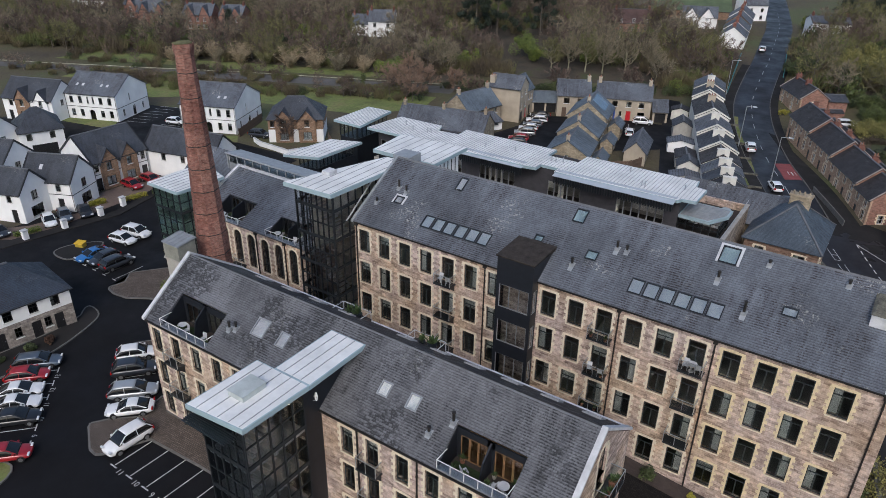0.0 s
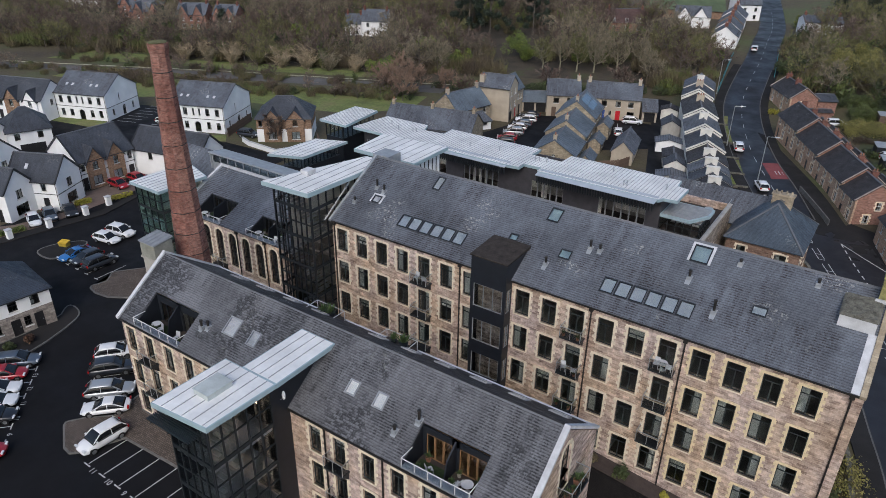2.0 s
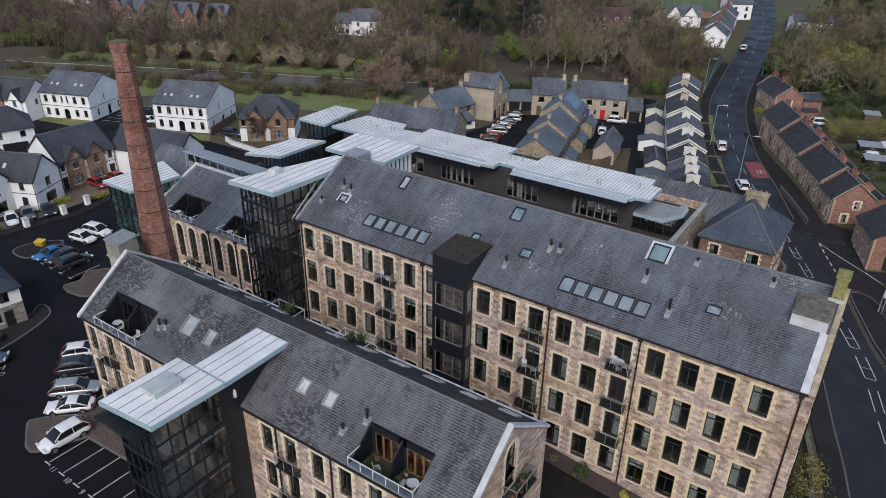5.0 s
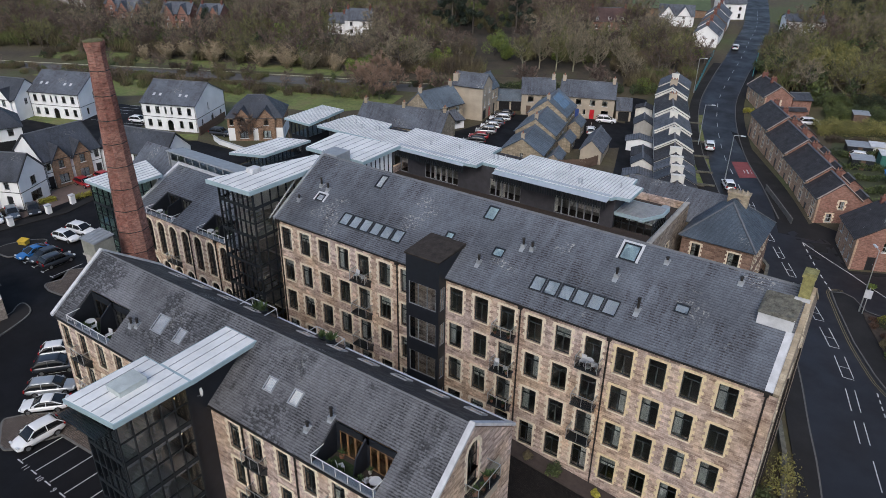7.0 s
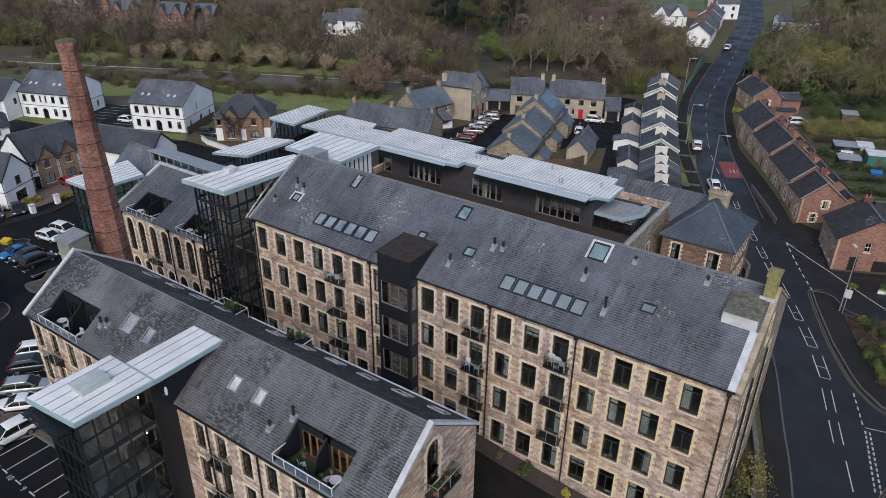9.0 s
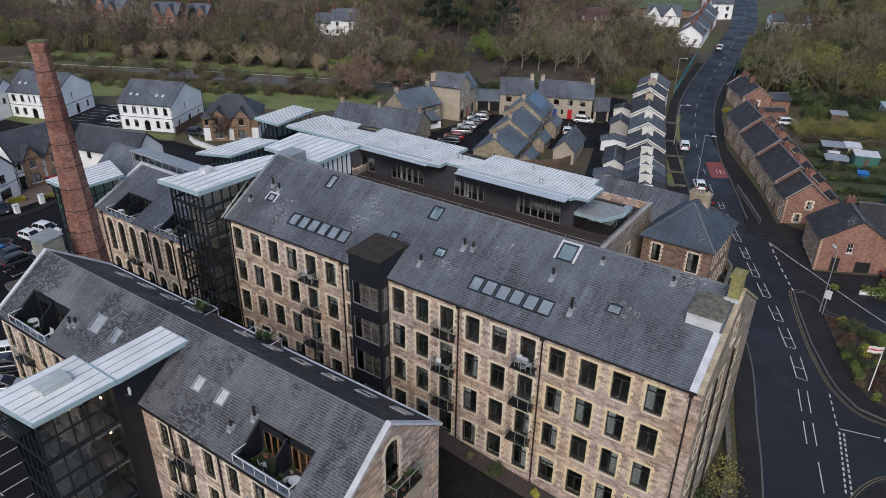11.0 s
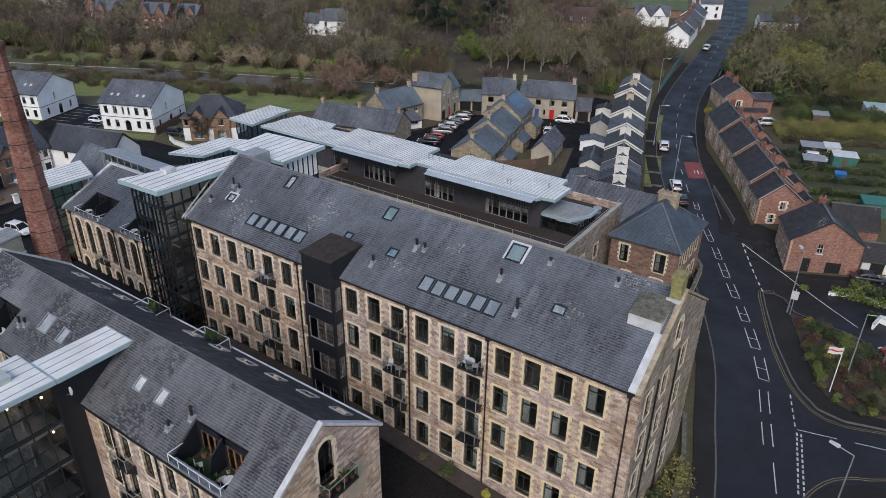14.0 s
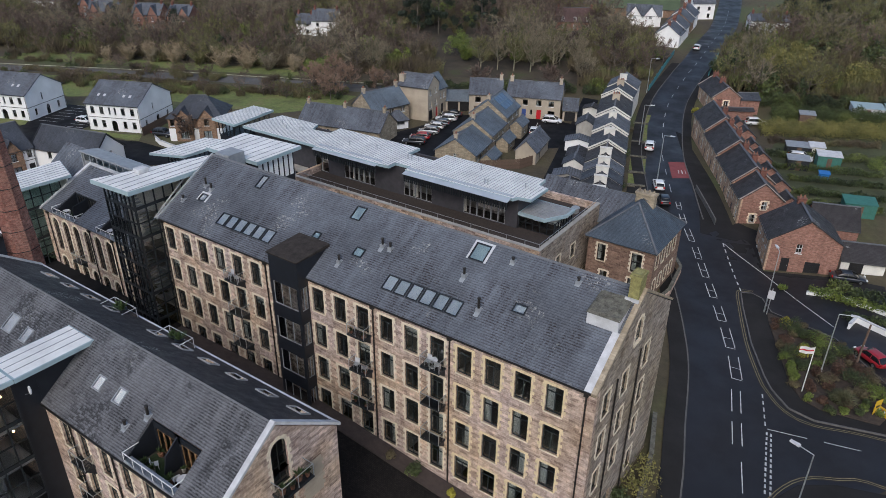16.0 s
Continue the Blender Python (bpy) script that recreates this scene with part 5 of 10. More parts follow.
dish = thing("satellite_dish", "white satellite dish on the dark side of the glass tower", "satellite dish", at=(-30.1, 28.3, 12.3))
g = Geo()
g.beam((-0.02, 0, 0), (0.3, 0, -0.05), 0.05)
g.beam((0.3, 0, -0.05), (0.34, -0.05, 0.12), 0.04)
part("arm", g, STEEL, dish)
g = Geo()
rim = [(0.34 * math.cos(a * math.pi / 9), 0.38 * math.sin(a * math.pi / 9)) for a in range(18)]
g.v = [(0.36 + u * 0.35, -0.1 - abs(u) * 0.02 - 0.06, 0.2 + w) for u, w in rim] + [(0.36 + u * 0.35, -0.06, 0.2 + w) for u, w in rim] + [(0.4, 0.02, 0.2)]
g.f = [(i, (i + 1) % 18, (i + 1) % 18 + 18, i + 18) for i in range(18)] + [(i + 18, (i + 1) % 18 + 18, 36) for i in range(18)]
part("reflector", g, RENDER, dish, "white dish", tidy=True)
g = Geo()
g.beam((0.36, -0.1, -0.1), (0.4, -0.5, 0.1), 0.025)
part("feed_arm", g, STEEL, dish)

# tall glass hall between the long mill and the chapel range
hall = thing("glass_hall", "tall dark-framed glass entrance hall with pale metal roof", "building")
HX0, HX1, HY0, HZ = -51.6, -46.3, 48.5, 17.0
seam_roof(hall, [(-52.4, 47.6), (-45.95, 47.9), (-45.55, 55.0), (-45.55, 60.2), (-48.4, 60.2)], 17.55, 0.5, "y", 1.05)
curtain_wall(hall, "y", HY0, HX0, HX1, -2.0, HZ, 7, 11, DARK_METAL, GLASS_CLEAR, -1, 0.12, (0, 2, 4, 6, 8, 10))
curtain_wall(hall, "x", HX1, HY0 + 0.1, 55.6, -2.0, HZ, 6, 11, DARK_METAL, GLASS_CLEAR, 1, 0.1, (0, 2, 4, 6, 8, 10))
curtain_wall(hall, "x", HX0, HY0 + 0.1, 50.4, -2.0, HZ, 2, 11, DARK_METAL, GLASS_CLEAR, -1, 0.1, (0, 2, 4, 6, 8, 10))
g = Geo()
g.box(-49.6, 57.4, -2.0, HX1, 57.6, HZ)
g.prism("z", [(HX0 - 0.05, 50.6), (HX0 + 0.1, 50.6), (-49.5, 57.5), (-49.65, 57.5)], 8.2, HZ)
part("wall", g, RENDER_OLD, hall, "pale inner wall")
g = Geo()
for z in (1.5, 5.1, 8.7, 12.3):
    g.prism("z", [(HX0 + 0.5, 51.6), (HX1 - 0.2, 51.6), (HX1 - 0.2, 57.3), (-49.4, 57.3)], z - 0.25, z)
    g.beam((HX0 + 0.2, 51.7, z + 1.0), (HX1 - 0.2, 51.7, z + 1.0), 0.06)
part("landing", g, ROOM, hall)
for k in range(5):
    g = Geo()
    z = -2.0 + 3.55 * k
    for s in range(13):
        x = (-51.2 + s * 0.33) if k % 2 else (-47.2 - s * 0.33)
        g.box(x, 49.6, z + s * 0.27, x + 0.36, 51.2, z + s * 0.27 + 0.1)
    part("stair_flight", g, STEEL, hall)
g = Geo()
for a, b in (((-46.2, 50.4, 13.6), (-46.2, 54.8, 16.8)),):
    g.beam(a, b, 0.1, 0.14)
part("strut", g, COPING, hall, "white-painted raking steel strut")
g = Geo()
g.box(-50.5, 51.6, 17.56, -49.4, 52.8, 18.0)
part("roof_hatch", g, COPING, hall)
annex = thing("roof_annex", "raised roof room with pale metal roof and panelled side", "building")
seam_roof(annex, [(-52.6, 62.8), (-43.5, 62.9), (-43.6, 70.2), (-53.3, 69.5)], 16.85, 0.45, "y", 1.15)
g = Geo()
g.box(-52.2, 63.4, -1.0, -44.2, 69.3, 16.4)
part("wall", g, BLACK, annex)
for k in range(7):
    y = 63.6 + k * 0.82
    g = Geo()
    g.box(-44.2, y, 13.4, -44.16, y + 0.56, 16.2)
    part("panel", g, RENDER, annex, "pale upright cladding panel")
g = Geo()
g.box(-47.6, 60.4, 15.0, -45.3, 62.7, 17.95)
part("roof_plant", g, LEAD, annex, "grey metal plant enclosure beside the mill ridge")

# arched chapel range
chapel = thing("chapel_range", "two-storey stone range with tall arched windows and slate roof", "building")
CX0, CX1, CY, CE, CRY, CRZ = -72.2, -52.5, 50.6, 7.95, 58.3, 11.5
CS = (CRZ - CE) / (CRY - CY)
ccols = [-55.2 - 2.4 * k for k in range(7)]
ch = [(c - 0.65, c + 0.65, 2.6, 7.2) for c in ccols] + [(c - 0.65, c + 0.65, -1.2, 1.6) for c in ccols]
g = Geo()
pierced(g, face_y(CY), CX0, CX1, -2.5, CE, ch, 0.5)
g.box(CX0, CY + 0.5, -2.5, CX0 + 0.4, 66, CE)
g.box(CX0 + 0.4, 65.6, -2.5, CX1, 66, CE)
part("wall", g, RUBBLE, chapel, tidy=True)
for c in ccols:
    add_window(chapel, c, CY, 2.6, 1.3, 4.6, 0, "arch", FRAME_BLACK, None, QUOIN, cloth=0)
    add_window(chapel, c, CY, -1.2, 1.3, 2.8, 0, "arch", FRAME_BLACK, None, QUOIN, cloth=0)
storeys(chapel, CX0 + 0.4, CY + 0.5, CX1, 65.6, [-2.0, 2.2], CY + 4)
C_PUT = roof_plane(CY - 0.2, CE + 0.02, CS)
CP0 = CY - 0.2
cter = [(-69.6, -64.4, 54.0), (-59.6, -54.6, 53.4)]
g = Geo()
pierced(g, C_PUT, CX0, CX1 - 0.02, 0, CRY - CP0, [(a, b, -1, c - CP0) for a, b, c in cter], 0.2)
part("roof", g, SLATE, chapel, tidy=True)
g = Geo()
g.slab([(CX0, CRY + 0.004, CRZ + 0.1), (CX1 - 0.02, CRY + 0.004, CRZ + 0.1), (CX1 - 0.02, 66.2, CE), (CX0, 66.2, CE)], 0.2)
part("roof", g, SLATE, chapel)
# west wing of the range
g = Geo()
g.slab([(-84.0, 56.5, 7.6), (CX0 - 0.01, 56.5, 7.6), (CX0 - 0.01, 61.5, 11.6), (-84.0, 61.5, 11.6)], 0.2)
part("wing_roof", g, SLATE, chapel)
g = Geo()
g.slab([(-84.0, 61.504, 11.6), (CX0 - 0.01, 61.504, 11.6), (CX0 - 0.01, 66.5, 7.6), (-84.0, 66.5, 7.6)], 0.2)
part("wing_roof", g, SLATE, chapel)
g = Geo()
g.box(-83.7, 57.0, -1, -72.6, 66, 7.7)
g.prism("x", [(57.0, 7.7), (66, 7.7), (61.5, 11.3)], -83.7, -72.6)
part("wing_wall", g, RENDER_BUFF, chapel)
g = Geo()
g.prism("x", [(CY - 0.3, CE - 0.1), (CY - 0.3, CE + 0.15), (CRY, CRZ + 0.4), (CRY, CRZ + 0.1)], CX0 - 0.3, CX0 + 0.1)
g.box(CX0 - 0.2, CRY - 0.25, CRZ + 0.11, CX1, CRY + 0.25, CRZ + 0.28)
part("coping", g, COPING, chapel)
for n, (x0, x1, yb) in enumerate(cter):
    sunk_terrace(chapel, x0, x1, CY, yb, CE, CE + CS * (yb - CY), 0, 0.8)
balcony(chapel, ccols[4], CY - 0.03, 2.5, 2.0, 0.8)
for x in (-61.3, -70.9, -56.4):
    down_pipe(chapel, x, CY, -2.0, CE - 0.3)
# ridge lantern
g = Geo()
g.box(-75.2, 59.0, 10.2, -53.3, 59.15, 11.35)
g.box(-75.2, 59.15, 10.2, -53.3, 61.2, 11.2)
for k in range(15):
    g.box(-75.2 + k * 1.55, 58.98, 11.35, -75.05 + k * 1.55, 59.13, 12.3)
ln = part("lantern", g, LEAD, chapel, "glazed clerestory along the ridge")
g = Geo()
g.slab([(-75.6, 58.7, 12.75), (-53.3, 58.7, 12.75), (-53.3, 61.5, 12.35), (-75.6, 61.5, 12.35)], 0.18)
part("lantern_roof", g, LEAD, ln)
for k in range(14):
    g = Geo()
    g.box(-75.03 + k * 1.55, 59.03, 11.37, -73.67 + k * 1.55, 59.06, 12.3)
    part("pane", g, GLASS, ln)
g = Geo()
g.prism("x", [(58.8, 10.4), (58.8, 12.5), (61.4, 12.2), (61.4, 10.4)], -75.45, -75.22)
part("lantern_end", g, LEAD, ln)

# teal glass stair box at the west end
tb = thing("glass_box", "teal-glazed stair box with pale sloping metal roof", "building")
seam_roof(tb, [(-78.0, 47.9), (-72.0, 47.9), (-71.6, 55.0), (-78.0, 57.0)], 11.3, 0.4, "y", 0.8)
curtain_wall(tb, "x", -72.35, 48.4, 53.6, -0.3, 10.9, 4, 8, DARK_METAL, GLASS_TEAL, 1, 0.09, (0, 3, 6, 8))
curtain_wall(tb, "y", 48.4, -77.6, -72.45, -0.3, 10.9, 4, 8, DARK_METAL, GLASS_TEAL, -1, 0.09, (0, 3, 6, 8))
g = Geo()
g.box(-77.6, 54.6, -0.3, -72.4, 54.8, 10.9)
g.box(-77.7, 48.4, -0.3, -77.6, 54.6, 10.9)
g.box(-75.4, 49.6, -0.3, -75.2, 54.6, 10.9)
part("wall", g, RENDER_OLD, tb)
g = Geo()
for z in (3.4, 7.1):
    g.box(-77.5, 48.6, z - 0.25, -72.6, 54.6, z)
part("landing", g, ROOM, tb)

# rear range with penthouses
rear = thing("penthouse_range", "stone range with dark penthouses under long pale metal roofs", "building")
PX0, PX1, PY0, PY1, PT = -56.0, -14.2, 79.35, 97.0, 7.1
g = Geo()
wl = [(x, x + 0.85, 5.5, 6.15) for x in [-53.5 + 2.62 * k for k in range(16)]]
pierced(g, face_y(PY0), PX0, PX1, -4, PT, wl, 0.45)
sw = [(y, y + 1.1, z, z + 1.9) for y in (84.3, 88.6) for z in (2.2, -1.6)]
part("wall", g, RUBBLE, rear, tidy=True)
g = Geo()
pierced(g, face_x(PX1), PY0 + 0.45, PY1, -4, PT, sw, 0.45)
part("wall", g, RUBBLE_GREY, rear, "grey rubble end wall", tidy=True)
g = Geo()
g.box(PX0, PY0 + 0.45, -4, PX0 + 0.4, PY1, PT)
g.box(PX0 + 0.4, PY1 - 0.4, -4, PX1 - 0.45, PY1, PT)
part("wall", g, RUBBLE, rear, tidy=True)
for h in wl:
    add_window(rear, (h[0] + h[1]) / 2, PY0, h[2], 0.85, 0.65, 0, "plain", FRAME_BLACK, None, None, QUOIN, 0)
for h in sw:
    add_window(rear, PX1, (h[0] + h[1]) / 2, h[2], 1.1, 1.9, 90, "mill", None, None, QUOIN, QUOIN, 0)
g = Geo()
g.box(PX0 + 0.4, PY0 + 0.45, 5.8, PX1 - 0.45, PY1 - 0.4, 6.1)
part("terrace_deck", g, DECK, rear)
g = Geo()
g.box(PX0 - 0.05, PY0 - 0.06, PT, PX1 + 0.06, PY0 + 0.5, PT + 0.1)
g.box(PX1 - 0.5, PY0 + 0.5, PT, PX1 + 0.06, PY1, PT + 0.1)
part("coping", g, CONCRETE, rear)
seam_roof(rear, [(-71.0, 83.5), (-55.0, 83.5), (-54.6, 83.1), (-42.3, 83.1), (-40.4, 83.3), (-40.4, 84.9), (-37.6, 84.9), (-37.6, 83.4), (-20.6, 83.6), (-20.2, 84.4), (-18.5, 84.6), (-18.5, 89.3), (-20.0, 89.6), (-20.2, 91.8), (-36.3, 91.9),
                 (-36.4, 88.9), (-41.3, 89.0), (-41.3, 91.9), (-57.4, 92.0), (-57.2, 89.3), (-60.8, 89.0), (-61.8, 91.4), (-70.2, 91.4)], 10.9, 0.42, "y", 0.5)
g = Geo()
doors = [(-69.5, -66.5), (-56.6, -53.8), (-50.6, -44.6), (-39.2, -34.2), (-29.0, -22.4)]
pierced(g, face_y(85.1), -70.0, -20.6, 6.1, 10.47, [(a, b, 6.2, 8.7) for a, b in doors], 0.3)
g.box(-20.9, 85.4, 6.1, -20.6, 91.2, 10.47)
g.box(-70.0, 85.4, -1, -69.7, 91, 10.47)
g.box(-69.7, 90.7, -1, -20.9, 91.0, 10.47)
part("penthouse_wall", g, BOARDS, rear, tidy=True)
g = Geo()
g.box(-69.7, 87.5, 6.1, -20.9, 87.6, 10.4)
part("inner_wall", g, ROOM, rear)
for a, b in doors:
    n = max(2, int((b - a) / 0.95))
    for k in range(n):
        w = (b - a) / n
        add_window(rear, a + w * (k + 0.5), 85.1 - 0.1, 6.2, w - 0.03, 2.5, 0, "plain", FRAME_GREY, GLASS_CLEAR, None, None, 0.6)
# smooth canopy along the roof's front edge and the slatted sunshade under it
for a, b in ((-54.6, -42.3), (-37.5, -20.8)):
    g = Geo()
    g.slab([(a, 82.55, 10.62), (b, 82.55, 10.62), (b, 84.35, 11.0), (a, 84.35, 11.0)], 0.06)
    part("canopy", g, CANOPY, rear, "smooth blue-grey canopy sheet")
    x = a + 0.3
    while x < b:
        g = Geo()
        g.beam((x, 82.6, 10.42), (x, 85.0, 10.3), 0.06, 0.16)
        g.box(x - 0.09, 82.62, 9.55, x + 0.09, 82.74, 10.5)
        part("canopy_rib", g, DARK_METAL, rear)
        x += 0.36
for a, b in ((-55, -42.5), (-37.4, -20.8)):
    g = Geo()
    for k in range(5):
        g.box(a, 83.2 + 0.3 * k, 10.25, b, 83.28 + 0.3 * k, 10.42)
    part("sunshade", g, DARK_METAL, rear)
for x, y in ((-66.5, 88), (-64, 86.5), (-61.5, 87), (-61.0, 87.2), (-50.5, 86.5), (-46, 87.5), (-39.8, 87.0), (-39.2, 87.1), (-38.2, 87.4), (-29, 89.5), (-26, 85.6), (-25.6, 85.7), (-20.9, 87.5)):
    g = Geo()
    g.tube((x, y, 10.9), (x, y, 11.5), 0.07, 0.07, 8)
    g.tube((x, y, 11.5), (x, y, 11.62), 0.13, 0.1, 8)
    part("roof_vent", g, STEEL, rear)
# glazed end room and terrace rails
g = Geo()
g.box(-20.8, 85.7, 6.1, -20.6, 90.6, 7.94)
g.box(-20.6, 90.5, 6.1, -15.4, 90.6, 7.94)
er = part("end_room", g, RENDER_OLD, rear, "glazed roof room with flat zinc roof")
g = Geo()
g.prism("z", [(-20.7, 85.3), (-16.7, 85.2), (-15.0, 88.3), (-15.0, 90.6), (-20.7, 90.6)], 7.95, 8.35)
part("end_roof", g, ZINC_EDGE, er)
g = Geo()
g.prism("z", [(-20.4, 85.6), (-16.9, 85.5), (-15.3, 88.4), (-15.3, 90.3), (-20.4, 90.3)], 8.354, 8.4)
part("end_roof_sheet", g, FRAME_GREY, er, "dark sheet under roof slats")
for k in range(11):
    g = Geo()
    y = 85.75 + k * 0.42
    g.box(-20.3, y, 8.4, -16.8 + max(0.0, min(1.45, (y - 85.6) * 0.52)), y + 0.2, 8.48)
    part("roof_slat", g, LEAD, er)
g = Geo()
g.slab([(-20.0, 88.6, 6.15), (-18.9, 88.6, 6.15), (-17.2, 88.6, 7.6), (-18.3, 88.6, 7.6)], 0.12)
g.box(-18.6, 88.9, 6.11, -16.0, 89.0, 7.7)
part("stair", g, RENDER, er, "white stair enclosure")
curtain_wall(rear, "y", 85.7, -20.6, -15.5, 6.1, 7.95, 5, 2, DARK_METAL, GLASS_CLEAR, -1, 0.08)
curtain_wall(rear, "x", -15.4, 85.8, 90.5, 6.1, 7.95, 6, 2, DARK_METAL, GLASS_CLEAR, 1, 0.08)
g = Geo()
g.tube((-16.6, 94.4, 6.1), (-16.6, 94.4, 6.75), 0.5, 0.5, 16)
g.tube((-16.6, 94.4, 6.75), (-16.6, 94.4, 6.85), 0.62, 0.58, 16)
part("extract_cowl", g, STEEL, rear)
g = Geo()
x = PX0 + 0.6
while x < PX1:
    g.beam((x, PY0 + 0.3, PT + 0.1), (x, PY0 + 0.3, PT + 0.75), 0.04)
    x += 2.6
g.beam((PX0 + 0.3, PY0 + 0.3, PT + 0.75), (PX1 - 0.2, PY0 + 0.3, PT + 0.75), 0.05)
g.beam((PX1 - 0.2, PY0 + 0.3, PT + 0.75), (PX1 - 0.2, PY1, PT + 0.75), 0.05)
for k in range(7):
    g.beam((PX1 - 0.2, PY0 + 0.3 + 2.5 * k, PT + 0.1), (PX1 - 0.2, PY0 + 0.3 + 2.5 * k, PT + 0.75), 0.04)
part("rail", g, STEEL, rear)
g = Geo()
g.box(-56.0, 79.95, -2, -55.6, 80.3, 6.5)
g.box(-70, 83.8, 5.5, -56.0, 85.1, 6.0)
part("walkway", g, CONCRETE, rear)

pav = thing("glazed_pavilion", "low pavilion with ribbon glazing and flat metal roof", "building")
seam_roof(pav, [(-75.4, 69.0), (-70.1, 71.1), (-69.6, 80.5), (-74.6, 78.6)], 9.5, 0.4, "y", 0.9)
g = Geo()
g.prism("z", [(-74.4, 70.4), (-70.9, 71.8), (-70.4, 79.6), (-74.0, 78.2)], -1, 7.4)
part("wall", g, BLACK, pav)
curtain_wall(pav, "x", -70.75, 72.0, 79.6, 7.4, 9.1, 9, 1, DARK_METAL, GLASS, 1, 0.1)
curtain_wall(pav, "y", 71.4, -74.4, -70.85, 7.4, 9.1, 4, 1, DARK_METAL, GLASS, -1, 0.1)
pav2 = thing("glazed_pavilion", "roof pavilion with glazed sides and pale metal roof", "building")
seam_roof(pav2, [(-77.0, 82.2), (-71.2, 82.0), (-72.4, 91.6), (-77.2, 91.4)], 11.4, 0.4, "y", 0.5)
g = Geo()
g.box(-76.4, 83.0, -1, -72.8, 90.8, 8.6)
part("wall", g, BLACK, pav2)
curtain_wall(pav2, "x", -72.7, 83.1, 90.7, 8.6, 11.0, 7, 1, DARK_METAL, GLASS, 1, 0.1)
curtain_wall(pav2, "y", 83.0, -76.4, -72.8, 8.6, 11.0, 4, 1, DARK_METAL, GLASS, -1, 0.1)

# corner house with the hipped slate roof
hip = thing("corner_house", "stone corner house under a hipped slate roof beside the road", "house")
HX, HY = (-13.0, -4.0), (91.3, 102.0)
hw = [(-11.6, -10.5, 1.7, 4.1), (-6.9, -5.5, 1.4, 4.1), (-10.9, -9.9, -2.0, 0.3), (-7, -5.6, -2.0, 0.4)]
g = Geo()
pierced(g, face_y(HY[0]), HX[0], HX[1], -4, 4.95, hw, 0.4)
hs = [(y, y + 0.9, z, z + 1.9) for y in (92.4, 94.6, 96.8, 99.0) for z in (2.1, -1.6)]
pierced(g, face_x(HX[1]), HY[0] + 0.4, HY[1], -4, 4.95, hs, 0.4)
g.box(HX[0], HY[0] + 0.4, -4, HX[0] + 0.4, HY[1], 4.95)
g.box(HX[0] + 0.4, HY[1] - 0.4, -4, HX[1] - 0.4, HY[1], 4.95)
part("wall", g, stone("brown_stone", (0.17, 0.10, 0.076), (0.31, 0.20, 0.15), (0.27, 0.20, 0.155), 0.4, 0.17, 0.08), hip, tidy=True)
for h in hw:
    add_window(hip, (h[0] + h[1]) / 2, HY[0], h[2], h[1] - h[0], h[3] - h[2], 0, "sash", FRAME_BLACK, None, QUOIN, QUOIN, 0.6)
for h in hs:
    add_window(hip, HX[1], (h[0] + h[1]) / 2, h[2], 0.9, 1.9, 90, "sash", FRAME_BLACK, None, QUOIN, QUOIN, 0.4)
g = Geo()
g.box(HX[0] + 0.4, HY[0] + 0.4, 1.0, HX[1] - 0.4, HY[1] - 0.4, 1.2)
g.box(HX[0] + 0.4, 95, 1.2, HX[1] - 0.4, 95.1, 4.9)
part("floor_slab", g, ROOM, hip)


def hip_roof(x0, y0, x1, y1, z, apex_a, apex_b, az):
    g = Geo()
    c = [(x0, y0, z), (x1, y0, z), (x1, y1, z), (x0, y1, z), (*apex_a, az), (*apex_b, az)]
    lo = [(p[0], p[1], p[2] - 0.15) for p in c[:4]]
    g.add(c + lo, [(0, 1, 4), (1, 2, 5, 4), (2, 3, 5), (3, 0, 4, 5), (0, 6, 7, 1), (1, 7, 8, 2), (2, 8, 9, 3), (3, 9, 6, 0), (9, 8, 7, 6)])
    return g


hr = part("roof", hip_roof(HX[0] - 0.4, HY[0] - 0.4, HX[1] + 0.4, HY[1] + 0.4, 5.0, (-8.4, 95.6), (-8.6, 97.2), 9.2), SLATE_BLUE, hip, tidy=True)
g = Geo()
for a in ((HX[0] - 0.4, HY[0] - 0.4), (HX[1] + 0.4, HY[0] - 0.4), (HX[1] + 0.4, HY[1] + 0.4)):
    g.beam((*a, 5.03), (-8.4, 95.6 if a[1] < 95 else 97.2, 9.25), 0.25, 0.1)
part("hip_tiles", g, RIDGE, hr)
g = Geo()
g.box(-9.6, 97.6, 7.0, -7.0, 98.6, 9.6)
g.box(-9.75, 97.5, 9.6, -6.85, 98.7, 9.85)
for k in range(4):
    g.tube((-9.3 + k * 0.65, 98.1, 9.85), (-9.3 + k * 0.65, 98.1, 10.25), 0.14, 0.11, 8)
part("chimney", g, BUFF, hip)
wing = thing("slate_wing", "low wing with a long slate roof behind the terrace", "building")
g = Geo()
g.box(-24.0, 97.1, -4, -13.2, 104.5, 4.6)
part("wall", g, BUFF, wing)
g = Geo()
g.slab([(-24.3, 96.6, 4.5), (-12.6, 96.6, 4.5), (-9.4, 100.7, 8.0), (-24.3, 100.7, 8.0)], 0.15)
g.slab([(-24.3, 100.704, 8.0), (-9.4, 100.704, 8.0), (-12.6, 104.9, 4.5), (-24.3, 104.9, 4.5)], 0.15)
part("roof", g, SLATE, wing, tidy=True)

# brick mill chimney
stack = thing("mill_chimney", "tall octagonal red brick mill chimney with iron bands", "chimney")
SX, SY = -56.6, 40.95


def octagon(r0, z0, r1, z1, g):
    g.tube((SX, SY, z0), (SX, SY, z1), r0, r1, 8)


def stack_r(z):
    return 2.12 - (z + 0.5) * (2.12 - 0.84) / 32.0


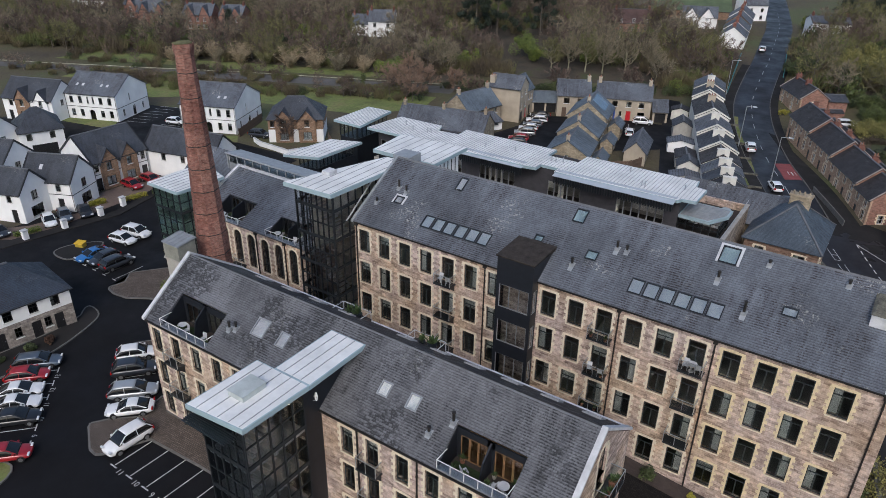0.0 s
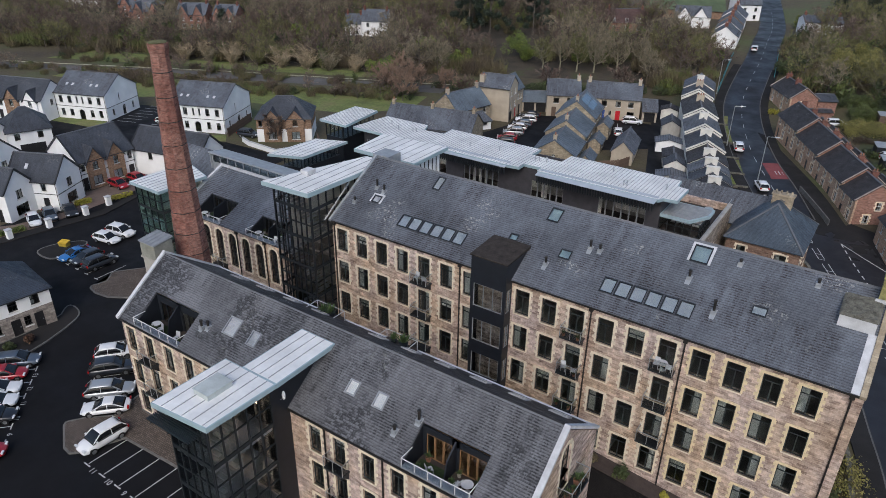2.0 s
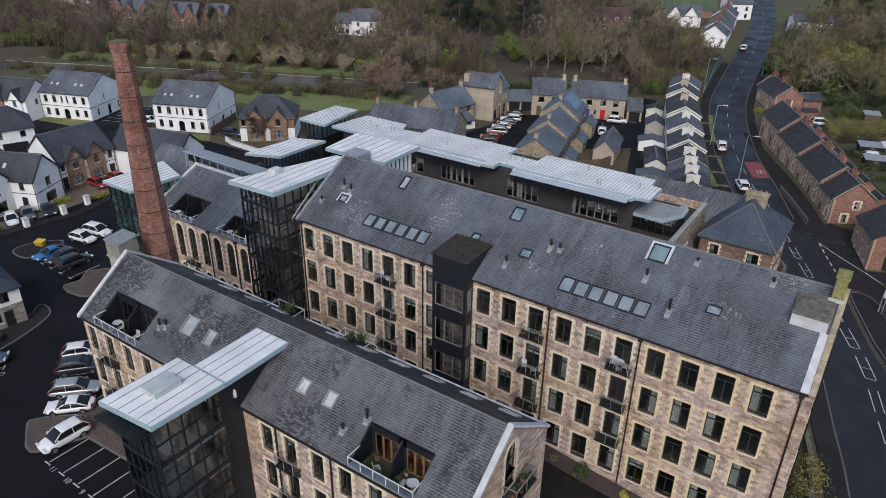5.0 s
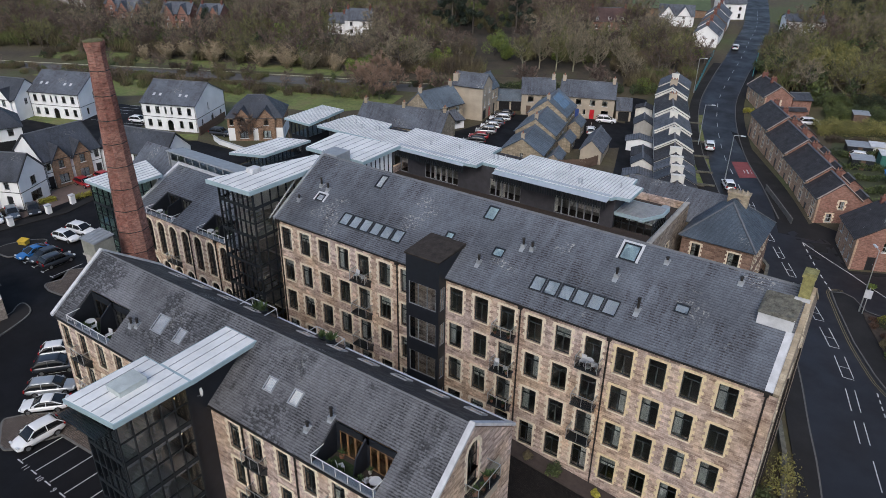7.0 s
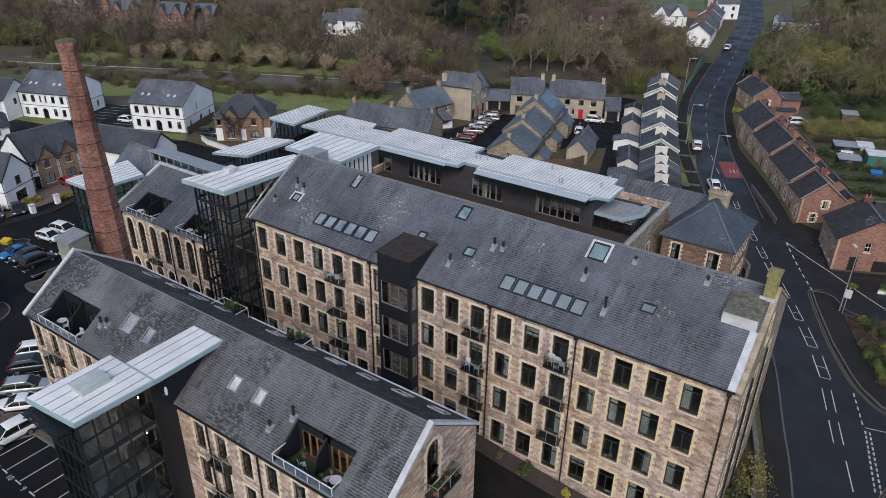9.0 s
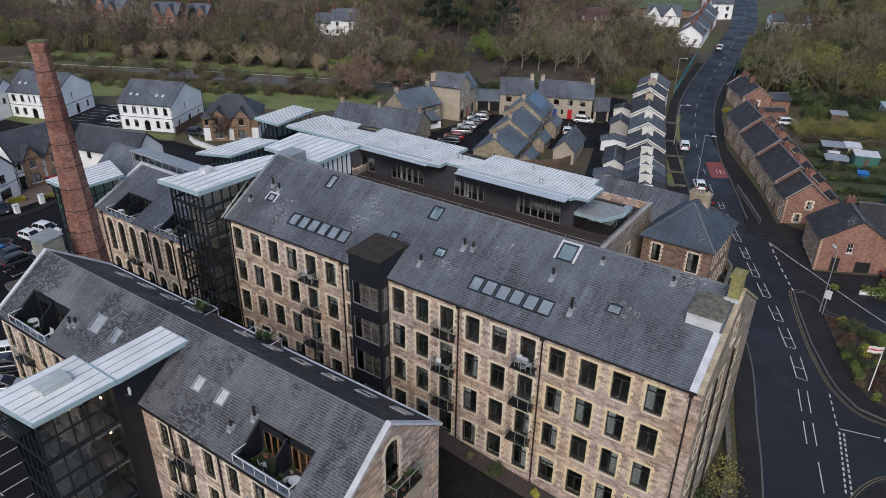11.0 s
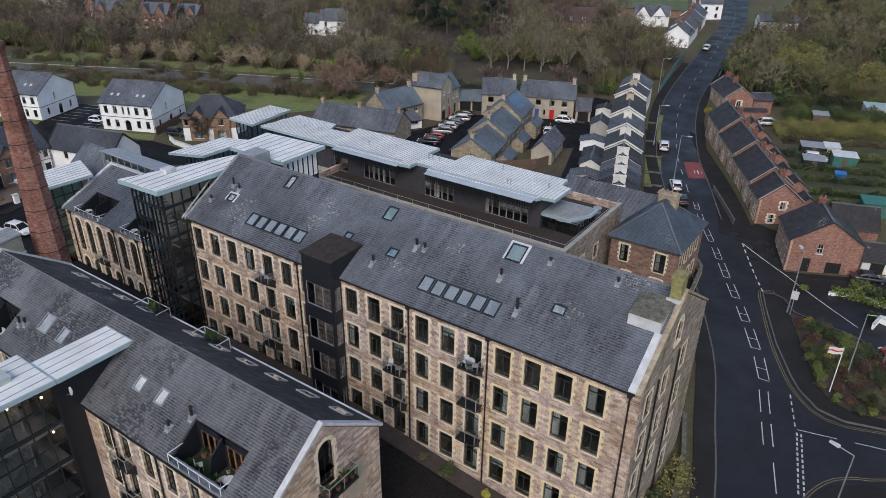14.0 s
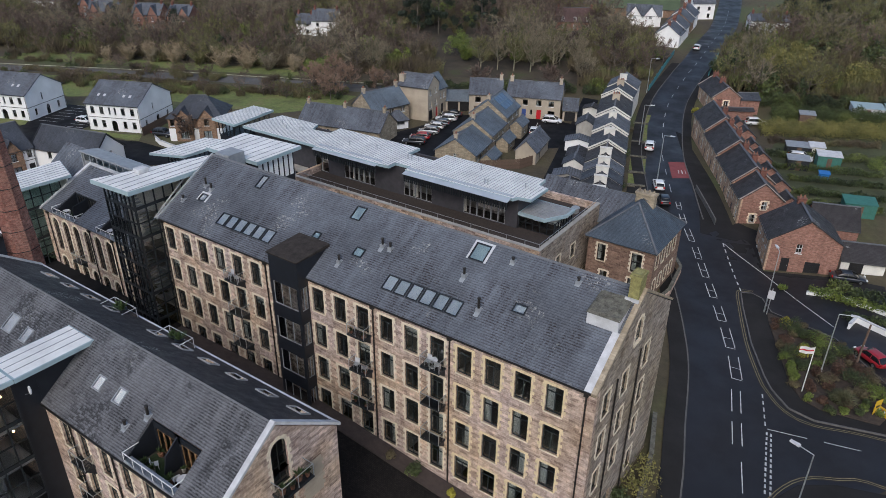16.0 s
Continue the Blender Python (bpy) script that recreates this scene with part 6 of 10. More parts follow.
g = Geo()
octagon(stack_r(-0.5), -0.5, stack_r(31.4), 31.4, g)
part("shaft", g, CHIMNEY_BRICK, stack).location = (0, 0, 0)
g = Geo()
octagon(0.87, 31.4, 0.98, 31.9, g)
octagon(0.98, 31.9, 0.95, 32.4, g)
part("crown", g, CHIMNEY_BRICK, stack)
g = Geo()
g.dome((SX, SY, 32.36), 0.9, 0.9, 0.2, 4, 16, 0.15, 3)
part("moss_cap", g, plain("chimney_moss", (0.12, 0.115, 0.05), 0.95, vary=0.6, scale=3, bump=0.6), stack, "moss on the crown")
for k in range(13):
    z = 1.5 + k * 2.35
    g = Geo()
    octagon(stack_r(z) + 0.025, z, stack_r(z) + 0.022, z + 0.08, g)
    part("iron_band", g, PIPE, stack)
lift = thing("stone_turret", "square stone turret with a lead cap beside the chimney", "tower")
g = Geo()
g.box(-57.6, 35.9, -0.5, -55.4, 37.9, 11.9)
g.box(-57.75, 35.75, 11.9, -55.25, 38.05, 12.08)
part("wall", g, CONCRETE, lift)
g = Geo()
g.box(-57.65, 35.85, 12.08, -55.35, 37.95, 13.75)
part("tank_room", g, plain("weathered_lead", (0.27, 0.27, 0.23), 0.6, vary=0.4, scale=1.0, fine=6), lift)
g = Geo()
g.slab([(-57.75, 35.75, 13.76), (-55.25, 35.75, 13.76), (-55.25, 38.05, 14.05), (-57.75, 38.05, 14.05)], 0.1)
cap = part("cap", g, LEAD, lift)
for k in range(5):
    g = Geo()
    g.beam((-57.65 + k * 0.575, 35.75, 13.81), (-57.65 + k * 0.575, 38.05, 14.1), 0.06, 0.05)
    part("seam", g, LEAD, cap)

# ---- houses round about ----


def house(name, label, fl, fr, depth, eave, ridge, wall_mat, roof_mat, front=(), right=(), left=(), base=None, over=0.3, hips=(0.0, 0.0), gables=(), chimneys=(),
          frame_mat=None, surround=None, door_mat=None, lower_mat=None, lower=2.6, verge=None, group="", category="house", velux=(), front_mat=None, band=0.0, verge_ends=(0, 1), cloth=0.35, bold=1.0):
    """A pitched-roof house. fl and fr: plan of the front's two corners; the ridge runs along the front.
    front, right, left: openings (kind, u, sill, w, h), u along the face seen from outside. chimneys: (u, along 0 to 1 of the depth, w, d, top, material)."""
    a, b = Vector(fl), Vector(fr)
    w = (b - a).length
    turn = math.degrees(math.atan2(b.y - a.y, b.x - a.x))
    mid = (a + b) / 2
    z0 = land(*mid) if base is None else base
    ob = thing(name, label, category, group, at=(a.x, a.y, z0), turn=turn)
    fm = frame_mat or FRAME_WHITE
    t = 0.3
    lo = -1.2
    rects = lambda lst: [(q[1] - q[3] / 2, q[1] + q[3] / 2, q[2], q[2] + q[4]) for q in lst]
    g = Geo()
    split = lower if lower_mat else lo
    hf, hr, hl = rects(front), rects(right), rects(left)
    up = lambda hs: [h for h in hs if h[2] >= split - 0.01]
    dn = lambda hs: [h for h in hs if h[2] < split - 0.01]

    def shell(g, z_a, z_b, hf, hr, hl):
        if not front_mat:
            pierced(g, face_y(0), 0, w, z_a, z_b, hf, t)
        pierced(g, face_x(w), t, depth, z_a, z_b, hr, t)
        pierced(g, lambda u, d, z: (d, depth - u, z), 0, depth - t, z_a, z_b, hl, t)
        g.box(t, depth - t, z_a, w - t, depth, z_b)
    shell(g, split, eave, up(hf) if lower_mat else hf, up(hr) if lower_mat else hr, up(hl) if lower_mat else hl)
    half = depth / 2
    s = (ridge - eave) / half
    if not hips[1]:
        g.prism("x", [(0, eave), (depth, eave), (half, ridge)], w - t, w)
    if not hips[0]:
        g.prism("x", [(0, eave), (depth, eave), (half, ridge)], 0, t)
    part("wall", g, wall_mat, ob, tidy=True)
    if front_mat:
        g = Geo()
        pierced(g, face_y(0), 0, w, lo, eave, hf, t - 0.003)
        part("front_wall", g, front_mat, ob, "brown brick street front", tidy=True)
    if lower_mat:
        g = Geo()
        shell(g, lo, split, dn(hf), dn(hr), dn(hl))
        part("lower_wall", g, lower_mat, ob, tidy=True)
    g = Geo()
    g.box(t, t, eave - 0.2, w - t, depth - t, eave - 0.08)
    part("ceiling_slab", g, ROOM, ob)
    # roof
    g = Geo()
    x0, x1, k = -over * 0.6, w + over * 0.6, 0.02
    e = eave - over * s + k
    ra, rb = (hips[0] or x0), (w - hips[1] if hips[1] else x1)
    if hips[0]:
        x0 = -over
    if hips[1]:
        x1 = w + over
    r = ridge + k
    g.slab([(x0, -over, e), (x1, -over, e), (rb, half, r), (ra, half, r)], 0.14)
    g.slab([(x1, depth + over, e), (x0, depth + over, e), (ra, half + 0.003, r), (rb, half + 0.003, r)], 0.14)
    if hips[0]:
        g.slab([(x0, depth + over, e), (x0, -over, e), (ra, half, r)], 0.14)
    if hips[1]:
        g.slab([(x1, -over, e), (x1, depth + over, e), (rb, half, r)], 0.14)
    roof = part("roof", g, roof_mat, ob)
    g = Geo()
    g.beam((ra, half, r + 0.02), (rb, half, r + 0.02), 0.3, 0.12)
    part("ridge_tiles", g, RIDGE, roof)
    if verge:
        for x in [(x0 + 0.06 * bold, x1 - 0.06 * bold)[k] for k in verge_ends]:
            for ya in (-over, depth + over):
                g = Geo()
                g.beam((x, ya, e + 0.06 * bold), (x, half, r + 0.06 * bold), 0.2 * bold, 0.12 * bold)
                part("verge", g, verge, roof)
    g = Geo()
    g.tube((x0, -over - 0.05, e - 0.08), (x1, -over - 0.05, e - 0.08), 0.07, 0.07, 6)
    part("gutter", g, FRAME_BLACK, roof)
    if band:
        g = Geo()
        g.box(-0.03, -0.03, band, w + 0.03, 0.0, band + 0.1)
        g.box(w, 0.0, band, w + 0.03, depth, band + 0.1)
        part("string_course", g, FRAME_BLACK, ob, "thin black moulding")
        for px, py in ((0.12, -0.05), (w - 0.12, -0.05), (w + 0.05, depth - 0.15)):
            g = Geo()
            g.tube((px, py, 0), (px, py, eave - 0.1), 0.045, 0.045, 6)
            part("downpipe", g, FRAME_BLACK, ob)
    # openings
    for lst, put, tn in ((front, lambda q: (q[1], 0, q[2]), 0), (right, lambda q: (w, q[1], q[2]), 90), (left, lambda q: (0, depth - q[1], q[2]), -90)):
        for q in lst:
            if q[0] in ("door", "garage"):
                g = Geo()
                g.box(-q[3] / 2, 0.1, 0, q[3] / 2, 0.16, q[4])
                if q[0] == "door":
                    for px in (-0.24, 0.24):
                        for pz in (0.25, 1.15):
                            g.box(px * q[3] - q[3] * 0.16, 0.085, pz, px * q[3] + q[3] * 0.16, 0.1, pz + 0.7)
                else:
                    n = 6
                    for j in range(n):
                        g.box(-q[3] / 2 + 0.05, 0.085, q[4] * j / n + 0.03, q[3] / 2 - 0.05, 0.1, q[4] * (j + 1) / n - 0.03)
                d = part("door" if q[0] == "door" else "garage_door", g, (q[5] if len(q) > 5 else door_mat) or FRAME_BLACK, ob, at=put(q), turn=tn)
                if q[0] == "door":
                    g = Geo()
                    g.box(q[3] * 0.32, 0.04, 0.98, q[3] * 0.38, 0.1, 1.08)
                    part("door_handle", g, STEEL, d)
            else:
                add_window(ob, *put(q), q[3], q[4], tn, q[0], fm, None, surround, QUOIN if surround else FRAME_WHITE, cloth)
    for i, (u, gw, ga, gmat, gwins) in enumerate(gables):
        # a gabled bay a little proud of the front
        g = Geo()
        hs = [(u + q[1] - q[3] / 2, u + q[1] + q[3] / 2, q[2], q[2] + q[4]) for q in gwins]
        pierced(g, face_y(-0.35), u - gw / 2, u + gw / 2, lo, eave - 0.3, hs, 0.3)
        g.prism("y", [(u - gw / 2, eave - 0.3), (u + gw / 2, eave - 0.3), (u, ga)], -0.35, -0.05)
        by = part("gable_bay", g, gmat, ob, tidy=True)
        g = Geo()
        yb = (ga - eave) / s + 0.2
        for sg in (-1, 1):
            xx = u + sg * (gw / 2 + 0.3)
            ze = eave - 0.3 - 0.3 * (ga - eave + 0.3) / (gw / 2)
            g.slab([(xx, -0.6, ze + 0.05), (u, -0.6, ga + 0.05), (u, yb, ga + 0.05), (xx, max(0.2, (ze - eave) / s), ze + 0.05)], 0.12)
        part("gable_roof", g, roof_mat, by)
        for q in gwins:
            add_window(ob, u + q[1], -0.35, q[2], q[3], q[4], 0, q[0], fm, None, surround, QUOIN if surround else FRAME_WHITE, 0.35)
    for c in chimneys:
        u, v, cw, cd, top, cm = c
        g = Geo()
        y = depth * v
        zr = eave + s * (half - abs(y - half)) - 0.6
        g.box(u - cw / 2, y - cd / 2, zr, u + cw / 2, y + cd / 2, top)
        g.box(u - cw / 2 - 0.07, y - cd / 2 - 0.07, top, u + cw / 2 + 0.07, y + cd / 2 + 0.07, top + 0.14)
        ch = part("chimney", g, cm, ob)
        n = 0 if cm is RENDER_OLD else max(2, int(max(cw, cd) / 0.42))
        for j in range(n):
            g = Geo()
            px = u + (cw * ((j + 0.5) / n - 0.5) if cw >= cd else 0)
            py = y + (cd * ((j + 0.5) / n - 0.5) if cd > cw else 0)
            g.tube((px, py, top + 0.14), (px, py, top + 0.55), 0.13, 0.1, 8)
            part("chimney_pot", g, TERRACOTTA, ch)
    for (u, v) in velux:
        p = Geo()
        put = lambda uu, d, ss_: (uu, ss_ + d * s / math.hypot(1, s), eave + ss_ * s - d / math.hypot(1, s))
        q = [put(uu, -d, ss_) for d in (0.03, 0.1) for uu, ss_ in ((u, v), (u + 0.5, v), (u + 0.5, v + 0.6), (u, v + 0.6))]
        p.add(q, [(3, 2, 1, 0), (4, 5, 6, 7), (0, 1, 5, 4), (1, 2, 6, 5), (2, 3, 7, 6), (3, 0, 4, 7)])
        part("roof_window", p, COPING, ob)
    return ob


def sashes(us, sill, w=0.9, h=1.35, style="sash"):
    return [(style, u, sill, w, h) for u in us]


# white villas by the river
for fl, fr, dp in (((-122.3, 85.4), (-111.2, 90.1), 12.2), ((-148.7, 76.4), (-137.4, 80.9), 11.2)):
    house("villa", "white rendered villa with slate roof and black windows", fl, fr, dp, 5.7, 8.85, RENDER, SLATE,
          sashes([1.5, 3.6, 8.5, 10.6], 3.5, 0.9, 1.45) + sashes([5.4, 6.7], 3.5, 0.45, 1.45, "plain") + sashes([1.5, 3.6, 8.5, 10.6], 0.7, 0.9, 1.5) + [("arch", 6.05, 0.05, 1.3, 2.2)],
          [("plain", dp * 0.42, 3.6, 0.4, 1.5), ("arch", dp * 0.52, 0.1, 1.1, 2.2), ("sash", 2.2, 0.8, 0.7, 1.4), ("sash", dp - 2.2, 0.8, 0.7, 1.4)],
          frame_mat=FRAME_BLACK, group="white villas", velux=((1.8, 1.9), (3.2, 1.9), (7.6, 1.9), (9.0, 1.9)), band=2.75)

two = [("sash", 0, 3.2, 0.9, 1.3), ("pair", 0, 0.6, 1.6, 1.5)]
house("detached_house", "brown brick house with twin gables and white lower walls", (-102.4, 90.6), (-94.0, 97.2), 8.5, 4.9, 8.1, BRICK_BROWN, SLATE_NEW,
      [("sash", 0.8, 3.1, 0.7, 1.2)], [("sash", 3.0, 3.2, 0.9, 1.2), ("sash", 3.0, 0.7, 0.9, 1.3)], hips=(3.6, 3.6),
      gables=((3.1, 3.4, 6.6, BRICK_BROWN, two), (7.6, 3.4, 6.6, BRICK_BROWN, two)), frame_mat=FRAME_BLACK, lower_mat=RENDER)
house("detached_house", "white house with twin brown brick gables and slate roof", (-106.4, 56.4), (-106.1, 66.2), 9.5, 5.0, 8.5, RENDER, SLATE_NEW,
      [("sash", 9.0, 3.2, 0.8, 1.3), ("sash", 0.7, 3.2, 0.7, 1.2), ("door", 9.0, 0, 1.0, 2.1), ("door", 0.7, 0, 0.95, 2.1)], [("sash", 2.5, 3.3, 0.9, 1.2)], (),
      gables=((2.7, 3.0, 7.0, BRICK_BROWN, two), (6.3, 3.0, 7.0, BRICK_BROWN, two)), frame_mat=FRAME_BLACK, verge=FRAME_BLACK, band=2.7)
house("detached_house", "white rendered house with a gable to the lane", (-108.9, 46.4), (-101.6, 49.9), 6.2, 5.0, 8.1, RENDER, SLATE_NEW,
      [("sash", 5.9, 3.2, 0.85, 1.3), ("door", 5.9, 0, 1.0, 2.1)], [("pair", 3.2, 3.1, 1.2, 1.4), ("triple", 3.2, 0.5, 2.4, 1.6)], frame_mat=FRAME_BLACK, verge=FRAME_BLACK, velux=((2.5, 1.2),), band=2.7)
house("detached_house", "white rendered house with a gable to the lane", (-111.0, 40.4), (-103.4, 43.2), 5.4, 4.9, 7.7, RENDER, SLATE_NEW,
      [("sash", 6.0, 3.2, 0.85, 1.3), ("door", 6.4, 0, 1.0, 2.1)], [("pair", 2.7, 3.0, 1.2, 1.4), ("triple", 2.7, 0.5, 2.4, 1.6)], frame_mat=FRAME_BLACK, verge=FRAME_BLACK)
house("detached_house", "white rendered house with hipped roof and garage", (-131.3, 57.6), (-128.6, 64.4), 9.0, 4.9, 8.0, RENDER, SLATE_NEW,
      [("sash", 1.6, 3.1, 0.9, 1.2), ("sash", 5.4, 3.1, 0.9, 1.2), ("garage", 3.8, 0, 4.2, 2.2)], hips=(3.0, 3.0), frame_mat=FRAME_BLACK)
house("detached_house", "white house with a brown gabled bay", (-158.5, 68.3), (-147.2, 72.6), 8.0, 4.9, 8.2, RENDER, SLATE_NEW,
      [("sash", 2.0, 3.1, 0.9, 1.2), ("sash", 10.5, 3.1, 0.9, 1.2), ("garage", 10.0, 0, 2.6, 2.1), ("door", 1.5, 0, 1, 2.1)], [("sash", 3, 3.1, 0.9, 1.2)],
      gables=((5.0, 3.4, 7.0, BRICK_BROWN, two), (9.6, 3.2, 6.8, RENDER, two[:1])), frame_mat=FRAME_BLACK)
house("detached_house", "white rendered house with slate roof", (-124.5, 44.6), (-117.0, 47.6), 7.0, 4.9, 8.0, RENDER, SLATE_NEW,
      [("sash", 2.0, 3.1, 0.9, 1.2), ("sash", 6.0, 3.1, 0.9, 1.2)], [("pair", 3.2, 3.0, 1.2, 1.4), ("garage", 3.4, 0, 3.6, 2.1)], frame_mat=FRAME_BLACK, verge=FRAME_BLACK)
house("detached_house", "white rendered house with slate roof", (-140.5, 50.0), (-132.0, 52.6), 7.0, 4.9, 8.0, RENDER, SLATE_NEW,
      [("sash", 2.0, 3.1, 0.9, 1.2), ("sash", 6.0, 3.1, 0.9, 1.2)], [("pair", 3.2, 3.0, 1.2, 1.4)], frame_mat=FRAME_BLACK)
house("detached_house", "white house with a dark window in its gable", (-107.0, 66.3), (-93.2, 69.8), 6.6, 4.8, 7.8, RENDER, SLATE_NEW,
      [("sash", 4.0, 3.0, 0.9, 1.2), ("sash", 8.0, 3.0, 0.9, 1.2)], [("pair", 3.3, 3.2, 1.2, 1.5)], frame_mat=FRAME_BLACK, verge=FRAME_BLACK)
house("cottage_row", "cottage row, white upper floor over stone, slate hipped roof", (-76.3, 8.0), (-72.7, 32.7), 8.2, 4.9, 8.0, RENDER, SLATE_NIGHT,
      sashes([1.5, 4.3, 7.1, 9.9, 12.7, 15.5, 18.4, 21.0, 23.3], 3.15, 0.95, 1.35) + [("door", u, 0, 1.0, 2.1) for u in (3.0, 10.0, 17.2, 20.9, 23.3)] + sashes([6.0, 13.0, 19.0, 22.1], 0.9, 0.75, 1.2),
      [("sash", 3.5, 3.2, 0.9, 1.3)], hips=(0, 4.2), frame_mat=FRAME_BLACK, lower_mat=stone("grey_rubble", (0.20, 0.17, 0.15), (0.40, 0.35, 0.31), (0.27, 0.24, 0.22), 0.4, 0.2, 0.12, 0.4, 0.02, 0.8), lower=2.75, chimneys=((8.0, 0.5, 0.8, 1.1, 9.0, RENDER),))

# court of buff houses behind the mill
red_door = plain("red_door_paint", (0.55, 0.02, 0.03), 0.4, vary=0.1)
blue_door = plain("blue_door_paint", (0.05, 0.09, 0.28), 0.4, vary=0.1)
house("stone_house", "buff rendered house pair with red and blue doors", (-57.2, 145.2), (-46.0, 149.4), 7.6, 4.9, 7.4, RENDER_BUFF, SLATE,
      sashes([1.5, 4.2, 7.2, 9.9], 3.0, 1.1, 1.15, "pair") + [("door", 4.0, 0, 0.95, 2.1, blue_door), ("door", 7.3, 0, 1.0, 2.1, red_door), ("pair", 1.6, 0.6, 1.6, 1.5), ("pair", 10.0, 0.6, 1.5, 1.4)] + sashes([5.6], 0.9, 0.5, 1.1),
      [("sash", 4, 3, 0.8, 1.1)], frame_mat=FRAME_BLACK, chimneys=((0.5, 0.5, 0.7, 0.9, 8.2, RENDER_BUFF), (11.4, 0.5, 0.7, 0.9, 8.2, RENDER_BUFF)))
house("stone_house", "buff rendered house with brown windows", (-64.6, 141.4), (-58.2, 144.9), 8.0, 4.9, 7.4, RENDER_BUFF, SLATE,
      sashes([2.0, 5.0], 3.0, 1.2, 1.15, "pair") + [("door", 1.6, 0, 1.0, 2.1, FENCE), ("pair", 5.2, 0.7, 1.5, 1.4)], [("sash", 4, 3, 0.8, 1.1)], frame_mat=FRAME_BLACK, chimneys=((6.9, 0.5, 0.7, 0.9, 8.2, RENDER_BUFF),))
house("garage_block", "double garage with black doors and slate roof", (-70.6, 141.0), (-65.6, 143.9), 4.0, 2.6, 4.4, RENDER_BUFF, SLATE_PALE,
      [("garage", 1.6, 0, 2.4, 2.1), ("garage", 4.3, 0, 2.2, 2.1)], category="garage")
house("garage_block", "single garage with slate roof beside the lane", (-45.5, 149.7), (-42.6, 151.0), 6.0, 2.6, 4.4, RENDER_BUFF, SLATE, [("garage", 1.6, 0, 2.3, 2.1)], category="garage")
house("stone_house", "tall three-storey buff house with slate roof", (-76.0, 130.5), (-69.0, 131.8), 5.9, 7.4, 9.5, RENDER_BUFF, SLATE,
      [], [("pair", 1.5, 5.4, 0.9, 1.3), ("pair", 4.2, 5.4, 1.1, 1.3), ("pair", 1.5, 2.7, 0.9, 1.3), ("pair", 4.2, 2.7, 1.1, 1.3), ("garage", 1.6, 0, 2.0, 2.1), ("door", 4.6, 0, 1.1, 2.1, red_door)],
      frame_mat=FRAME_WHITE, chimneys=((0.5, 0.2, 1.1, 1.1, 9.3, RENDER_BUFF),))
house("stone_house", "buff house wing with blue slate roof", (-70.4, 137.8), (-70.6, 141.2), 4.6, 5.9, 8.6, RENDER_BUFF, SLATE_PALE, [("pair", 1.0, 3.4, 0.8, 1.2), ("pair", 2.4, 3.4, 0.8, 1.2), ("door", 1.6, 0, 1.0, 2.1)], frame_mat=FRAME_WHITE)
house("stone_house", "buff stone house with blue slate roof", (-74.3, 119.8), (-72.2, 129.2), 7.2, 4.3, 7.3, BUFF, SLATE_PALE,
      [("pair", 1.5, 2.6, 1.0, 1.1), ("pair", 5.0, 2.6, 1.0, 1.1), ("pair", 8.0, 2.6, 1.0, 1.1), ("pair", 1.5, 0.6, 1.0, 1.2), ("door", 5.0, 0, 1, 2.1)], (), [("sash", 3.6, 2.8, 0.5, 0.8)],
      frame_mat=FRAME_WHITE, chimneys=((0.4, 0.5, 0.6, 0.6, 8.1, RENDER_BUFF), (9.0, 0.5, 0.6, 0.6, 8.1, RENDER_BUFF)))
house("garden_room", "small hipped slate porch with white windows", (-71.6, 122.3), (-69.6, 125.6), 3.0, 2.1, 3.6, RENDER, SLATE, [("triple", 1.8, 0.9, 2.6, 1.0)], [("pair", 1.5, 0.9, 1.6, 1.0)], hips=(1.3, 1.3), category="porch")
house("stone_house", "low stone range with a long slate roof", (-84.6, 108.4), (-66.6, 112.6), 7.8, 3.1, 6.0, BUFF, SLATE,
      sashes([3, 7, 11, 15], 0.9, 1.0, 1.3), (), (), chimneys=((0.5, 0.5, 0.6, 0.7, 6.7, BUFF), (9.0, 0.5, 0.6, 0.7, 6.7, BUFF), (17.8, 0.5, 0.6, 0.7, 6.7, BUFF)))
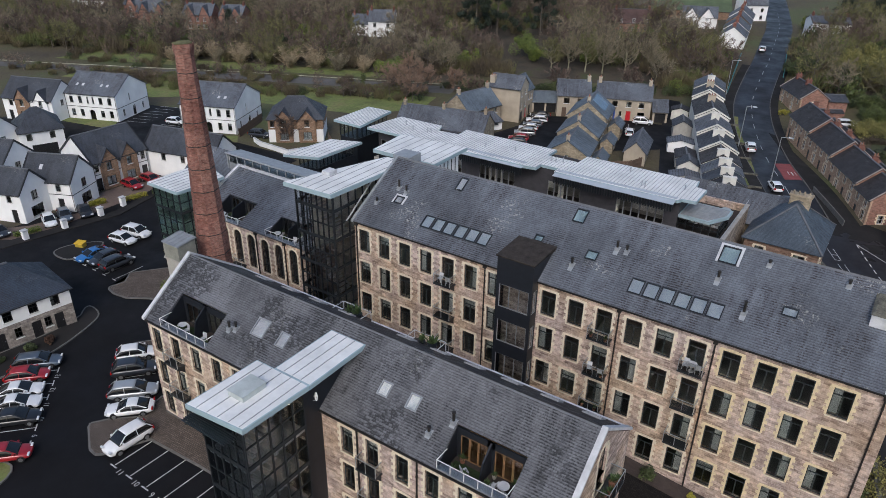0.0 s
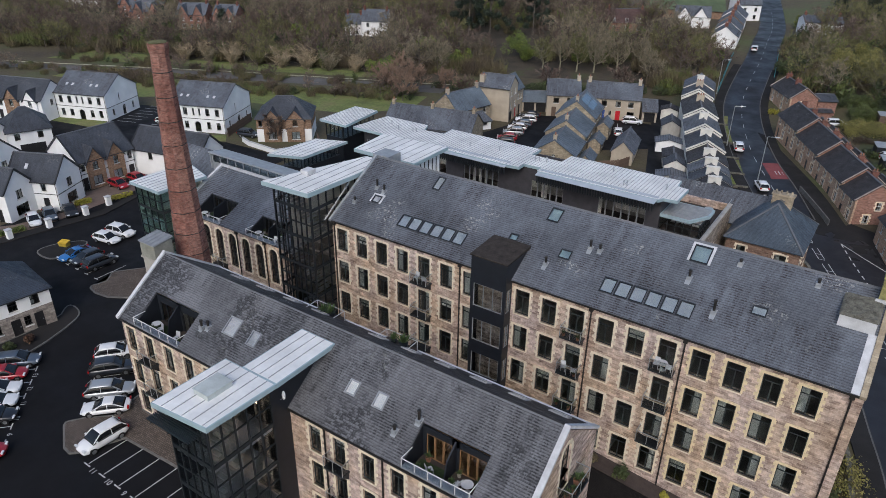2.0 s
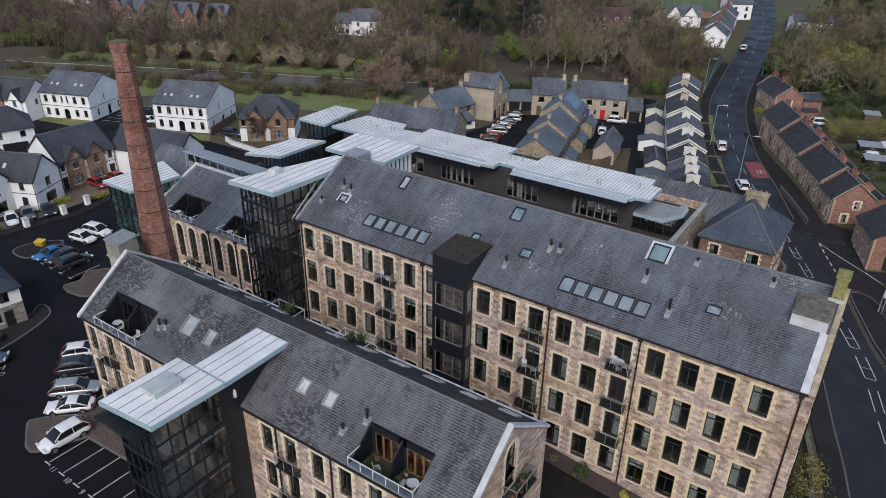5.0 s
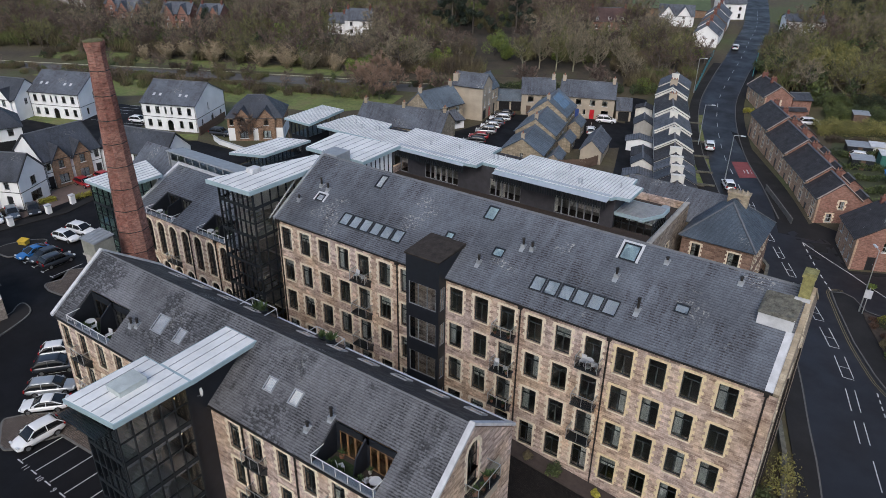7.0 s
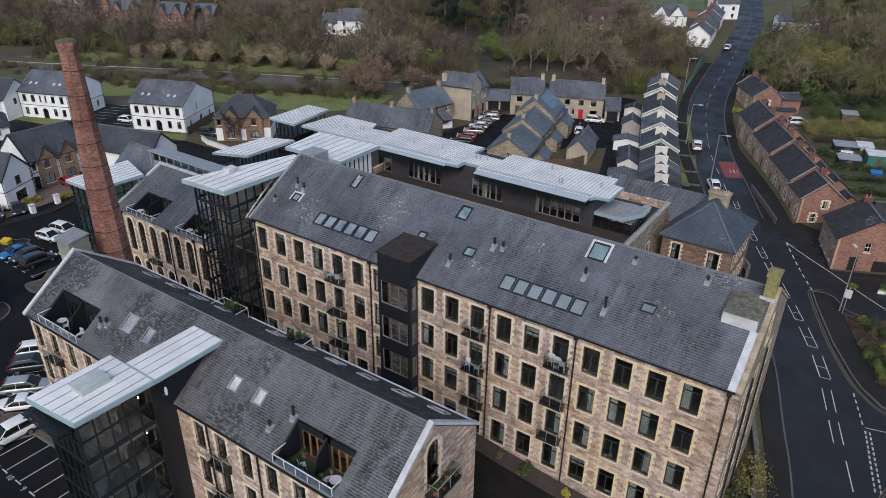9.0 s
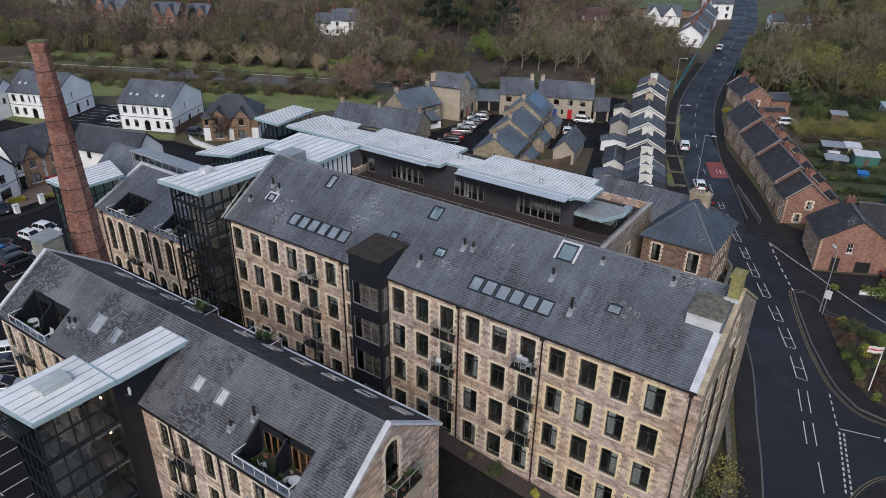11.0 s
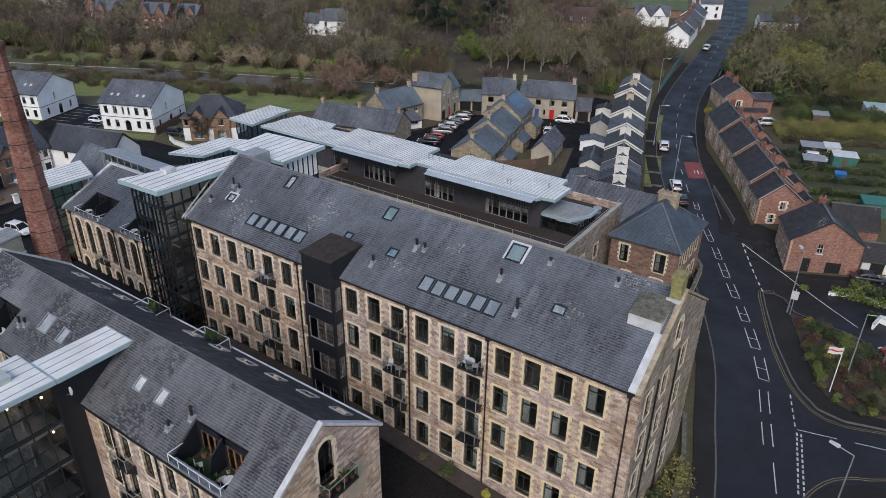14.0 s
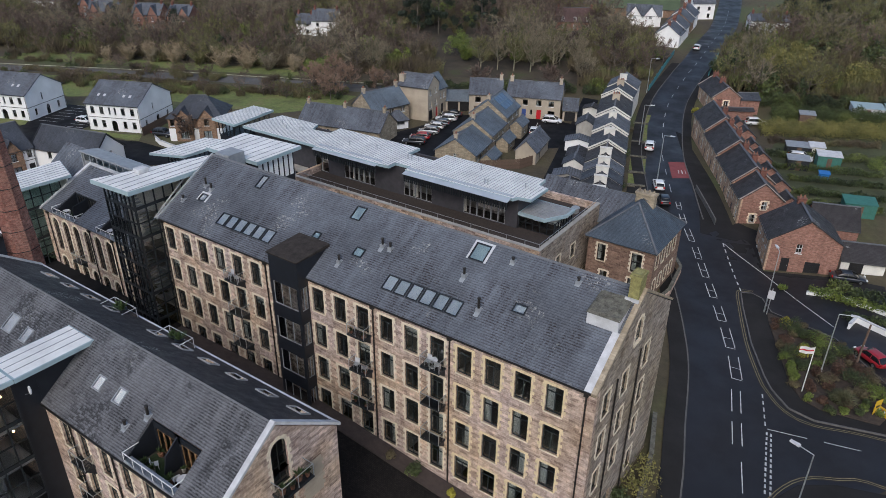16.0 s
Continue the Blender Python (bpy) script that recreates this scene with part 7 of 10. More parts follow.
for i, (k0, k1, e, r) in enumerate(((0.0, 0.33, 3.0, 5.5), (0.335, 0.66, 3.9, 6.6), (0.665, 1.0, 5.0, 8.0))):
    a, b = Vector((-44.7, 112.9)), Vector((-50.8, 139.6))
    p, q = a.lerp(b, k0), a.lerp(b, k1)
    ob = house("stone_house", "stepped stone house with blue slate roof and gable", tuple(p), tuple(q), 7.8, e, r, BUFF, SLATE_PALE,
               sashes([1.6, 4.4, 7.2], e - 1.6, 1.0, 1.2, "pair") + [("door", 3.0, 0, 1.0, 2.1)], (), [("sash", 3.9, e - 1.2, 0.6, 0.9)], frame_mat=FRAME_WHITE,
               chimneys=((0.4, 0.5, 0.6, 0.6, r + 0.7, RENDER_BUFF),), group="stepped houses", base=0.0)
    if i == 2:
        for k in range(4):
            for j in range(2):
                g = Geo()
                s = (r - e) / 3.9
                put = lambda u, d, t: (u, t + d * s / math.hypot(1, s), e + t * s - d / math.hypot(1, s))
                u, t = 2.2 + k * 1.3, 0.9 + j * 1.35
                g.add([put(uu, -d, tt) for d in (0.04, 0.12) for uu, tt in ((u, t), (u + 1.2, t), (u + 1.2, t + 1.25), (u, t + 1.25))],
                      [(3, 2, 1, 0), (4, 5, 6, 7), (0, 1, 5, 4), (1, 2, 6, 5), (2, 3, 7, 6), (3, 0, 4, 7)])
                part("solar_panel", g, plain("solar_glass", (0.10, 0.16, 0.24), 0.2, 0.2) if k + j == 0 else bpy.data.materials["solar_glass"], ob)
    house("lean_to", "small slate-roofed lean-to behind the stepped houses", tuple(p + (q - p) * 0.25 + Vector((2.6, 0.6))), tuple(p + (q - p) * 0.75 + Vector((2.6, 0.6))), 2.4, e * 0.55, e * 0.55 + 1.0, BUFF, SLATE_PALE, [("sash", 2.2, 0.8, 0.8, 0.8)], base=0.0, category="lean-to")
house("garden_shed", "small buff outbuilding with slate roof", (-37.2, 121.9), (-39.3, 131.0), 3.9, 2.6, 4.5, RENDER_BUFF, SLATE, [("door", 3.0, 0, 0.9, 2.0)], category="outbuilding")

# white-chimneyed terrace along the lane: where the ridge runs, and the party walls
ROW_Y = (106.8, 110.5, 114.1, 117.7, 121.4, 126.9, 134.9, 143.5, 155.4, 162.4, 169.2)


def row_ridge(y):
    return Vector((-19.55 - 0.356 * (min(y, 155.7) - 109.75) - 0.25 * max(0.0, y - 155.7), y))


def row_front(y, out=3.3):
    return row_ridge(y) + Vector((0.942, 0.335)) * out


for i, (y0, y1) in enumerate(zip(ROW_Y, ROW_Y[1:])):
    p, q = row_front(y0), row_front(y1)
    q = p + (q - p) * 0.997
    zr = 4.45 + (y0 + y1 - 220) * 0.031
    z = land(*((p + q) / 2))
    ln_ = (q - p).length
    us = [ln_ * 0.28, ln_ * 0.74]
    parapet = i in (5, 6, 7, 8)
    house("terraced_house", "white-painted terraced house with raised white gable coping" if parapet else "white-painted terraced house with a broad white chimney", tuple(p), tuple(q), 6.6, zr - 1.85 - z, zr - z,
          RENDER_OLD, (SLATE, TILE_BROWN, SLATE_NEW)[i % 3], [("sash", u, 2.3, 0.8, 1.2) for u in us] + [("door", us[0], 0, 0.9, 2.0), ("sash", us[1], 0.7, 0.9, 1.3)],
          base=z, group="white terrace", category="terraced house", over=0.12, bold=1.8, verge=RENDER_OLD if parapet else None, verge_ends=(0,),
          chimneys=((0.55 if not parapet else ln_ * 0.55, 0.5, 0.65, 2.0 if i < 6 else 1.5, zr - z + (0.75 if i < 6 else 0.85), RENDER_OLD if i not in (7, 8) else RENDER_BUFF),))
    d = (q - p).normalized()
    nrm = Vector((-d.y, d.x))
    if i < 9:
        o = p + nrm * 6.75 + d * 0.3
        low = 1.5 + 0.7 * (i % 3 == 1)
        house("rear_extension", "low white-walled rear extension with a shallow slate roof" if i % 2 == 0 else "low rear extension with grey walls and slate roof", tuple(o), tuple(o + d * min(ln_ - 0.7, 3.2 + 1.4 * (i % 2))), 3.6 + 1.2 * (i % 3 == 0), low + 0.6, low + 1.2 + 0.5 * (i % 3 == 1), (RENDER_OLD, CONCRETE, RENDER, CONCRETE)[i % 4],
              (SLATE, SLATE_NEW, TILE_BROWN)[i % 3], (), [("sash", 1.6, 0.8, 0.8, 1.0)], base=z, category="extension", group="rear extensions")

# red brick terrace beside the road
RA, RB_ = Vector((-19.2, 156.6)), Vector((-0.55, 120.6))
N = 7
for i in range(N):
    p, q = RA.lerp(RB_, i / N), RA.lerp(RB_, (i + 0.996) / N)
    z = 0.6 - 2.2 * (i - i % 2 + 1) / N
    house("terraced_house", "red brick terraced house with buff window surrounds and dark slates", tuple(p), tuple(q), 6.3, 4.75, 7.3, BRICK, TILE_BROWN,
          [("sash", 1.3, 2.9, 0.95, 1.55), ("sash", 4.3, 2.9, 0.95, 1.55), ("door", 1.3, 0, 0.95, 2.1), ("sash", 4.2, 0.65, 1.15, 1.65)],
          [("sash", 3.6, 3.0, 0.8, 1.3), ("sash", 2.2, 0.7, 0.9, 1.4)] if i == N - 1 else (), base=z, surround=CREAM_STONE, verge=VERGE_DIM, verge_ends=(1,) if i == N - 1 or i % 2 else (), cloth=1.0, front_mat=TERRACE_FRONT, group="brick terrace", category="terraced house",
          chimneys=((0.5, 0.66, 0.55, 0.9, 7.5, BRICK_OLD),))
    d = (q - p).normalized()
    nrm = Vector((-d.y, d.x))
    o = p + nrm * 6.4 + d * 0.6
    house("rear_return", "red brick rear return with slate roof", tuple(o), tuple(o + d * 2.9), 3.6, 3.1, 4.5, BRICK, TILE_BROWN, (), [("sash", 1.8, 0.9, 0.7, 1.0)], base=z, category="extension", group="rear returns")
house("brick_house", "red brick house end with pale verge and slate roof", (-25.6, 180.8), (-19.7, 171.1), 6.0, 4.1, 6.3, BRICK, TILE_BROWN,
      sashes([1.6, 4.2, 7.2, 9.8], 2.5, 0.85, 1.3) + sashes([1.6, 7.2], 0.6, 1.0, 1.4), [("pair", 3.0, 1.9, 1.0, 1.3)], surround=CREAM_STONE, verge=VERGE_DIM, front_mat=TERRACE_FRONT, base=0.9, chimneys=((1.0, 0.5, 0.6, 1.2, 7.0, BRICK_OLD), (6.4, 0.5, 0.6, 1.2, 7.0, BRICK_OLD)))
house("brick_annex", "red brick annex with a flat-pitched slate roof", (-14.4, 174.2), (-10.9, 176.2), 5.0, 3.7, 4.6, BRICK, SLATE_NEW, (), base=0.9, category="extension")
house("brick_annex", "low red brick yard building with a flat-pitched roof", (-17.0, 169.2), (-11.0, 172.4), 2.4, 2.2, 2.5, BRICK, TILE_BROWN, (), base=0.8, category="extension")
house("brick_house", "red brick house at the junction with slate roof", (3.3, 117.3), (6.2, 110.0), 9.4, 5.0, 8.1, BRICK, TILE_BROWN,
      sashes([1.6, 4.2, 6.4], 3.0, 0.85, 1.3) + sashes([1.6, 4.2, 6.4], 0.7, 0.9, 1.4), [("sash", 4.0, 3.1, 0.8, 1.4), ("door", 2.6, 0, 1.1, 2.2), ("garage", 6.2, 0, 2.0, 1.9)], surround=None, verge=None, front_mat=TERRACE_FRONT, base=-2.5,
      chimneys=((0.8, 0.5, 0.7, 1.1, 8.6, BRICK_OLD),))
house("brick_annex", "lower brick wing with slate roof and white wall", (15.2, 114.5), (20.5, 116.4), 5.0, 2.3, 3.9, RENDER_OLD, TILE_BROWN, [("garage", 2.0, 0, 1.8, 1.9)], base=-2.2, category="extension")
house("brick_annex", "rear wing of brick with dark slates", (10.0, 121.0), (16.0, 123.0), 6.0, 3.6, 6.0, BRICK, TILE_BROWN, (), base=-2.2, category="extension")

# far houses up the hill
TILE_RED = roof_stuff("brown_tiles", (0.085, 0.05, 0.045), (0.13, 0.08, 0.07), moss=0.1)
far = [((-43.6, 219.4), (-45.0, 228.4), 7, 3.5, 6.0, RENDER), ((-45.1, 228.6), (-46.5, 237.4), 7, 3.9, 6.4, RENDER), ((-46.6, 237.6), (-48.0, 246.4), 7, 4.2, 6.8, BRICK_BROWN),
       ((-48.1, 246.6), (-49.6, 256), 7, 4.4, 7.0, RENDER), ((-54.0, 264.0), (-48.0, 268.5), 9, 5.5, 10.5, RENDER), ((-84.0, 222.0), (-74.0, 228.0), 8, 3.0, 6.5, BRICK), 
       ((-30.0, 243.0), (-20.0, 247.0), 9, 5.5, 7.0, RENDER), ((-151.0, 180.0), (-143.5, 184.0), 7, 5.0, 8.0, RENDER), ((-157.0, 178.5), (-152.0, 181.0), 6, 4.0, 6.5, RENDER),
       ((-232.0, 151.0), (-222.0, 156.5), 8, 5.2, 8.4, BRICK), ((-214.0, 156.5), (-205.0, 161.5), 8, 5.2, 8.4, BRICK), ((-202.5, 162.5), (-195.0, 166.0), 8, 5.2, 8.0, BRICK), ((-250.0, 158.0), (-240.0, 163.0), 8, 5, 8, BRICK),
       ((-292.0, 158.0), (-268.0, 169.0), 9, 3, 5.5, RENDER)]
for fl, fr, d, e, r, wm in far:
    w = (Vector(fr) - Vector(fl)).length
    n = max(2, int(w / 3))
    kind = "red brick" if wm is BRICK else ("brown brick" if wm is BRICK_BROWN else "white rendered")
    house("hillside_house", kind + " house with slate roof among the trees" if fl[0] != -84.0 else "brick house with a brown tiled roof among the trees", fl, fr, d, e, r, wm, SLATE if fl[0] != -84.0 else TILE_RED, sashes([w * (k + 0.5) / n for k in range(n)], 3.0, 0.9, 1.2) + sashes([w * (k + 0.5) / n for k in range(n)], 0.6, 0.9, 1.3),
          [("sash", d / 2, 3.0, 0.9, 1.2)], frame_mat=FRAME_BLACK if wm is RENDER else FRAME_WHITE, chimneys=((0.6, 0.5, 0.6, 0.9, r + 0.7, BRICK_OLD), (w - 0.6, 0.5, 0.6, 0.9, r + 0.7, BRICK_OLD)), verge=None,
          gables=((w * 0.25, 3.6, r - 0.2, wm, [("sash", 0, 3.0, 1.0, 1.3), ("pair", 0, 0.6, 1.6, 1.5)]), (w * 0.75, 3.6, r - 0.2, wm, [("sash", 0, 3.0, 1.0, 1.3), ("pair", 0, 0.6, 1.6, 1.5)])) if fl[0] < -190 else ())

house("hillside_house", "white house with twin gables on the hill", (-68.9, 242.2), (-58.6, 246.2), 7, 3.6, 6.4, RENDER, SLATE, (), [("sash", 3.5, 2.2, 0.9, 1.2)], frame_mat=FRAME_BLACK,
      gables=((2.6, 4.6, 6.4, RENDER, [("sash", 0, 2.6, 0.9, 1.3)]), (7.8, 4.6, 6.4, RENDER, [("sash", 0, 2.6, 0.9, 1.3)])))
house("works_hall", "long low brick hall with a mossy green roof", (-84.0, 254.5), (-58.5, 264.0), 15, 2.8, 6.0, BRICK_BROWN, plain("green_roof_sheet", (0.085, 0.115, 0.06), 0.8, vary=0.35, scale=0.4), [("garage", 20.0, 0, 4.0, 2.4, FRAME_WHITE)], category="hall")

# ---- car park, court, kerbs, markings ----
spread("car_park", [(-112, -40), (4, -40), (4, 28.4), (-9, 28.4), (-9, 50.45), (-60, 50.8), (-72.3, 50.8), (-80, 49.5), (-84, 58), (-92, 66), (-104, 70), (-104, 36), (-112, 30)], 0.03, ASPHALT, "wet black tarmac of the mill car park and lane", "car park")
spread("parking_court", [(-160, 62), (-104.2, 62), (-104.2, 70.6), (-96, 78), (-90.5, 82.6), (-90.5, 86.2), (-97, 87.2), (-107, 86.6), (-109.5, 85.3), (-122.4, 81.5), (-126.6, 92.8), (-134.8, 95.6), (-143.2, 92.6), (-137.6, 80.6), (-149.5, 74.0), (-160, 71.5)], 0.07, ASPHALT, "black tarmac court between white houses", "car park")
spread("house_court", [(-66, 115), (-56, 113), (-53, 120), (-53.5, 131), (-57.5, 142.5), (-51, 139), (-46, 126), (-38, 133), (-41, 149), (-46, 149), (-57, 145), (-64.5, 141), (-70, 138.5), (-68, 130), (-70, 120)], 0.035, ASPHALT, "tarmac court between buff houses", "car park")
spread("back_lane", [(-29, 105), (-25.8, 107.5), (-45, 168), (-49, 168)], 0.055, ASPHALT, "narrow dark lane behind the terrace", "lane")
spread("mill_court", [(-60, 40.6), (-9.6, 40.6), (-9.4, 28.4), (4.0, 28.6), (9, 40), (5.6, 50.4), (-60, 50.4)], 0.045, COBBLE, "damp dark paving of the court between the mill blocks", "paving")
spread("court_path", [(-45, 48.7), (4.9, 48.7), (4.9, 50.45), (-45, 50.45)], 0.05, plain("red_paving", (0.06, 0.045, 0.04), 0.85, vary=0.35, scale=1.5, fine=8), "raised path along the mill wall", "path", kerb=0.12)
spread("side_road", [(12.9, 83.6), (14.6, 80.6), (17.2, 79.2), (60, 83.5), (60, 72), (25, 74.8), (20.5, 71.5), (17.9, 67.6), (14, 64), (11, 74)], 0.052, ASPHALT_ROAD, "side road meeting the main road", "road")
spread("side_road", [(-2, 113.5), (2.5, 115.5), (6.5, 108.8), (15.5, 112), (22, 110.5), (60, 106), (60, 92), (24.5, 91.0), (17.7, 98.0), (12.3, 99.6), (9.0, 102.3), (6.0, 102.0), (1.5, 104)], 0.052, ASPHALT_ROAD, "narrow side road before the brick house", "road")
spread("junction", [(-1, 105), (5, 104), (9, 104.5), (18, 99), (27, 92), (60, 93), (60, 82), (29, 80), (60, 79), (60, 71), (26, 74.5), (17.0, 60), (12, 64), (8, 80), (2, 96)], 0.045, ASPHALT_ROAD, "tarmac of the road junction round the planted corner", "road")
spread("junction", [(-4.2, 112.5), (-3.6, 117.6), (1.0, 117.7), (3.4, 115.3), (6.8, 108.6), (16, 111.8), (22, 109.5), (14, 102.5), (6, 103), (0, 104)], 0.046, ASPHALT_ROAD, "tarmac mouth of the narrow side road", "road")
spread("junction", [(-4.4, 114.6), (-0.2, 120.8), (4.0, 119.6), (3.6, 117.0), (6.4, 109.6), (16.0, 113.2), (21, 113.8), (22.5, 109.4), (7, 107.6), (0, 109)], 0.044, FOOTWAY, "worn tarmac forecourt before the brick houses", "forecourt")
# footways with kerbs
lp = offset_line(CENTRE, -ROAD_W)
lo = offset_line(CENTRE, -ROAD_W - 2.0)
rp = offset_line(CENTRE, ROAD_W)
ro = offset_line(CENTRE, ROAD_W + 1.7)


def strip(name, a, b, i0, i1, lift, material, label, category="pavement"):
    """A raised footway between two lines, with upright kerbs."""
    g = Geo()
    n = i1 - i0
    for i in range(i0, i1):
        for (x, y), dz in ((a[i], -0.12), (a[i], 0.0), (b[i], 0.0), (b[i], -0.12)):
            g.v.append((x, y, land(x, y) + lift + dz))
    g.f = [(i * 4 + j, i * 4 + j + 1, i * 4 + j + 5, i * 4 + j + 4) for i in range(n - 1) for j in range(3)]
    return tagged(part(name, g, material, tidy=True), label, category, kind="structure")


def near_index(line, y):
    return min(range(len(line)), key=lambda i: abs(line[i][1] - y))


strip("pavement", lp, lo, near_index(lp, 20), near_index(lp, 205), 0.16, FOOTWAY, "dark tarmac footway with stone kerb")
strip("pavement", rp, ro, near_index(rp, 118), near_index(rp, 205), 0.16, FOOTWAY, "dark tarmac footway by the brick terrace")
kl = offset_line(CENTRE, -ROAD_W + 0.16)
strip("kerb", kl, lp, near_index(lp, 20), near_index(lp, 205), 0.165, KERB, "pale stone kerb", "kerb")
kr = offset_line(CENTRE, ROAD_W - 0.16)
strip("kerb", kr, rp, near_index(rp, 118), near_index(rp, 205), 0.165, KERB, "pale stone kerb", "kerb")
ISLAND = [(5.3, 101.9), (6.6, 102.6), (8.0, 102.0), (9.8, 99.2), (12.3, 98.6), (17.6, 97.4), (23.6, 91.0), (25.5, 86.5), (24.5, 81.6), (18.2, 79.8), (15.6, 80.3), (13.4, 82.6), (12.2, 84.6), (9.4, 90.4), (6.4, 98.4)]
spread("pavement", ISLAND, 0.05, FOOTWAY, "footway round the planted corner", "pavement", kerb=0.13)
BED = [(9.4, 98.6), (12.3, 97.9), (17.4, 96.7), (23.0, 90.8), (24.8, 86.3), (23.8, 82.8), (18.4, 81.9), (16.4, 82.6), (14.8, 84.8), (12.6, 90.2), (10.2, 96.0)]
spread("planting_bed", BED, 0.19, plain("bark_mulch", (0.06, 0.045, 0.035), 0.95, vary=0.5, scale=2, fine=12, bump=0.5), "planted corner bed with bark mulch", "flower bed", kerb=0.08)
spread("pavement", [(17.2, 66.4), (18.6, 69.4), (21.5, 71.4), (26, 72.9), (60, 70.5), (60, 40), (19, 40)], 0.05, FOOTWAY, "footway at the junction", "pavement", kerb=0.13)
spread("lawn", [(-153.4, 74.4), (-149, 73.9), (-136.6, 76.4), (-135.9, 78.8), (-138.0, 80.8), (-151, 76.0)], 0.085, LAWN, "mown lawn before the white villa", "lawn")
spread("lawn", [(-121.5, 83.4), (-110, 85.7), (-107.4, 86.8), (-110.3, 89.4), (-113.6, 87.2), (-121.8, 85.0)], 0.085, LAWN, "mown lawn before the white villa", "lawn")
spread("lawn", [(-166, 101), (-150, 96), (-136, 108), (-128, 108), (-110, 113), (-100, 116), (-92, 128), (-95, 138), (-112, 131), (-134, 122), (-166, 108.5), (-185, 100), (-185, 95)], 0.05, LAWN, "green riverside meadow", "meadow")
spread("lawn", [(3.5, 128.5), (30, 139), (30, 190), (14, 186), (-4, 166), (-3, 148)], 0.04, plain("rough_plot", (0.06, 0.068, 0.03), 0.95, vary=0.6, scale=0.25, fine=3, bump=0.4), "allotment gardens in rough grass", "allotment")
spread("brick_drive", [(-104, 37), (-98.5, 38.5), (-99.5, 60), (-101.5, 67), (-105.5, 66.5), (-105.5, 56), (-101, 50), (-102.6, 43), (-105, 40)], 0.05, plain("drive_paving", (0.16, 0.115, 0.095), 0.85, vary=0.35, scale=0.8, fine=6), "paved drives of the white houses", "drive")
spread("lawn", [(-203, 120), (-188, 125.5), (-184, 123.4), (-191, 119), (-201, 115.5)], 0.09, LAWN, "mown garden lawn beside the wood", "lawn")
# beds and kerbed corners of the car park
VERGE_WEDGE = [(-55.5, 23.7), (-55.2, 23.3), (-52.4, 21.7), (-51.4, 21.6), (-50.9, 22.0), (-49.1, 25.6), (-42.6, 26.0), (-35.2, 26.2), (-35.2, 28.9), (-51.2, 28.9), (-52.0, 30.5), (-53.4, 30.0), (-52.6, 26.8), (-54.6, 25.0)]
BANK = [(-76.9, 39.5), (-76.5, 39.1), (-75.0, 38.8), (-72.8, 39.1), (-70.5, 40.6), (-66.0, 42.4), (-60, 44.0), (-60, 48.2), (-74.0, 48.2), (-77.8, 43.3), (-77.8, 42.9), (-76.4, 41.3)]
spread("paved_verge", VERGE_WEDGE, 0.04, SETTS, "brown cobbled verge along the mill block", "verge", kerb=0.12)
spread("paved_verge", rounded([(-64.4, 33.2), (-61.5, 34.0), (-52.5, 30.8), (-51.6, 34.0), (-54.4, 36.4), (-60.5, 37.4)]), 0.04, SETTS, "brown cobbled verge at the end of the mill block", "verge", kerb=0.12)
spread("paved_verge", BANK, 0.04, SETTS, "cobbled bank beside the chimney", "verge", kerb=0.12)
spread("paved_verge", rounded([(-92.0, 40.5), (-89.5, 40.0), (-87.2, 40.6), (-87.6, 45.0), (-89.0, 46.6), (-91.6, 43.4)]), 0.04, FOOTWAY, "kerbed corner of the car park", "verge", kerb=0.12)
spread("paved_verge", rounded([(-64, 8), (-60, 14.0), (-56.2, 17.4), (-54.2, 14.6), (-56, 6)]), 0.04, LAWN, "kerbed green corner of the car park", "verge", kerb=0.12)
spread("pavement", rounded([(-72.4, 35.4), (-71.0, 33.8), (-69.0, 27.4), (-69.4, 19.8), (-74.2, 19.5), (-72.6, 32.6), (-75.5, 35.6)]), 0.04, FOOTWAY, "footway before the cottages", "pavement", kerb=0.12)
spread("pavement", [(-104, 34.5), (-98.2, 37.0), (-95.2, 53), (-97.2, 60.5), (-98.6, 60.2), (-97, 53.5), (-99.8, 39), (-104, 36.5)], 0.04, FOOTWAY, "footway along the house drives", "pavement", kerb=0.12)


for ring in ([(-64.4, 33.2), (-61.5, 34.0), (-52.5, 30.8), (-51.6, 34.0), (-54.4, 36.4), (-60.5, 37.4)],
             [(-92.0, 40.5), (-89.5, 40.0), (-87.2, 40.6), (-87.6, 45.0), (-89.0, 46.6), (-91.6, 43.4)],
             [(-64, 8), (-60, 14.0), (-56.2, 17.4), (-54.2, 14.6), (-56, 6)],
             [(-72.4, 35.4), (-71.0, 33.8), (-69.0, 27.4), (-69.4, 19.8), (-74.2, 19.5), (-72.6, 32.6), (-75.5, 35.6)]):
    kerb_ring(rounded(ring), 0.17, KERB_PALE)
kerb_ring(VERGE_WEDGE, 0.17, KERB_PALE)
kerb_ring(BANK, 0.17, KERB_PALE)
kerb_ring(ISLAND, 0.19, KERB)


def decal(g, pts, lift):
    """A painted patch laid on the ground."""
    g.add([(x, y, land(x, y) + lift) for x, y in pts], [tuple(range(len(pts)))])


def line_mark(name, a, b, w, lift, material, parent, label=""):
    a, b = Vector(a), Vector(b)
    d = (b - a).normalized()
    n = Vector((-d.y, d.x)) * w / 2
    g = Geo()
    k = max(1, int((b - a).length / 2))
    for i in range(k):
        p, q = a.lerp(b, i / k), a.lerp(b, (i + 1) / k)
        decal(g, [tuple(p - n), tuple(q - n), tuple(q + n), tuple(p + n)], lift)
    return part(name, g, material, parent, label, tidy=True)


marks = thing("road_markings", "white and yellow painted lines on the road", "road markings", kind="structure")
L = 0.08
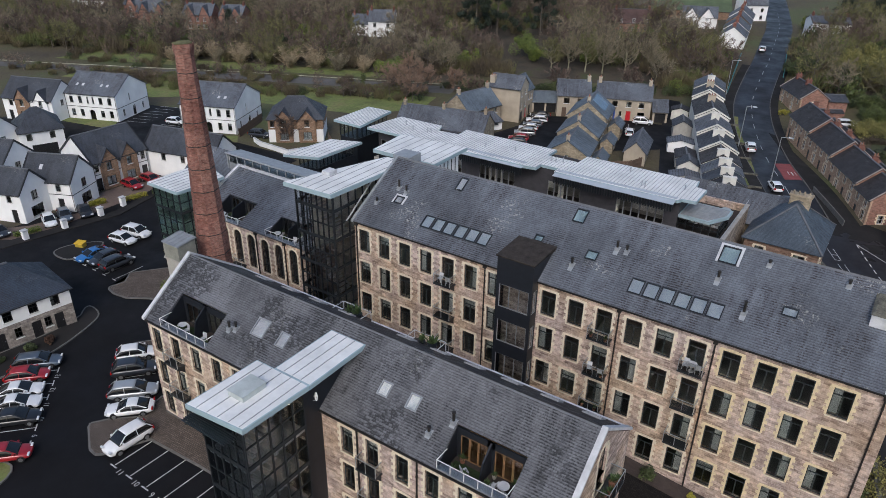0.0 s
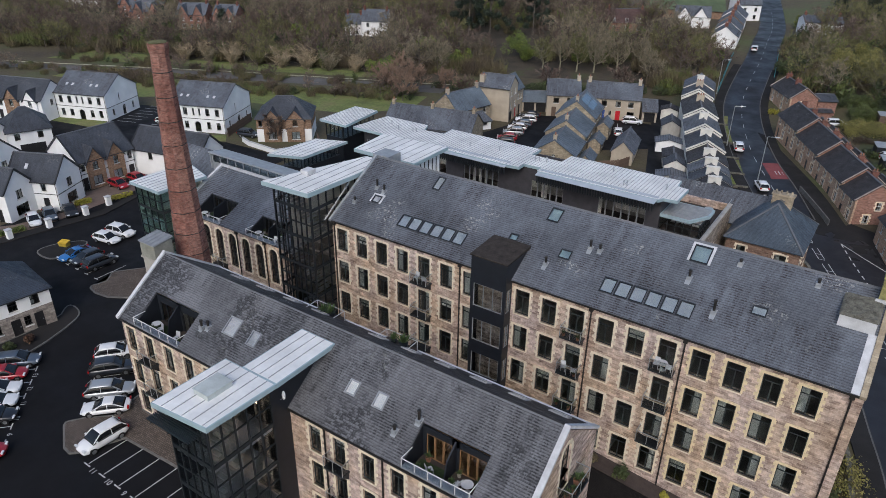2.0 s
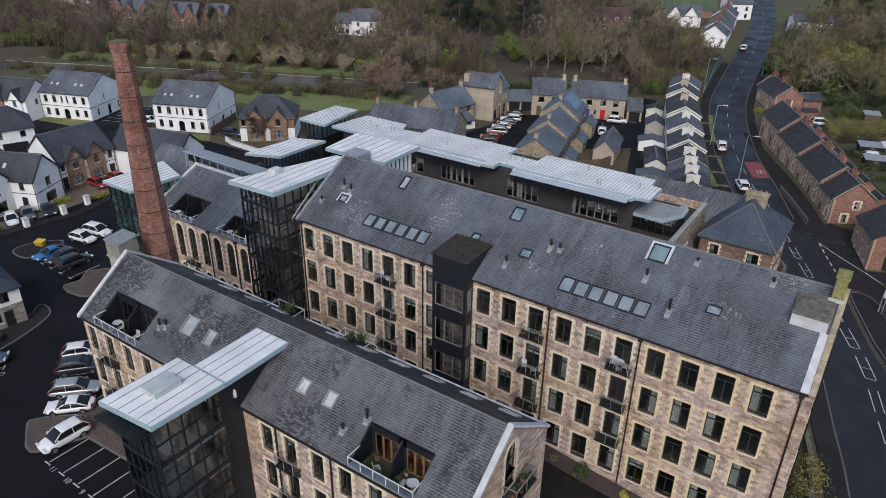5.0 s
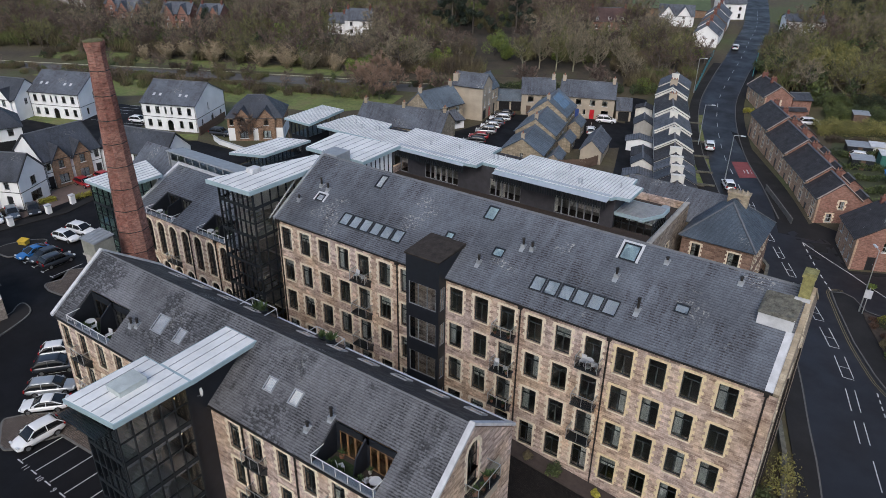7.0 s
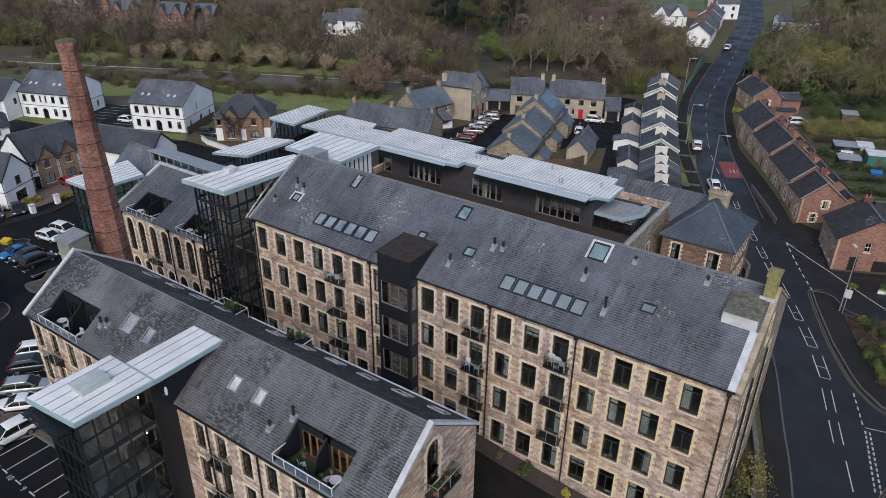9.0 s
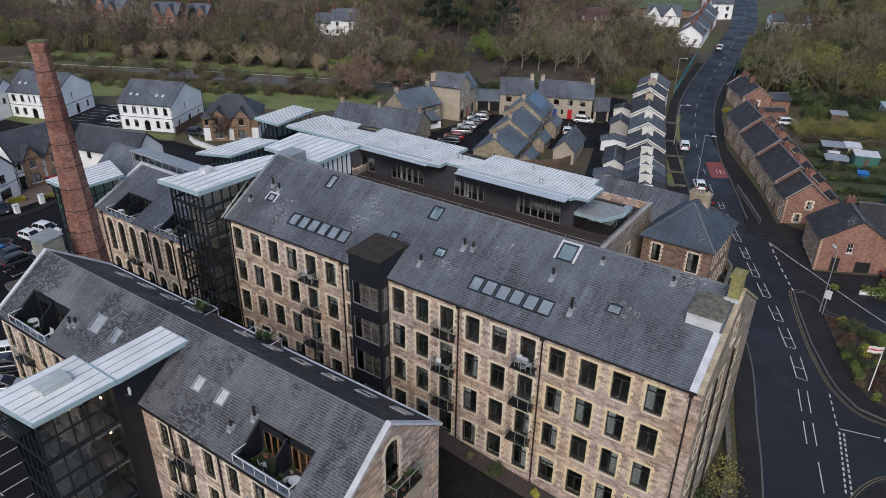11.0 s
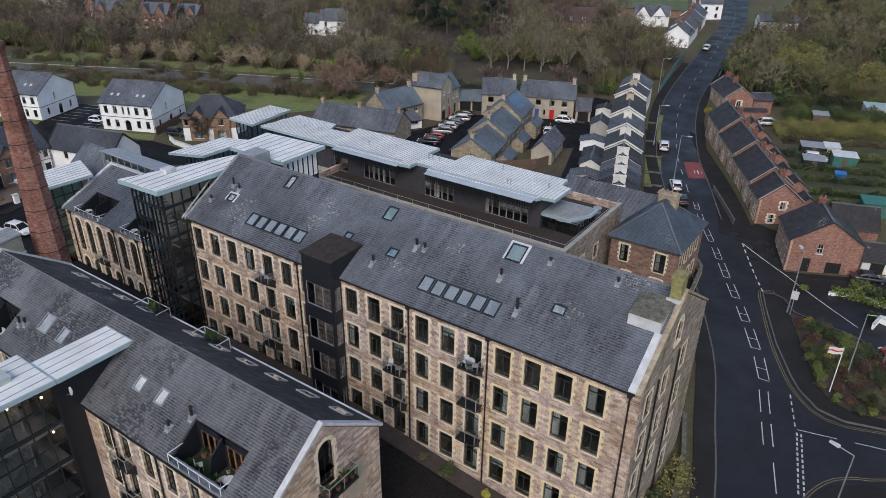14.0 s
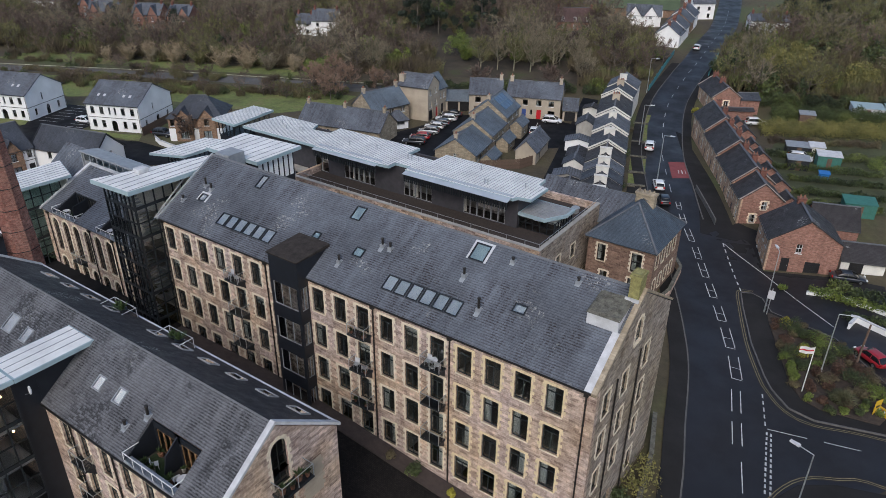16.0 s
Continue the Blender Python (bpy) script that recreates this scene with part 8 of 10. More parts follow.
# dashes and ladder boxes of the middle
dense = smooth_line(CENTRE, 0.5)


def along(y):
    i = min(range(len(dense)), key=lambda k: abs(dense[k][1] - y))
    a, b = Vector(dense[max(0, i - 1)]), Vector(dense[min(len(dense) - 1, i + 1)])
    d = (b - a).normalized()
    return Vector(dense[i]), d, Vector((d.y, -d.x))


for y0, y1 in [(65.3, 68.9), (57.5, 61.5), (49, 53), (40, 44)]:
    p, d, n = along(y0)
    q, _, _ = along(y1)
    line_mark("dash", p + n * 1.3, q + n * 1.3, 0.1, L, WHITE_LINE, marks)
for y0, y1 in [(71.0, 74.4), (76.1, 79.9)]:
    for o in (0.6, 1.5):
        p, d, n = along(y0)
        q, _, _ = along(y1)
        line_mark("dash", p + n * o, q + n * o, 0.1, L, WHITE_LINE, marks)
for k, (y0, y1) in enumerate([(81.8, 86.0), (87.9, 91.4), (93.1, 96.4), (98.1, 101.5), (102.8, 106.2), (107.5, 110.2), (111.6, 114.4), (115.8, 118.4), (119.6, 121.8)]):
    p, d, n = along(y0)
    q, e, m2 = along(y1)
    hw_ = 0.55 - 0.025 * k
    side = 1.25 - 0.07 * k
    p, q = p + n * side, q + m2 * side
    line_mark("dash", p + n * hw_, q + m2 * hw_, 0.1, L, WHITE_LINE, marks)
    line_mark("dash", p - n * hw_, q - m2 * hw_, 0.1, L, WHITE_LINE, marks)
    line_mark("dash", p - n * hw_, p + n * hw_ - d * 0.25, 0.1, L + 0.003, WHITE_LINE, marks)
    c = (p + q) / 2
    line_mark("dash", c - n * hw_, c + n * hw_ - d * 0.25, 0.09, L + 0.003, WHITE_LINE, marks)
y = 125.0
while y < 285:
    p, d, n = along(y)
    q, _, _ = along(y + 2.6)
    line_mark("dash", p, q, 0.12, L, WHITE_LINE, marks)
    y += 6.6
# dashed edge and give-way lines at the side roads
def dashes(a, b, n, w, fill=0.55):
    a, b = Vector(a), Vector(b)
    for k in range(n):
        line_mark("dash", a.lerp(b, k / n), a.lerp(b, (k + fill) / n), w, L, WHITE_LINE, marks)


dashes((12.8, 81.2), (14.4, 75.6), 5, 0.14)
dashes((14.6, 75.2), (16.4, 66.3), 12, 0.17, 0.62)
dashes((15.0, 75.2), (16.9, 66.3), 12, 0.17, 0.62)
dashes((5.2, 102.4), (-0.9, 114.6), 8, 0.16)
line_mark("dash", (14.5, 75.7), (18.1, 76.6), 0.1, L, WHITE_LINE, marks)
line_mark("dash", (19.6, 77.0), (22.8, 77.8), 0.1, L, WHITE_LINE, marks)
line_mark("dash", (-0.6, 114.0), (6.6, 108.8), 0.12, L, WHITE_LINE, marks)
line_mark("dash", (6.6, 108.8), (17.0, 100.2), 0.12, L, WHITE_LINE, marks)
for off in (0.25, 0.5):
    ring = smooth_line(offset_line([(6.7, 103.0), (5.2, 102.3), (6.4, 98.2), (9.3, 90.2), (12.0, 84.4), (13.3, 82.3), (15.5, 80.0), (18.2, 79.4), (24.5, 81.2), (40, 83)], off - 0.02), 1.0)
    g = Geo()
    for a, b in zip(ring, ring[1:]):
        d = (Vector(b) - Vector(a)).normalized()
        n = Vector((-d.y, d.x)) * 0.04
        decal(g, [tuple(Vector(a) - n), tuple(Vector(b) - n), tuple(Vector(b) + n), tuple(Vector(a) + n)], L)
    part("yellow_line", g, YELLOW_LINE, marks, "yellow kerb line", tidy=True)
    ring = smooth_line(offset_line([(16.9, 64), (17.5, 67.2), (19.0, 70.2), (21.6, 72.0), (26, 73.4), (45, 72.2)], -off), 1.0)
    g = Geo()
    for a, b in zip(ring, ring[1:]):
        d = (Vector(b) - Vector(a)).normalized()
        n = Vector((-d.y, d.x)) * 0.04
        decal(g, [tuple(Vector(a) - n), tuple(Vector(b) - n), tuple(Vector(b) + n), tuple(Vector(a) + n)], L)
    part("yellow_line", g, YELLOW_LINE, marks, "yellow kerb line", tidy=True)
red = spread("red_patch", [(-17.7, 138.2), (-14.6, 140.0), (-11.3, 132.7), (-14.4, 130.7)], 0.058, RED_PATCH, "worn red speed-limit patch on the road", "road markings")
c = Vector((-13.6, 134.6))
dd = Vector((3.3, -7.5)).normalized()
nn = Vector((-dd.y, dd.x)) * -1
for o, wd in ((-0.9, 0.5), (-0.3, 0.2), (0.3, 0.5), (0.9, 0.3)):
    line_mark("bar", c + nn * o - dd * 0.9, c + nn * o + dd * 0.9, wd * 0.4, 0.066, WHITE_LINE, marks)
# parking bays
bays = thing("bay_markings", "white parking bay lines with numbers on black tarmac", "road markings", kind="structure")


def text_mark(body, x, y, size, turn, z=0.05, parent=None, material=None, name="number"):
    cu = bpy.data.curves.new(name, "FONT")
    cu.body, cu.size, cu.align_x, cu.align_y, cu.extrude = body, size, "CENTER", "CENTER", 0.002
    ob = new(name, cu)
    dg = bpy.context.evaluated_depsgraph_get()
    me = bpy.data.meshes.new_from_object(ob.evaluated_get(dg))
    bpy.data.objects.remove(ob)
    bpy.data.curves.remove(cu)
    return part(name, me, material or WHITE_LINE, parent, at=(x, y, land(x, y) + z), turn=turn)


for k in range(8):
    x = -48.9 + 2.22 * k
    line_mark("bay_line", (x, 21.9), (x + 0.1, 26.2), 0.1, 0.045, WHITE_LINE, bays)
    line_mark("bay_line", (x - 0.45, 21.75), (x + 0.45, 21.75), 0.12, 0.045, WHITE_LINE, bays)
    text_mark(str(11 - k), x + 1.1, 21.6, 0.75, 0, 0.05, bays)
for k in range(6):
    a = Vector((-65.9, 26.5)) + Vector((1.68, -1.5)) * k
    line_mark("bay_line", a, a + Vector((-3.1, -3.4)), 0.1, 0.045, WHITE_LINE, bays)
    line_mark("bay_line", a + Vector((-0.35, 0.3)), a + Vector((0.35, -0.3)), 0.12, 0.045, WHITE_LINE, bays)
    c = a + Vector((0.75, -0.85)) + Vector((0.25, 0.2))
    text_mark(str(13 - k), c.x, c.y, 0.7, 132, 0.05, bays)
for k in range(5):
    a = Vector((-61.3, 30.8)) + Vector((1.72, -1.72)) * k
    line_mark("bay_line", a, a + Vector((2.4, 2.9)), 0.1, 0.045, WHITE_LINE, bays)
    line_mark("bay_line", a + Vector((-0.35, 0.35)), a + Vector((0.35, -0.35)), 0.12, 0.045, WHITE_LINE, bays)
for k in range(5):
    x = -87.0 + 2.2 * k
    line_mark("bay_line", (x, 40.9), (x - 0.1, 45.2), 0.1, 0.045, WHITE_LINE, bays)
    line_mark("bay_line", (x - 0.4, 40.9), (x + 0.4, 40.9), 0.12, 0.045, WHITE_LINE, bays)
for k in range(7):
    a = Vector((-123.5, 83.2)) + Vector((-0.82, 2.2)) * (k * 0.75)
    line_mark("bay_line", a, a + Vector((-4.2, -1.6)), 0.14, 0.085, WHITE_LINE, bays)
for k in range(3):
    a = Vector((-47.5, 141.0)) + Vector((-2.2, -0.8)) * k
    line_mark("bay_line", a, a + Vector((-1.6, 4.2)), 0.1, 0.05, WHITE_LINE, bays)

# ---- vehicles ----
TYRE = plain("tyre_rubber", (0.012, 0.012, 0.013), 0.8, vary=0.2)
RIM = plain("alloy_rim", (0.35, 0.36, 0.37), 0.3, 0.8, vary=0.1)
CAR_GLASS = Mat("car_glass", 0.05)
CAR_GLASS = CAR_GLASS.done((0.012, 0.014, 0.016))
HEAD = plain("headlight_lens", (0.7, 0.72, 0.74), 0.1, vary=0.05)
TAIL = plain("tail_light_lens", (0.35, 0.01, 0.01), 0.2, vary=0.1)


def paint(name, c, metal=0.0):
    m = Mat(name, 0.28, metal)
    m.b.inputs["Coat Weight"].default_value = 0.6
    m.b.inputs["Coat Roughness"].default_value = 0.05
    base = m.mix(m.ramp(m.noise(2.5, 4), [(0.35, 0.0), (0.8, 0.18)]), c, tuple(v * 0.6 + 0.03 for v in c))
    return m.done(base)


PAINTS = {"white": paint("white_car_paint", (0.78, 0.79, 0.80)), "black": paint("black_car_paint", (0.012, 0.013, 0.016)), "red": paint("red_car_paint", (0.33, 0.012, 0.02)),
          "blue": paint("blue_car_paint", (0.02, 0.15, 0.42)), "silver": paint("silver_car_paint", (0.42, 0.44, 0.46), 0.4), "grey": paint("grey_car_paint", (0.10, 0.13, 0.17), 0.3), "dark": paint("dark_car_paint", (0.03, 0.035, 0.045), 0.2)}
# outline of each body: length, width, height, bonnet height, and where bonnet, screen, roof and tail begin (parts of the length from the nose)
KINDS = {"hatchback": (4.1, 1.76, 1.46, 0.92, 0.24, 0.42, 0.84, 0.97), "suv": (4.4, 1.84, 1.66, 1.05, 0.23, 0.40, 0.86, 0.975), "estate": (4.7, 1.82, 1.52, 0.93, 0.24, 0.41, 0.86, 0.98), "saloon": (4.6, 1.82, 1.42, 0.90, 0.25, 0.42, 0.72, 0.86),
         "sports_car": (4.4, 1.85, 1.30, 0.84, 0.27, 0.45, 0.68, 0.90), "van": (4.9, 1.95, 1.95, 1.15, 0.16, 0.30, 0.92, 0.985)}
CARS = {}


def loft(g, rings, close=True):
    n = len(rings[0])
    base = len(g.v)
    for r in rings:
        g.v += [tuple(p) for p in r]
    for i in range(len(rings) - 1):
        for j in range(n):
            a, b = base + i * n + j, base + i * n + (j + 1) % n
            g.f.append((a, b, b + n, a + n))
    if close:
        g.f.append(tuple(base + j for j in range(n))[::-1])
        g.f.append(tuple(base + (len(rings) - 1) * n + j for j in range(n)))


def car_meshes(kind):
    if kind in CARS:
        return CARS[kind]
    Ln, W, Hh, hb, k0, k1, k2, k3 = KINDS[kind]
    xf = lambda k: Ln / 2 - Ln * k

    def curve(ks, pts):
        """A soft line through the points (k, value)."""
        fine = np.linspace(0, 1, 201)
        v = np.interp(fine, [p[0] for p in pts], [p[1] for p in pts])
        pad = np.concatenate([np.full(8, v[0]), v, np.full(8, v[-1])])
        return np.interp(ks, fine, np.convolve(pad, np.ones(17) / 17, "valid"))
    ks = np.array([0, 0.008, 0.02, 0.045, 0.08, 0.13, 0.19, 0.25, 0.33, 0.42, 0.52, 0.62, 0.72, 0.8, 0.87, 0.92, 0.955, 0.98, 0.993, 1.0])
    hi_ = curve(ks, [(0, 0.56), (0.03, 0.68), (0.1, hb * 0.88), (k0, hb), (0.5, hb + 0.02), (k2, hb + 0.05), (0.95, hb + 0.01), (1, hb * 0.8)])
    lo_ = curve(ks, [(0, 0.34), (0.06, 0.22), (0.12, 0.19), (0.9, 0.2), (0.96, 0.28), (1, 0.4)])
    wf = curve(ks, [(0, 0.66), (0.03, 0.86), (0.1, 0.95), (0.25, 1.0), (0.8, 1.0), (0.93, 0.95), (0.98, 0.86), (1, 0.74)])
    wf[0], wf[-1] = 0.5, 0.6
    W2 = W / 2

    def squircle(x, hw, z0, z1, n=18, e=0.6):
        m_, hh = (z0 + z1) / 2, (z1 - z0) / 2
        out = []
        for j in range(n):
            c, q = math.cos(2 * math.pi * (j + 0.5) / n), math.sin(2 * math.pi * (j + 0.5) / n)
            out.append((x, math.copysign(abs(c) ** e, c) * hw, m_ + math.copysign(abs(q) ** e, q) * hh))
        return out
    body = Geo()
    loft(body, [squircle(xf(k), W2 * f, a_, b_) for k, f, a_, b_ in zip(ks, wf, lo_, hi_)])
    glass_, top = Geo(), Geo()
    gk = np.linspace(k0 - 0.02, k3, 15)
    line = [(0, hb - 0.06), (k0 - 0.02, hb - 0.03), (k1, Hh - 0.03), ((k1 + k2) / 2, Hh), (k2, Hh - 0.05), (k3, hb + 0.03), (1, hb - 0.05)]
    gz = curve(gk, line)

    def cabin(k, z):
        zb, u = hb - 0.07, max(0.0, min(1.0, (z - hb) / (Hh - hb)))
        wb, wt = W2 * 0.9, W2 * (0.86 - 0.14 * u)
        x = xf(k)
        half_ = [(wb, zb), (wb + (wt - wb) * 0.45, zb + (z - zb) * 0.5), (wt, z - 0.09 * u - 0.01), (wt * 0.93, z - 0.03 * u), (wt * 0.75, z)]
        return [(x, -y, q) for y, q in half_] + [(x, y, q) for y, q in half_[::-1]]
    loft(glass_, [cabin(k, z) for k, z in zip(gk, gz)])
    rk = np.linspace(k1 + 0.01, k2 + 0.005, 9)
    rz = curve(rk, line)
    loft(top, [[(xf(k), -W2 * 0.745, z - 0.1), (xf(k), W2 * 0.745, z - 0.1), (xf(k), W2 * 0.735, z - 0.045), (xf(k), W2 * 0.67, z + 0.005), (xf(k), W2 * 0.35, z + 0.022), (xf(k), -W2 * 0.35, z + 0.022), (xf(k), -W2 * 0.67, z + 0.005), (xf(k), -W2 * 0.735, z - 0.045)] for k, z in zip(rk, rz)])
    bits = []
    for s in (-1, 1):
        for ka, kb in ((k0, k1), (k2, k3)):
            za, zb = (hb, Hh - 0.03) if ka == k0 else (Hh - 0.04, hb + 0.02)
            wa, wb = (0.84, 0.73) if ka == k0 else (0.73, 0.83)
            bar = Geo()
            bar.beam((xf(ka), s * W2 * wa, za - 0.02), (xf(kb), s * W2 * wb, zb - 0.04), 0.07, 0.07)
            bits.append(("pillar", bar.mesh("pillar")))
        km = (k1 + k2) / 2
        bar = Geo()
        bar.beam((xf(km), s * W2 * 0.9, hb - 0.03), (xf(km), s * W2 * 0.735, Hh - 0.09), 0.05, 0.05)
        bits.append(("pillar", bar.mesh("pillar")))
        bar = Geo()
        bar.beam((xf(k0 + 0.06), s * W2 * 0.99, hb + 0.1), (xf(k0 + 0.06), s * W2 * 1.1, hb + 0.12), 0.16, 0.14)
        bits.append(("door_mirror", bar.mesh("door_mirror")))
    tyre, rim = Geo(), Geo()
    r = 0.34 if Hh > 1.6 else 0.315
    tyre.tube((0, -0.11, 0), (0, 0.11, 0), r, r, 16)
    rim.tube((0, -0.118, 0), (0, 0.118, 0), r * 0.62, r * 0.62, 10)
    arch = Geo()
    arch.tube((0, -0.12, 0.02), (0, 0.12, 0.02), r * 1.16, r * 1.16, 18)
    hl, tl = Geo(), Geo()
    hl.box(-0.12, -0.2, -0.07, 0.06, 0.2, 0.07)
    tl.box(-0.05, -0.17, -0.12, 0.08, 0.17, 0.12)
    made = dict(body=body.mesh("body", True, True), glazing=glass_.mesh("glazing", True, True), top=top.mesh("roof_panel", True, True), arch=arch.mesh("wheel_arch", True), tyre=tyre.mesh("tyre", True), rim=rim.mesh("rim", True), hl=hl.mesh("headlight"), tl=tl.mesh("tail_light"), r=r, dims=(Ln, W, hb), bits=bits)
    CARS[kind] = made
    return made


COUNT = {}


def car(kind, colour, x, y, turn, group="parked cars"):
    """turn: where the nose points, in degrees from +x."""
    md = car_meshes(kind)
    Ln, W, hb = md["dims"]
    z = land(x, y) + 0.05
    word = {"dark": "dark blue"}.get(colour, colour)
    where = "parked on black tarmac" if group == "parked cars" else "at the kerb of the road"
    ob = thing("car", f"{word} {kind.replace('_', ' ')} {where}", "car", group, at=(x, y, z), turn=turn)
    key = (kind, colour)
    if key not in COUNT:
        b, t = md["body"].copy(), md["top"].copy()
        b.materials.clear()
        t.materials.clear()
        b.materials.append(PAINTS[colour])
        t.materials.append(PAINTS[colour])
        more = []
        for nm, me in md["bits"]:
            me = me.copy()
            me.materials.append(PAINTS[colour])
            more.append((nm, me))
        COUNT[key] = (b, t, more)
    b, t, more = COUNT[key]
    for nm, me in more:
        part(nm, me, None, ob)
    part("body", b, None, ob)
    part("glazing", md["glazing"], CAR_GLASS, ob)
    part("roof_panel", t, None, ob)
    for sx in (0.31, -0.29):
        for sy in (-1, 1):
            w = part("wheel", md["tyre"], TYRE, ob, at=(Ln * sx, sy * (W / 2 - 0.1), md["r"]))
            part("rim", md["rim"], RIM, w)
            part("wheel_arch", md["arch"], TYRE, ob, at=(Ln * sx, sy * (W / 2 - 0.155), md["r"]))
    for sy in (-1, 1):
        part("headlight", md["hl"], HEAD, ob, at=(Ln / 2 - 0.09, sy * W * 0.34, hb * 0.72))
        part("tail_light", md["tl"], TAIL, ob, at=(-Ln / 2 + 0.06, sy * W * 0.37, hb * 0.86))
    return ob


for kind, colour, x, y, turn in (
        ("hatchback", "white", -61.2, 32.6, 50), ("suv", "dark", -58.9, 30.8, 50), ("estate", "silver", -55.9, 28.6, 46), ("sports_car", "white", -53.9, 26.9, 226), ("suv", "white", -50.25, 24.2, -92),
        ("estate", "grey", -68.2, 25.7, 48), ("hatchback", "red", -66.8, 23.9, 48), ("sports_car", "white", -65.1, 22.2, 48), ("sports_car", "white", -63.4, 21.0, 48), ("saloon", "black", -61.4, 19.8, 48), ("hatchback", "red", -57.3, 17.0, 48),
        ("sports_car", "blue", -85.8, 42.8, -92), ("hatchback", "dark", -83.5, 43.1, -92), ("suv", "dark", -80.9, 43.3, 88), ("hatchback", "white", -86.6, 47.9, 10), ("suv", "white", -86.9, 50.3, 10),
        ("hatchback", "white", -100.8, 45.2, -20), ("hatchback", "grey", -100.8, 47.6, -20), ("saloon", "black", -99.8, 50.2, -20), ("hatchback", "red", -103.4, 60.8, 0), ("hatchback", "red", -103.0, 64.2, 0),
        ("hatchback", "red", -63.2, 121.2, 205), ("estate", "dark", -62.4, 118.2, 205), ("suv", "silver", -63.8, 125.0, 205), ("hatchback", "white", -64.8, 128.4, 205), ("hatchback", "grey", -65.2, 131.2, 205), ("estate", "white", -66.0, 134.6, 205), ("saloon", "black", -66.9, 138.0, 205),
        ("hatchback", "white", -46.3, 138.2, 112), ("suv", "white", -46.6, 147.0, 20), ("hatchback", "white", -151.0, 75.6, 20), ("hatchback", "white", -126.9, 87.2, 20), ("suv", "white", -9.6, 169.6, 28), ("suv", "white", 2.3, 153.9, 10),
        ("hatchback", "red", 21.6, 95.0, 140), ("saloon", "dark", 16.6, 112.9, 20), ("suv", "dark", -106.3, 91.6, 20), ("hatchback", "dark", -103.0, 39.0, 0)):
    car(kind, colour, x, y, turn)
for kind, colour, x, y, turn in (("hatchback", "white", -15.0, 125.4, 116), ("suv", "white", -23.3, 143.3, 108), ("hatchback", "white", -38.6, 220.7, 100), ("hatchback", "black", -12.3, 120.6, 116)):
    car(kind, colour, x, y, turn, "cars by the road")

# ---- street furniture ----


def street_lamp(x, y, tall, arm, turn, label="galvanised street lamp with a flat lantern on its arm"):
    ob = thing("street_lamp", label, "street lamp", "street lamps", at=(x, y, land(x, y)), turn=turn)
    g = Geo()
    g.tube((0, 0, -0.3), (0, 0, 1.2), 0.11, 0.11, 10)
    g.tube((0, 0, 1.2), (0, 0, tall), 0.075, 0.05, 10)
    part("pole", g, STEEL, ob)
    g = Geo()
    g.tube((0, 0, tall), (arm, 0, tall + 0.12), 0.045, 0.04, 8)
    part("arm", g, STEEL, ob)
    g = Geo()
    g.prism("y", [(arm - 0.1, tall + 0.05), (arm + 0.65, tall + 0.12), (arm + 0.7, tall + 0.2), (arm - 0.1, tall + 0.22)], -0.16, 0.16)
    part("lantern", g, COPING, ob)


street_lamp(18.95, 61.5, 10.2, 1.2, 165)
street_lamp(17.3, 88.2, 8.4, 1.2, 10)
street_lamp(-16.3, 128.4, 8.2, 1.2, 0)
street_lamp(-25.7, 144.2, 8.2, 1.2, 10)
street_lamp(-37.2, 178.6, 8.2, 1.2, 10)
street_lamp(9.0, 98.6, 9.0, 0.8, 120, "tall steel lamp pole with signs at the corner")
pole = thing("telegraph_pole", "weathered wooden pole in the planted corner", "pole", at=(20.3, 92.0, land(20.3, 92)))
g = Geo()
g.tube((0, 0, -0.3), (0.15, 0, 6.2), 0.14, 0.1, 8)
part("pole", g, FENCE, pole)
flag = thing("flagpole", "white flagpole with a red and white flag", "flag", at=(16.2, 84.0, land(16.2, 84) + 0.2))
g = Geo()
g.tube((0, 0, -0.2), (0, 0, 5.9), 0.06, 0.04, 8)
part("pole", g, FRAME_WHITE, flag)
g = Geo()
for i in range(10):
    for j in range(5):
        f = lambda a, b: (-0.03 - a * 0.13, 0.08 * math.sin(a * 0.9 + b * 0.4), 4.95 + b * 0.17 - 0.03 * a)
        g.add([f(i, j), f(i + 1, j), f(i + 1, j + 1), f(i, j + 1)], [(0, 1, 2, 3)])
part("cloth", g, FRAME_WHITE, flag, "white cloth", tidy=True)
g = Geo()
for i in range(10):
    f = lambda a, b: (-0.03 - a * 0.13, 0.08 * math.sin(a * 0.9 + b * 0.4) - 0.012, 4.95 + b * 0.17 - 0.03 * a)
    g.add([f(i, 2), f(i + 1, 2), f(i + 1, 3), f(i, 3)], [(0, 1, 2, 3)])
part("stripe", g, red_door, flag, "red stripe")
sign = thing("road_sign", "grey rectangular sign on the corner pole", "sign", at=(9.4, 98.2, land(9.4, 98.2)))
g = Geo()
g.box(-0.05, -0.05, 0, 0.05, 0.05, 4.0)
part("post", g, STEEL, sign)
g = Geo()
g.box(-0.42, -0.09, 2.5, 0.42, -0.052, 3.7)
part("board", g, COPING, sign)
YELLOW = plain("yellow_plastic", (0.65, 0.42, 0.03), 0.6, vary=0.15)
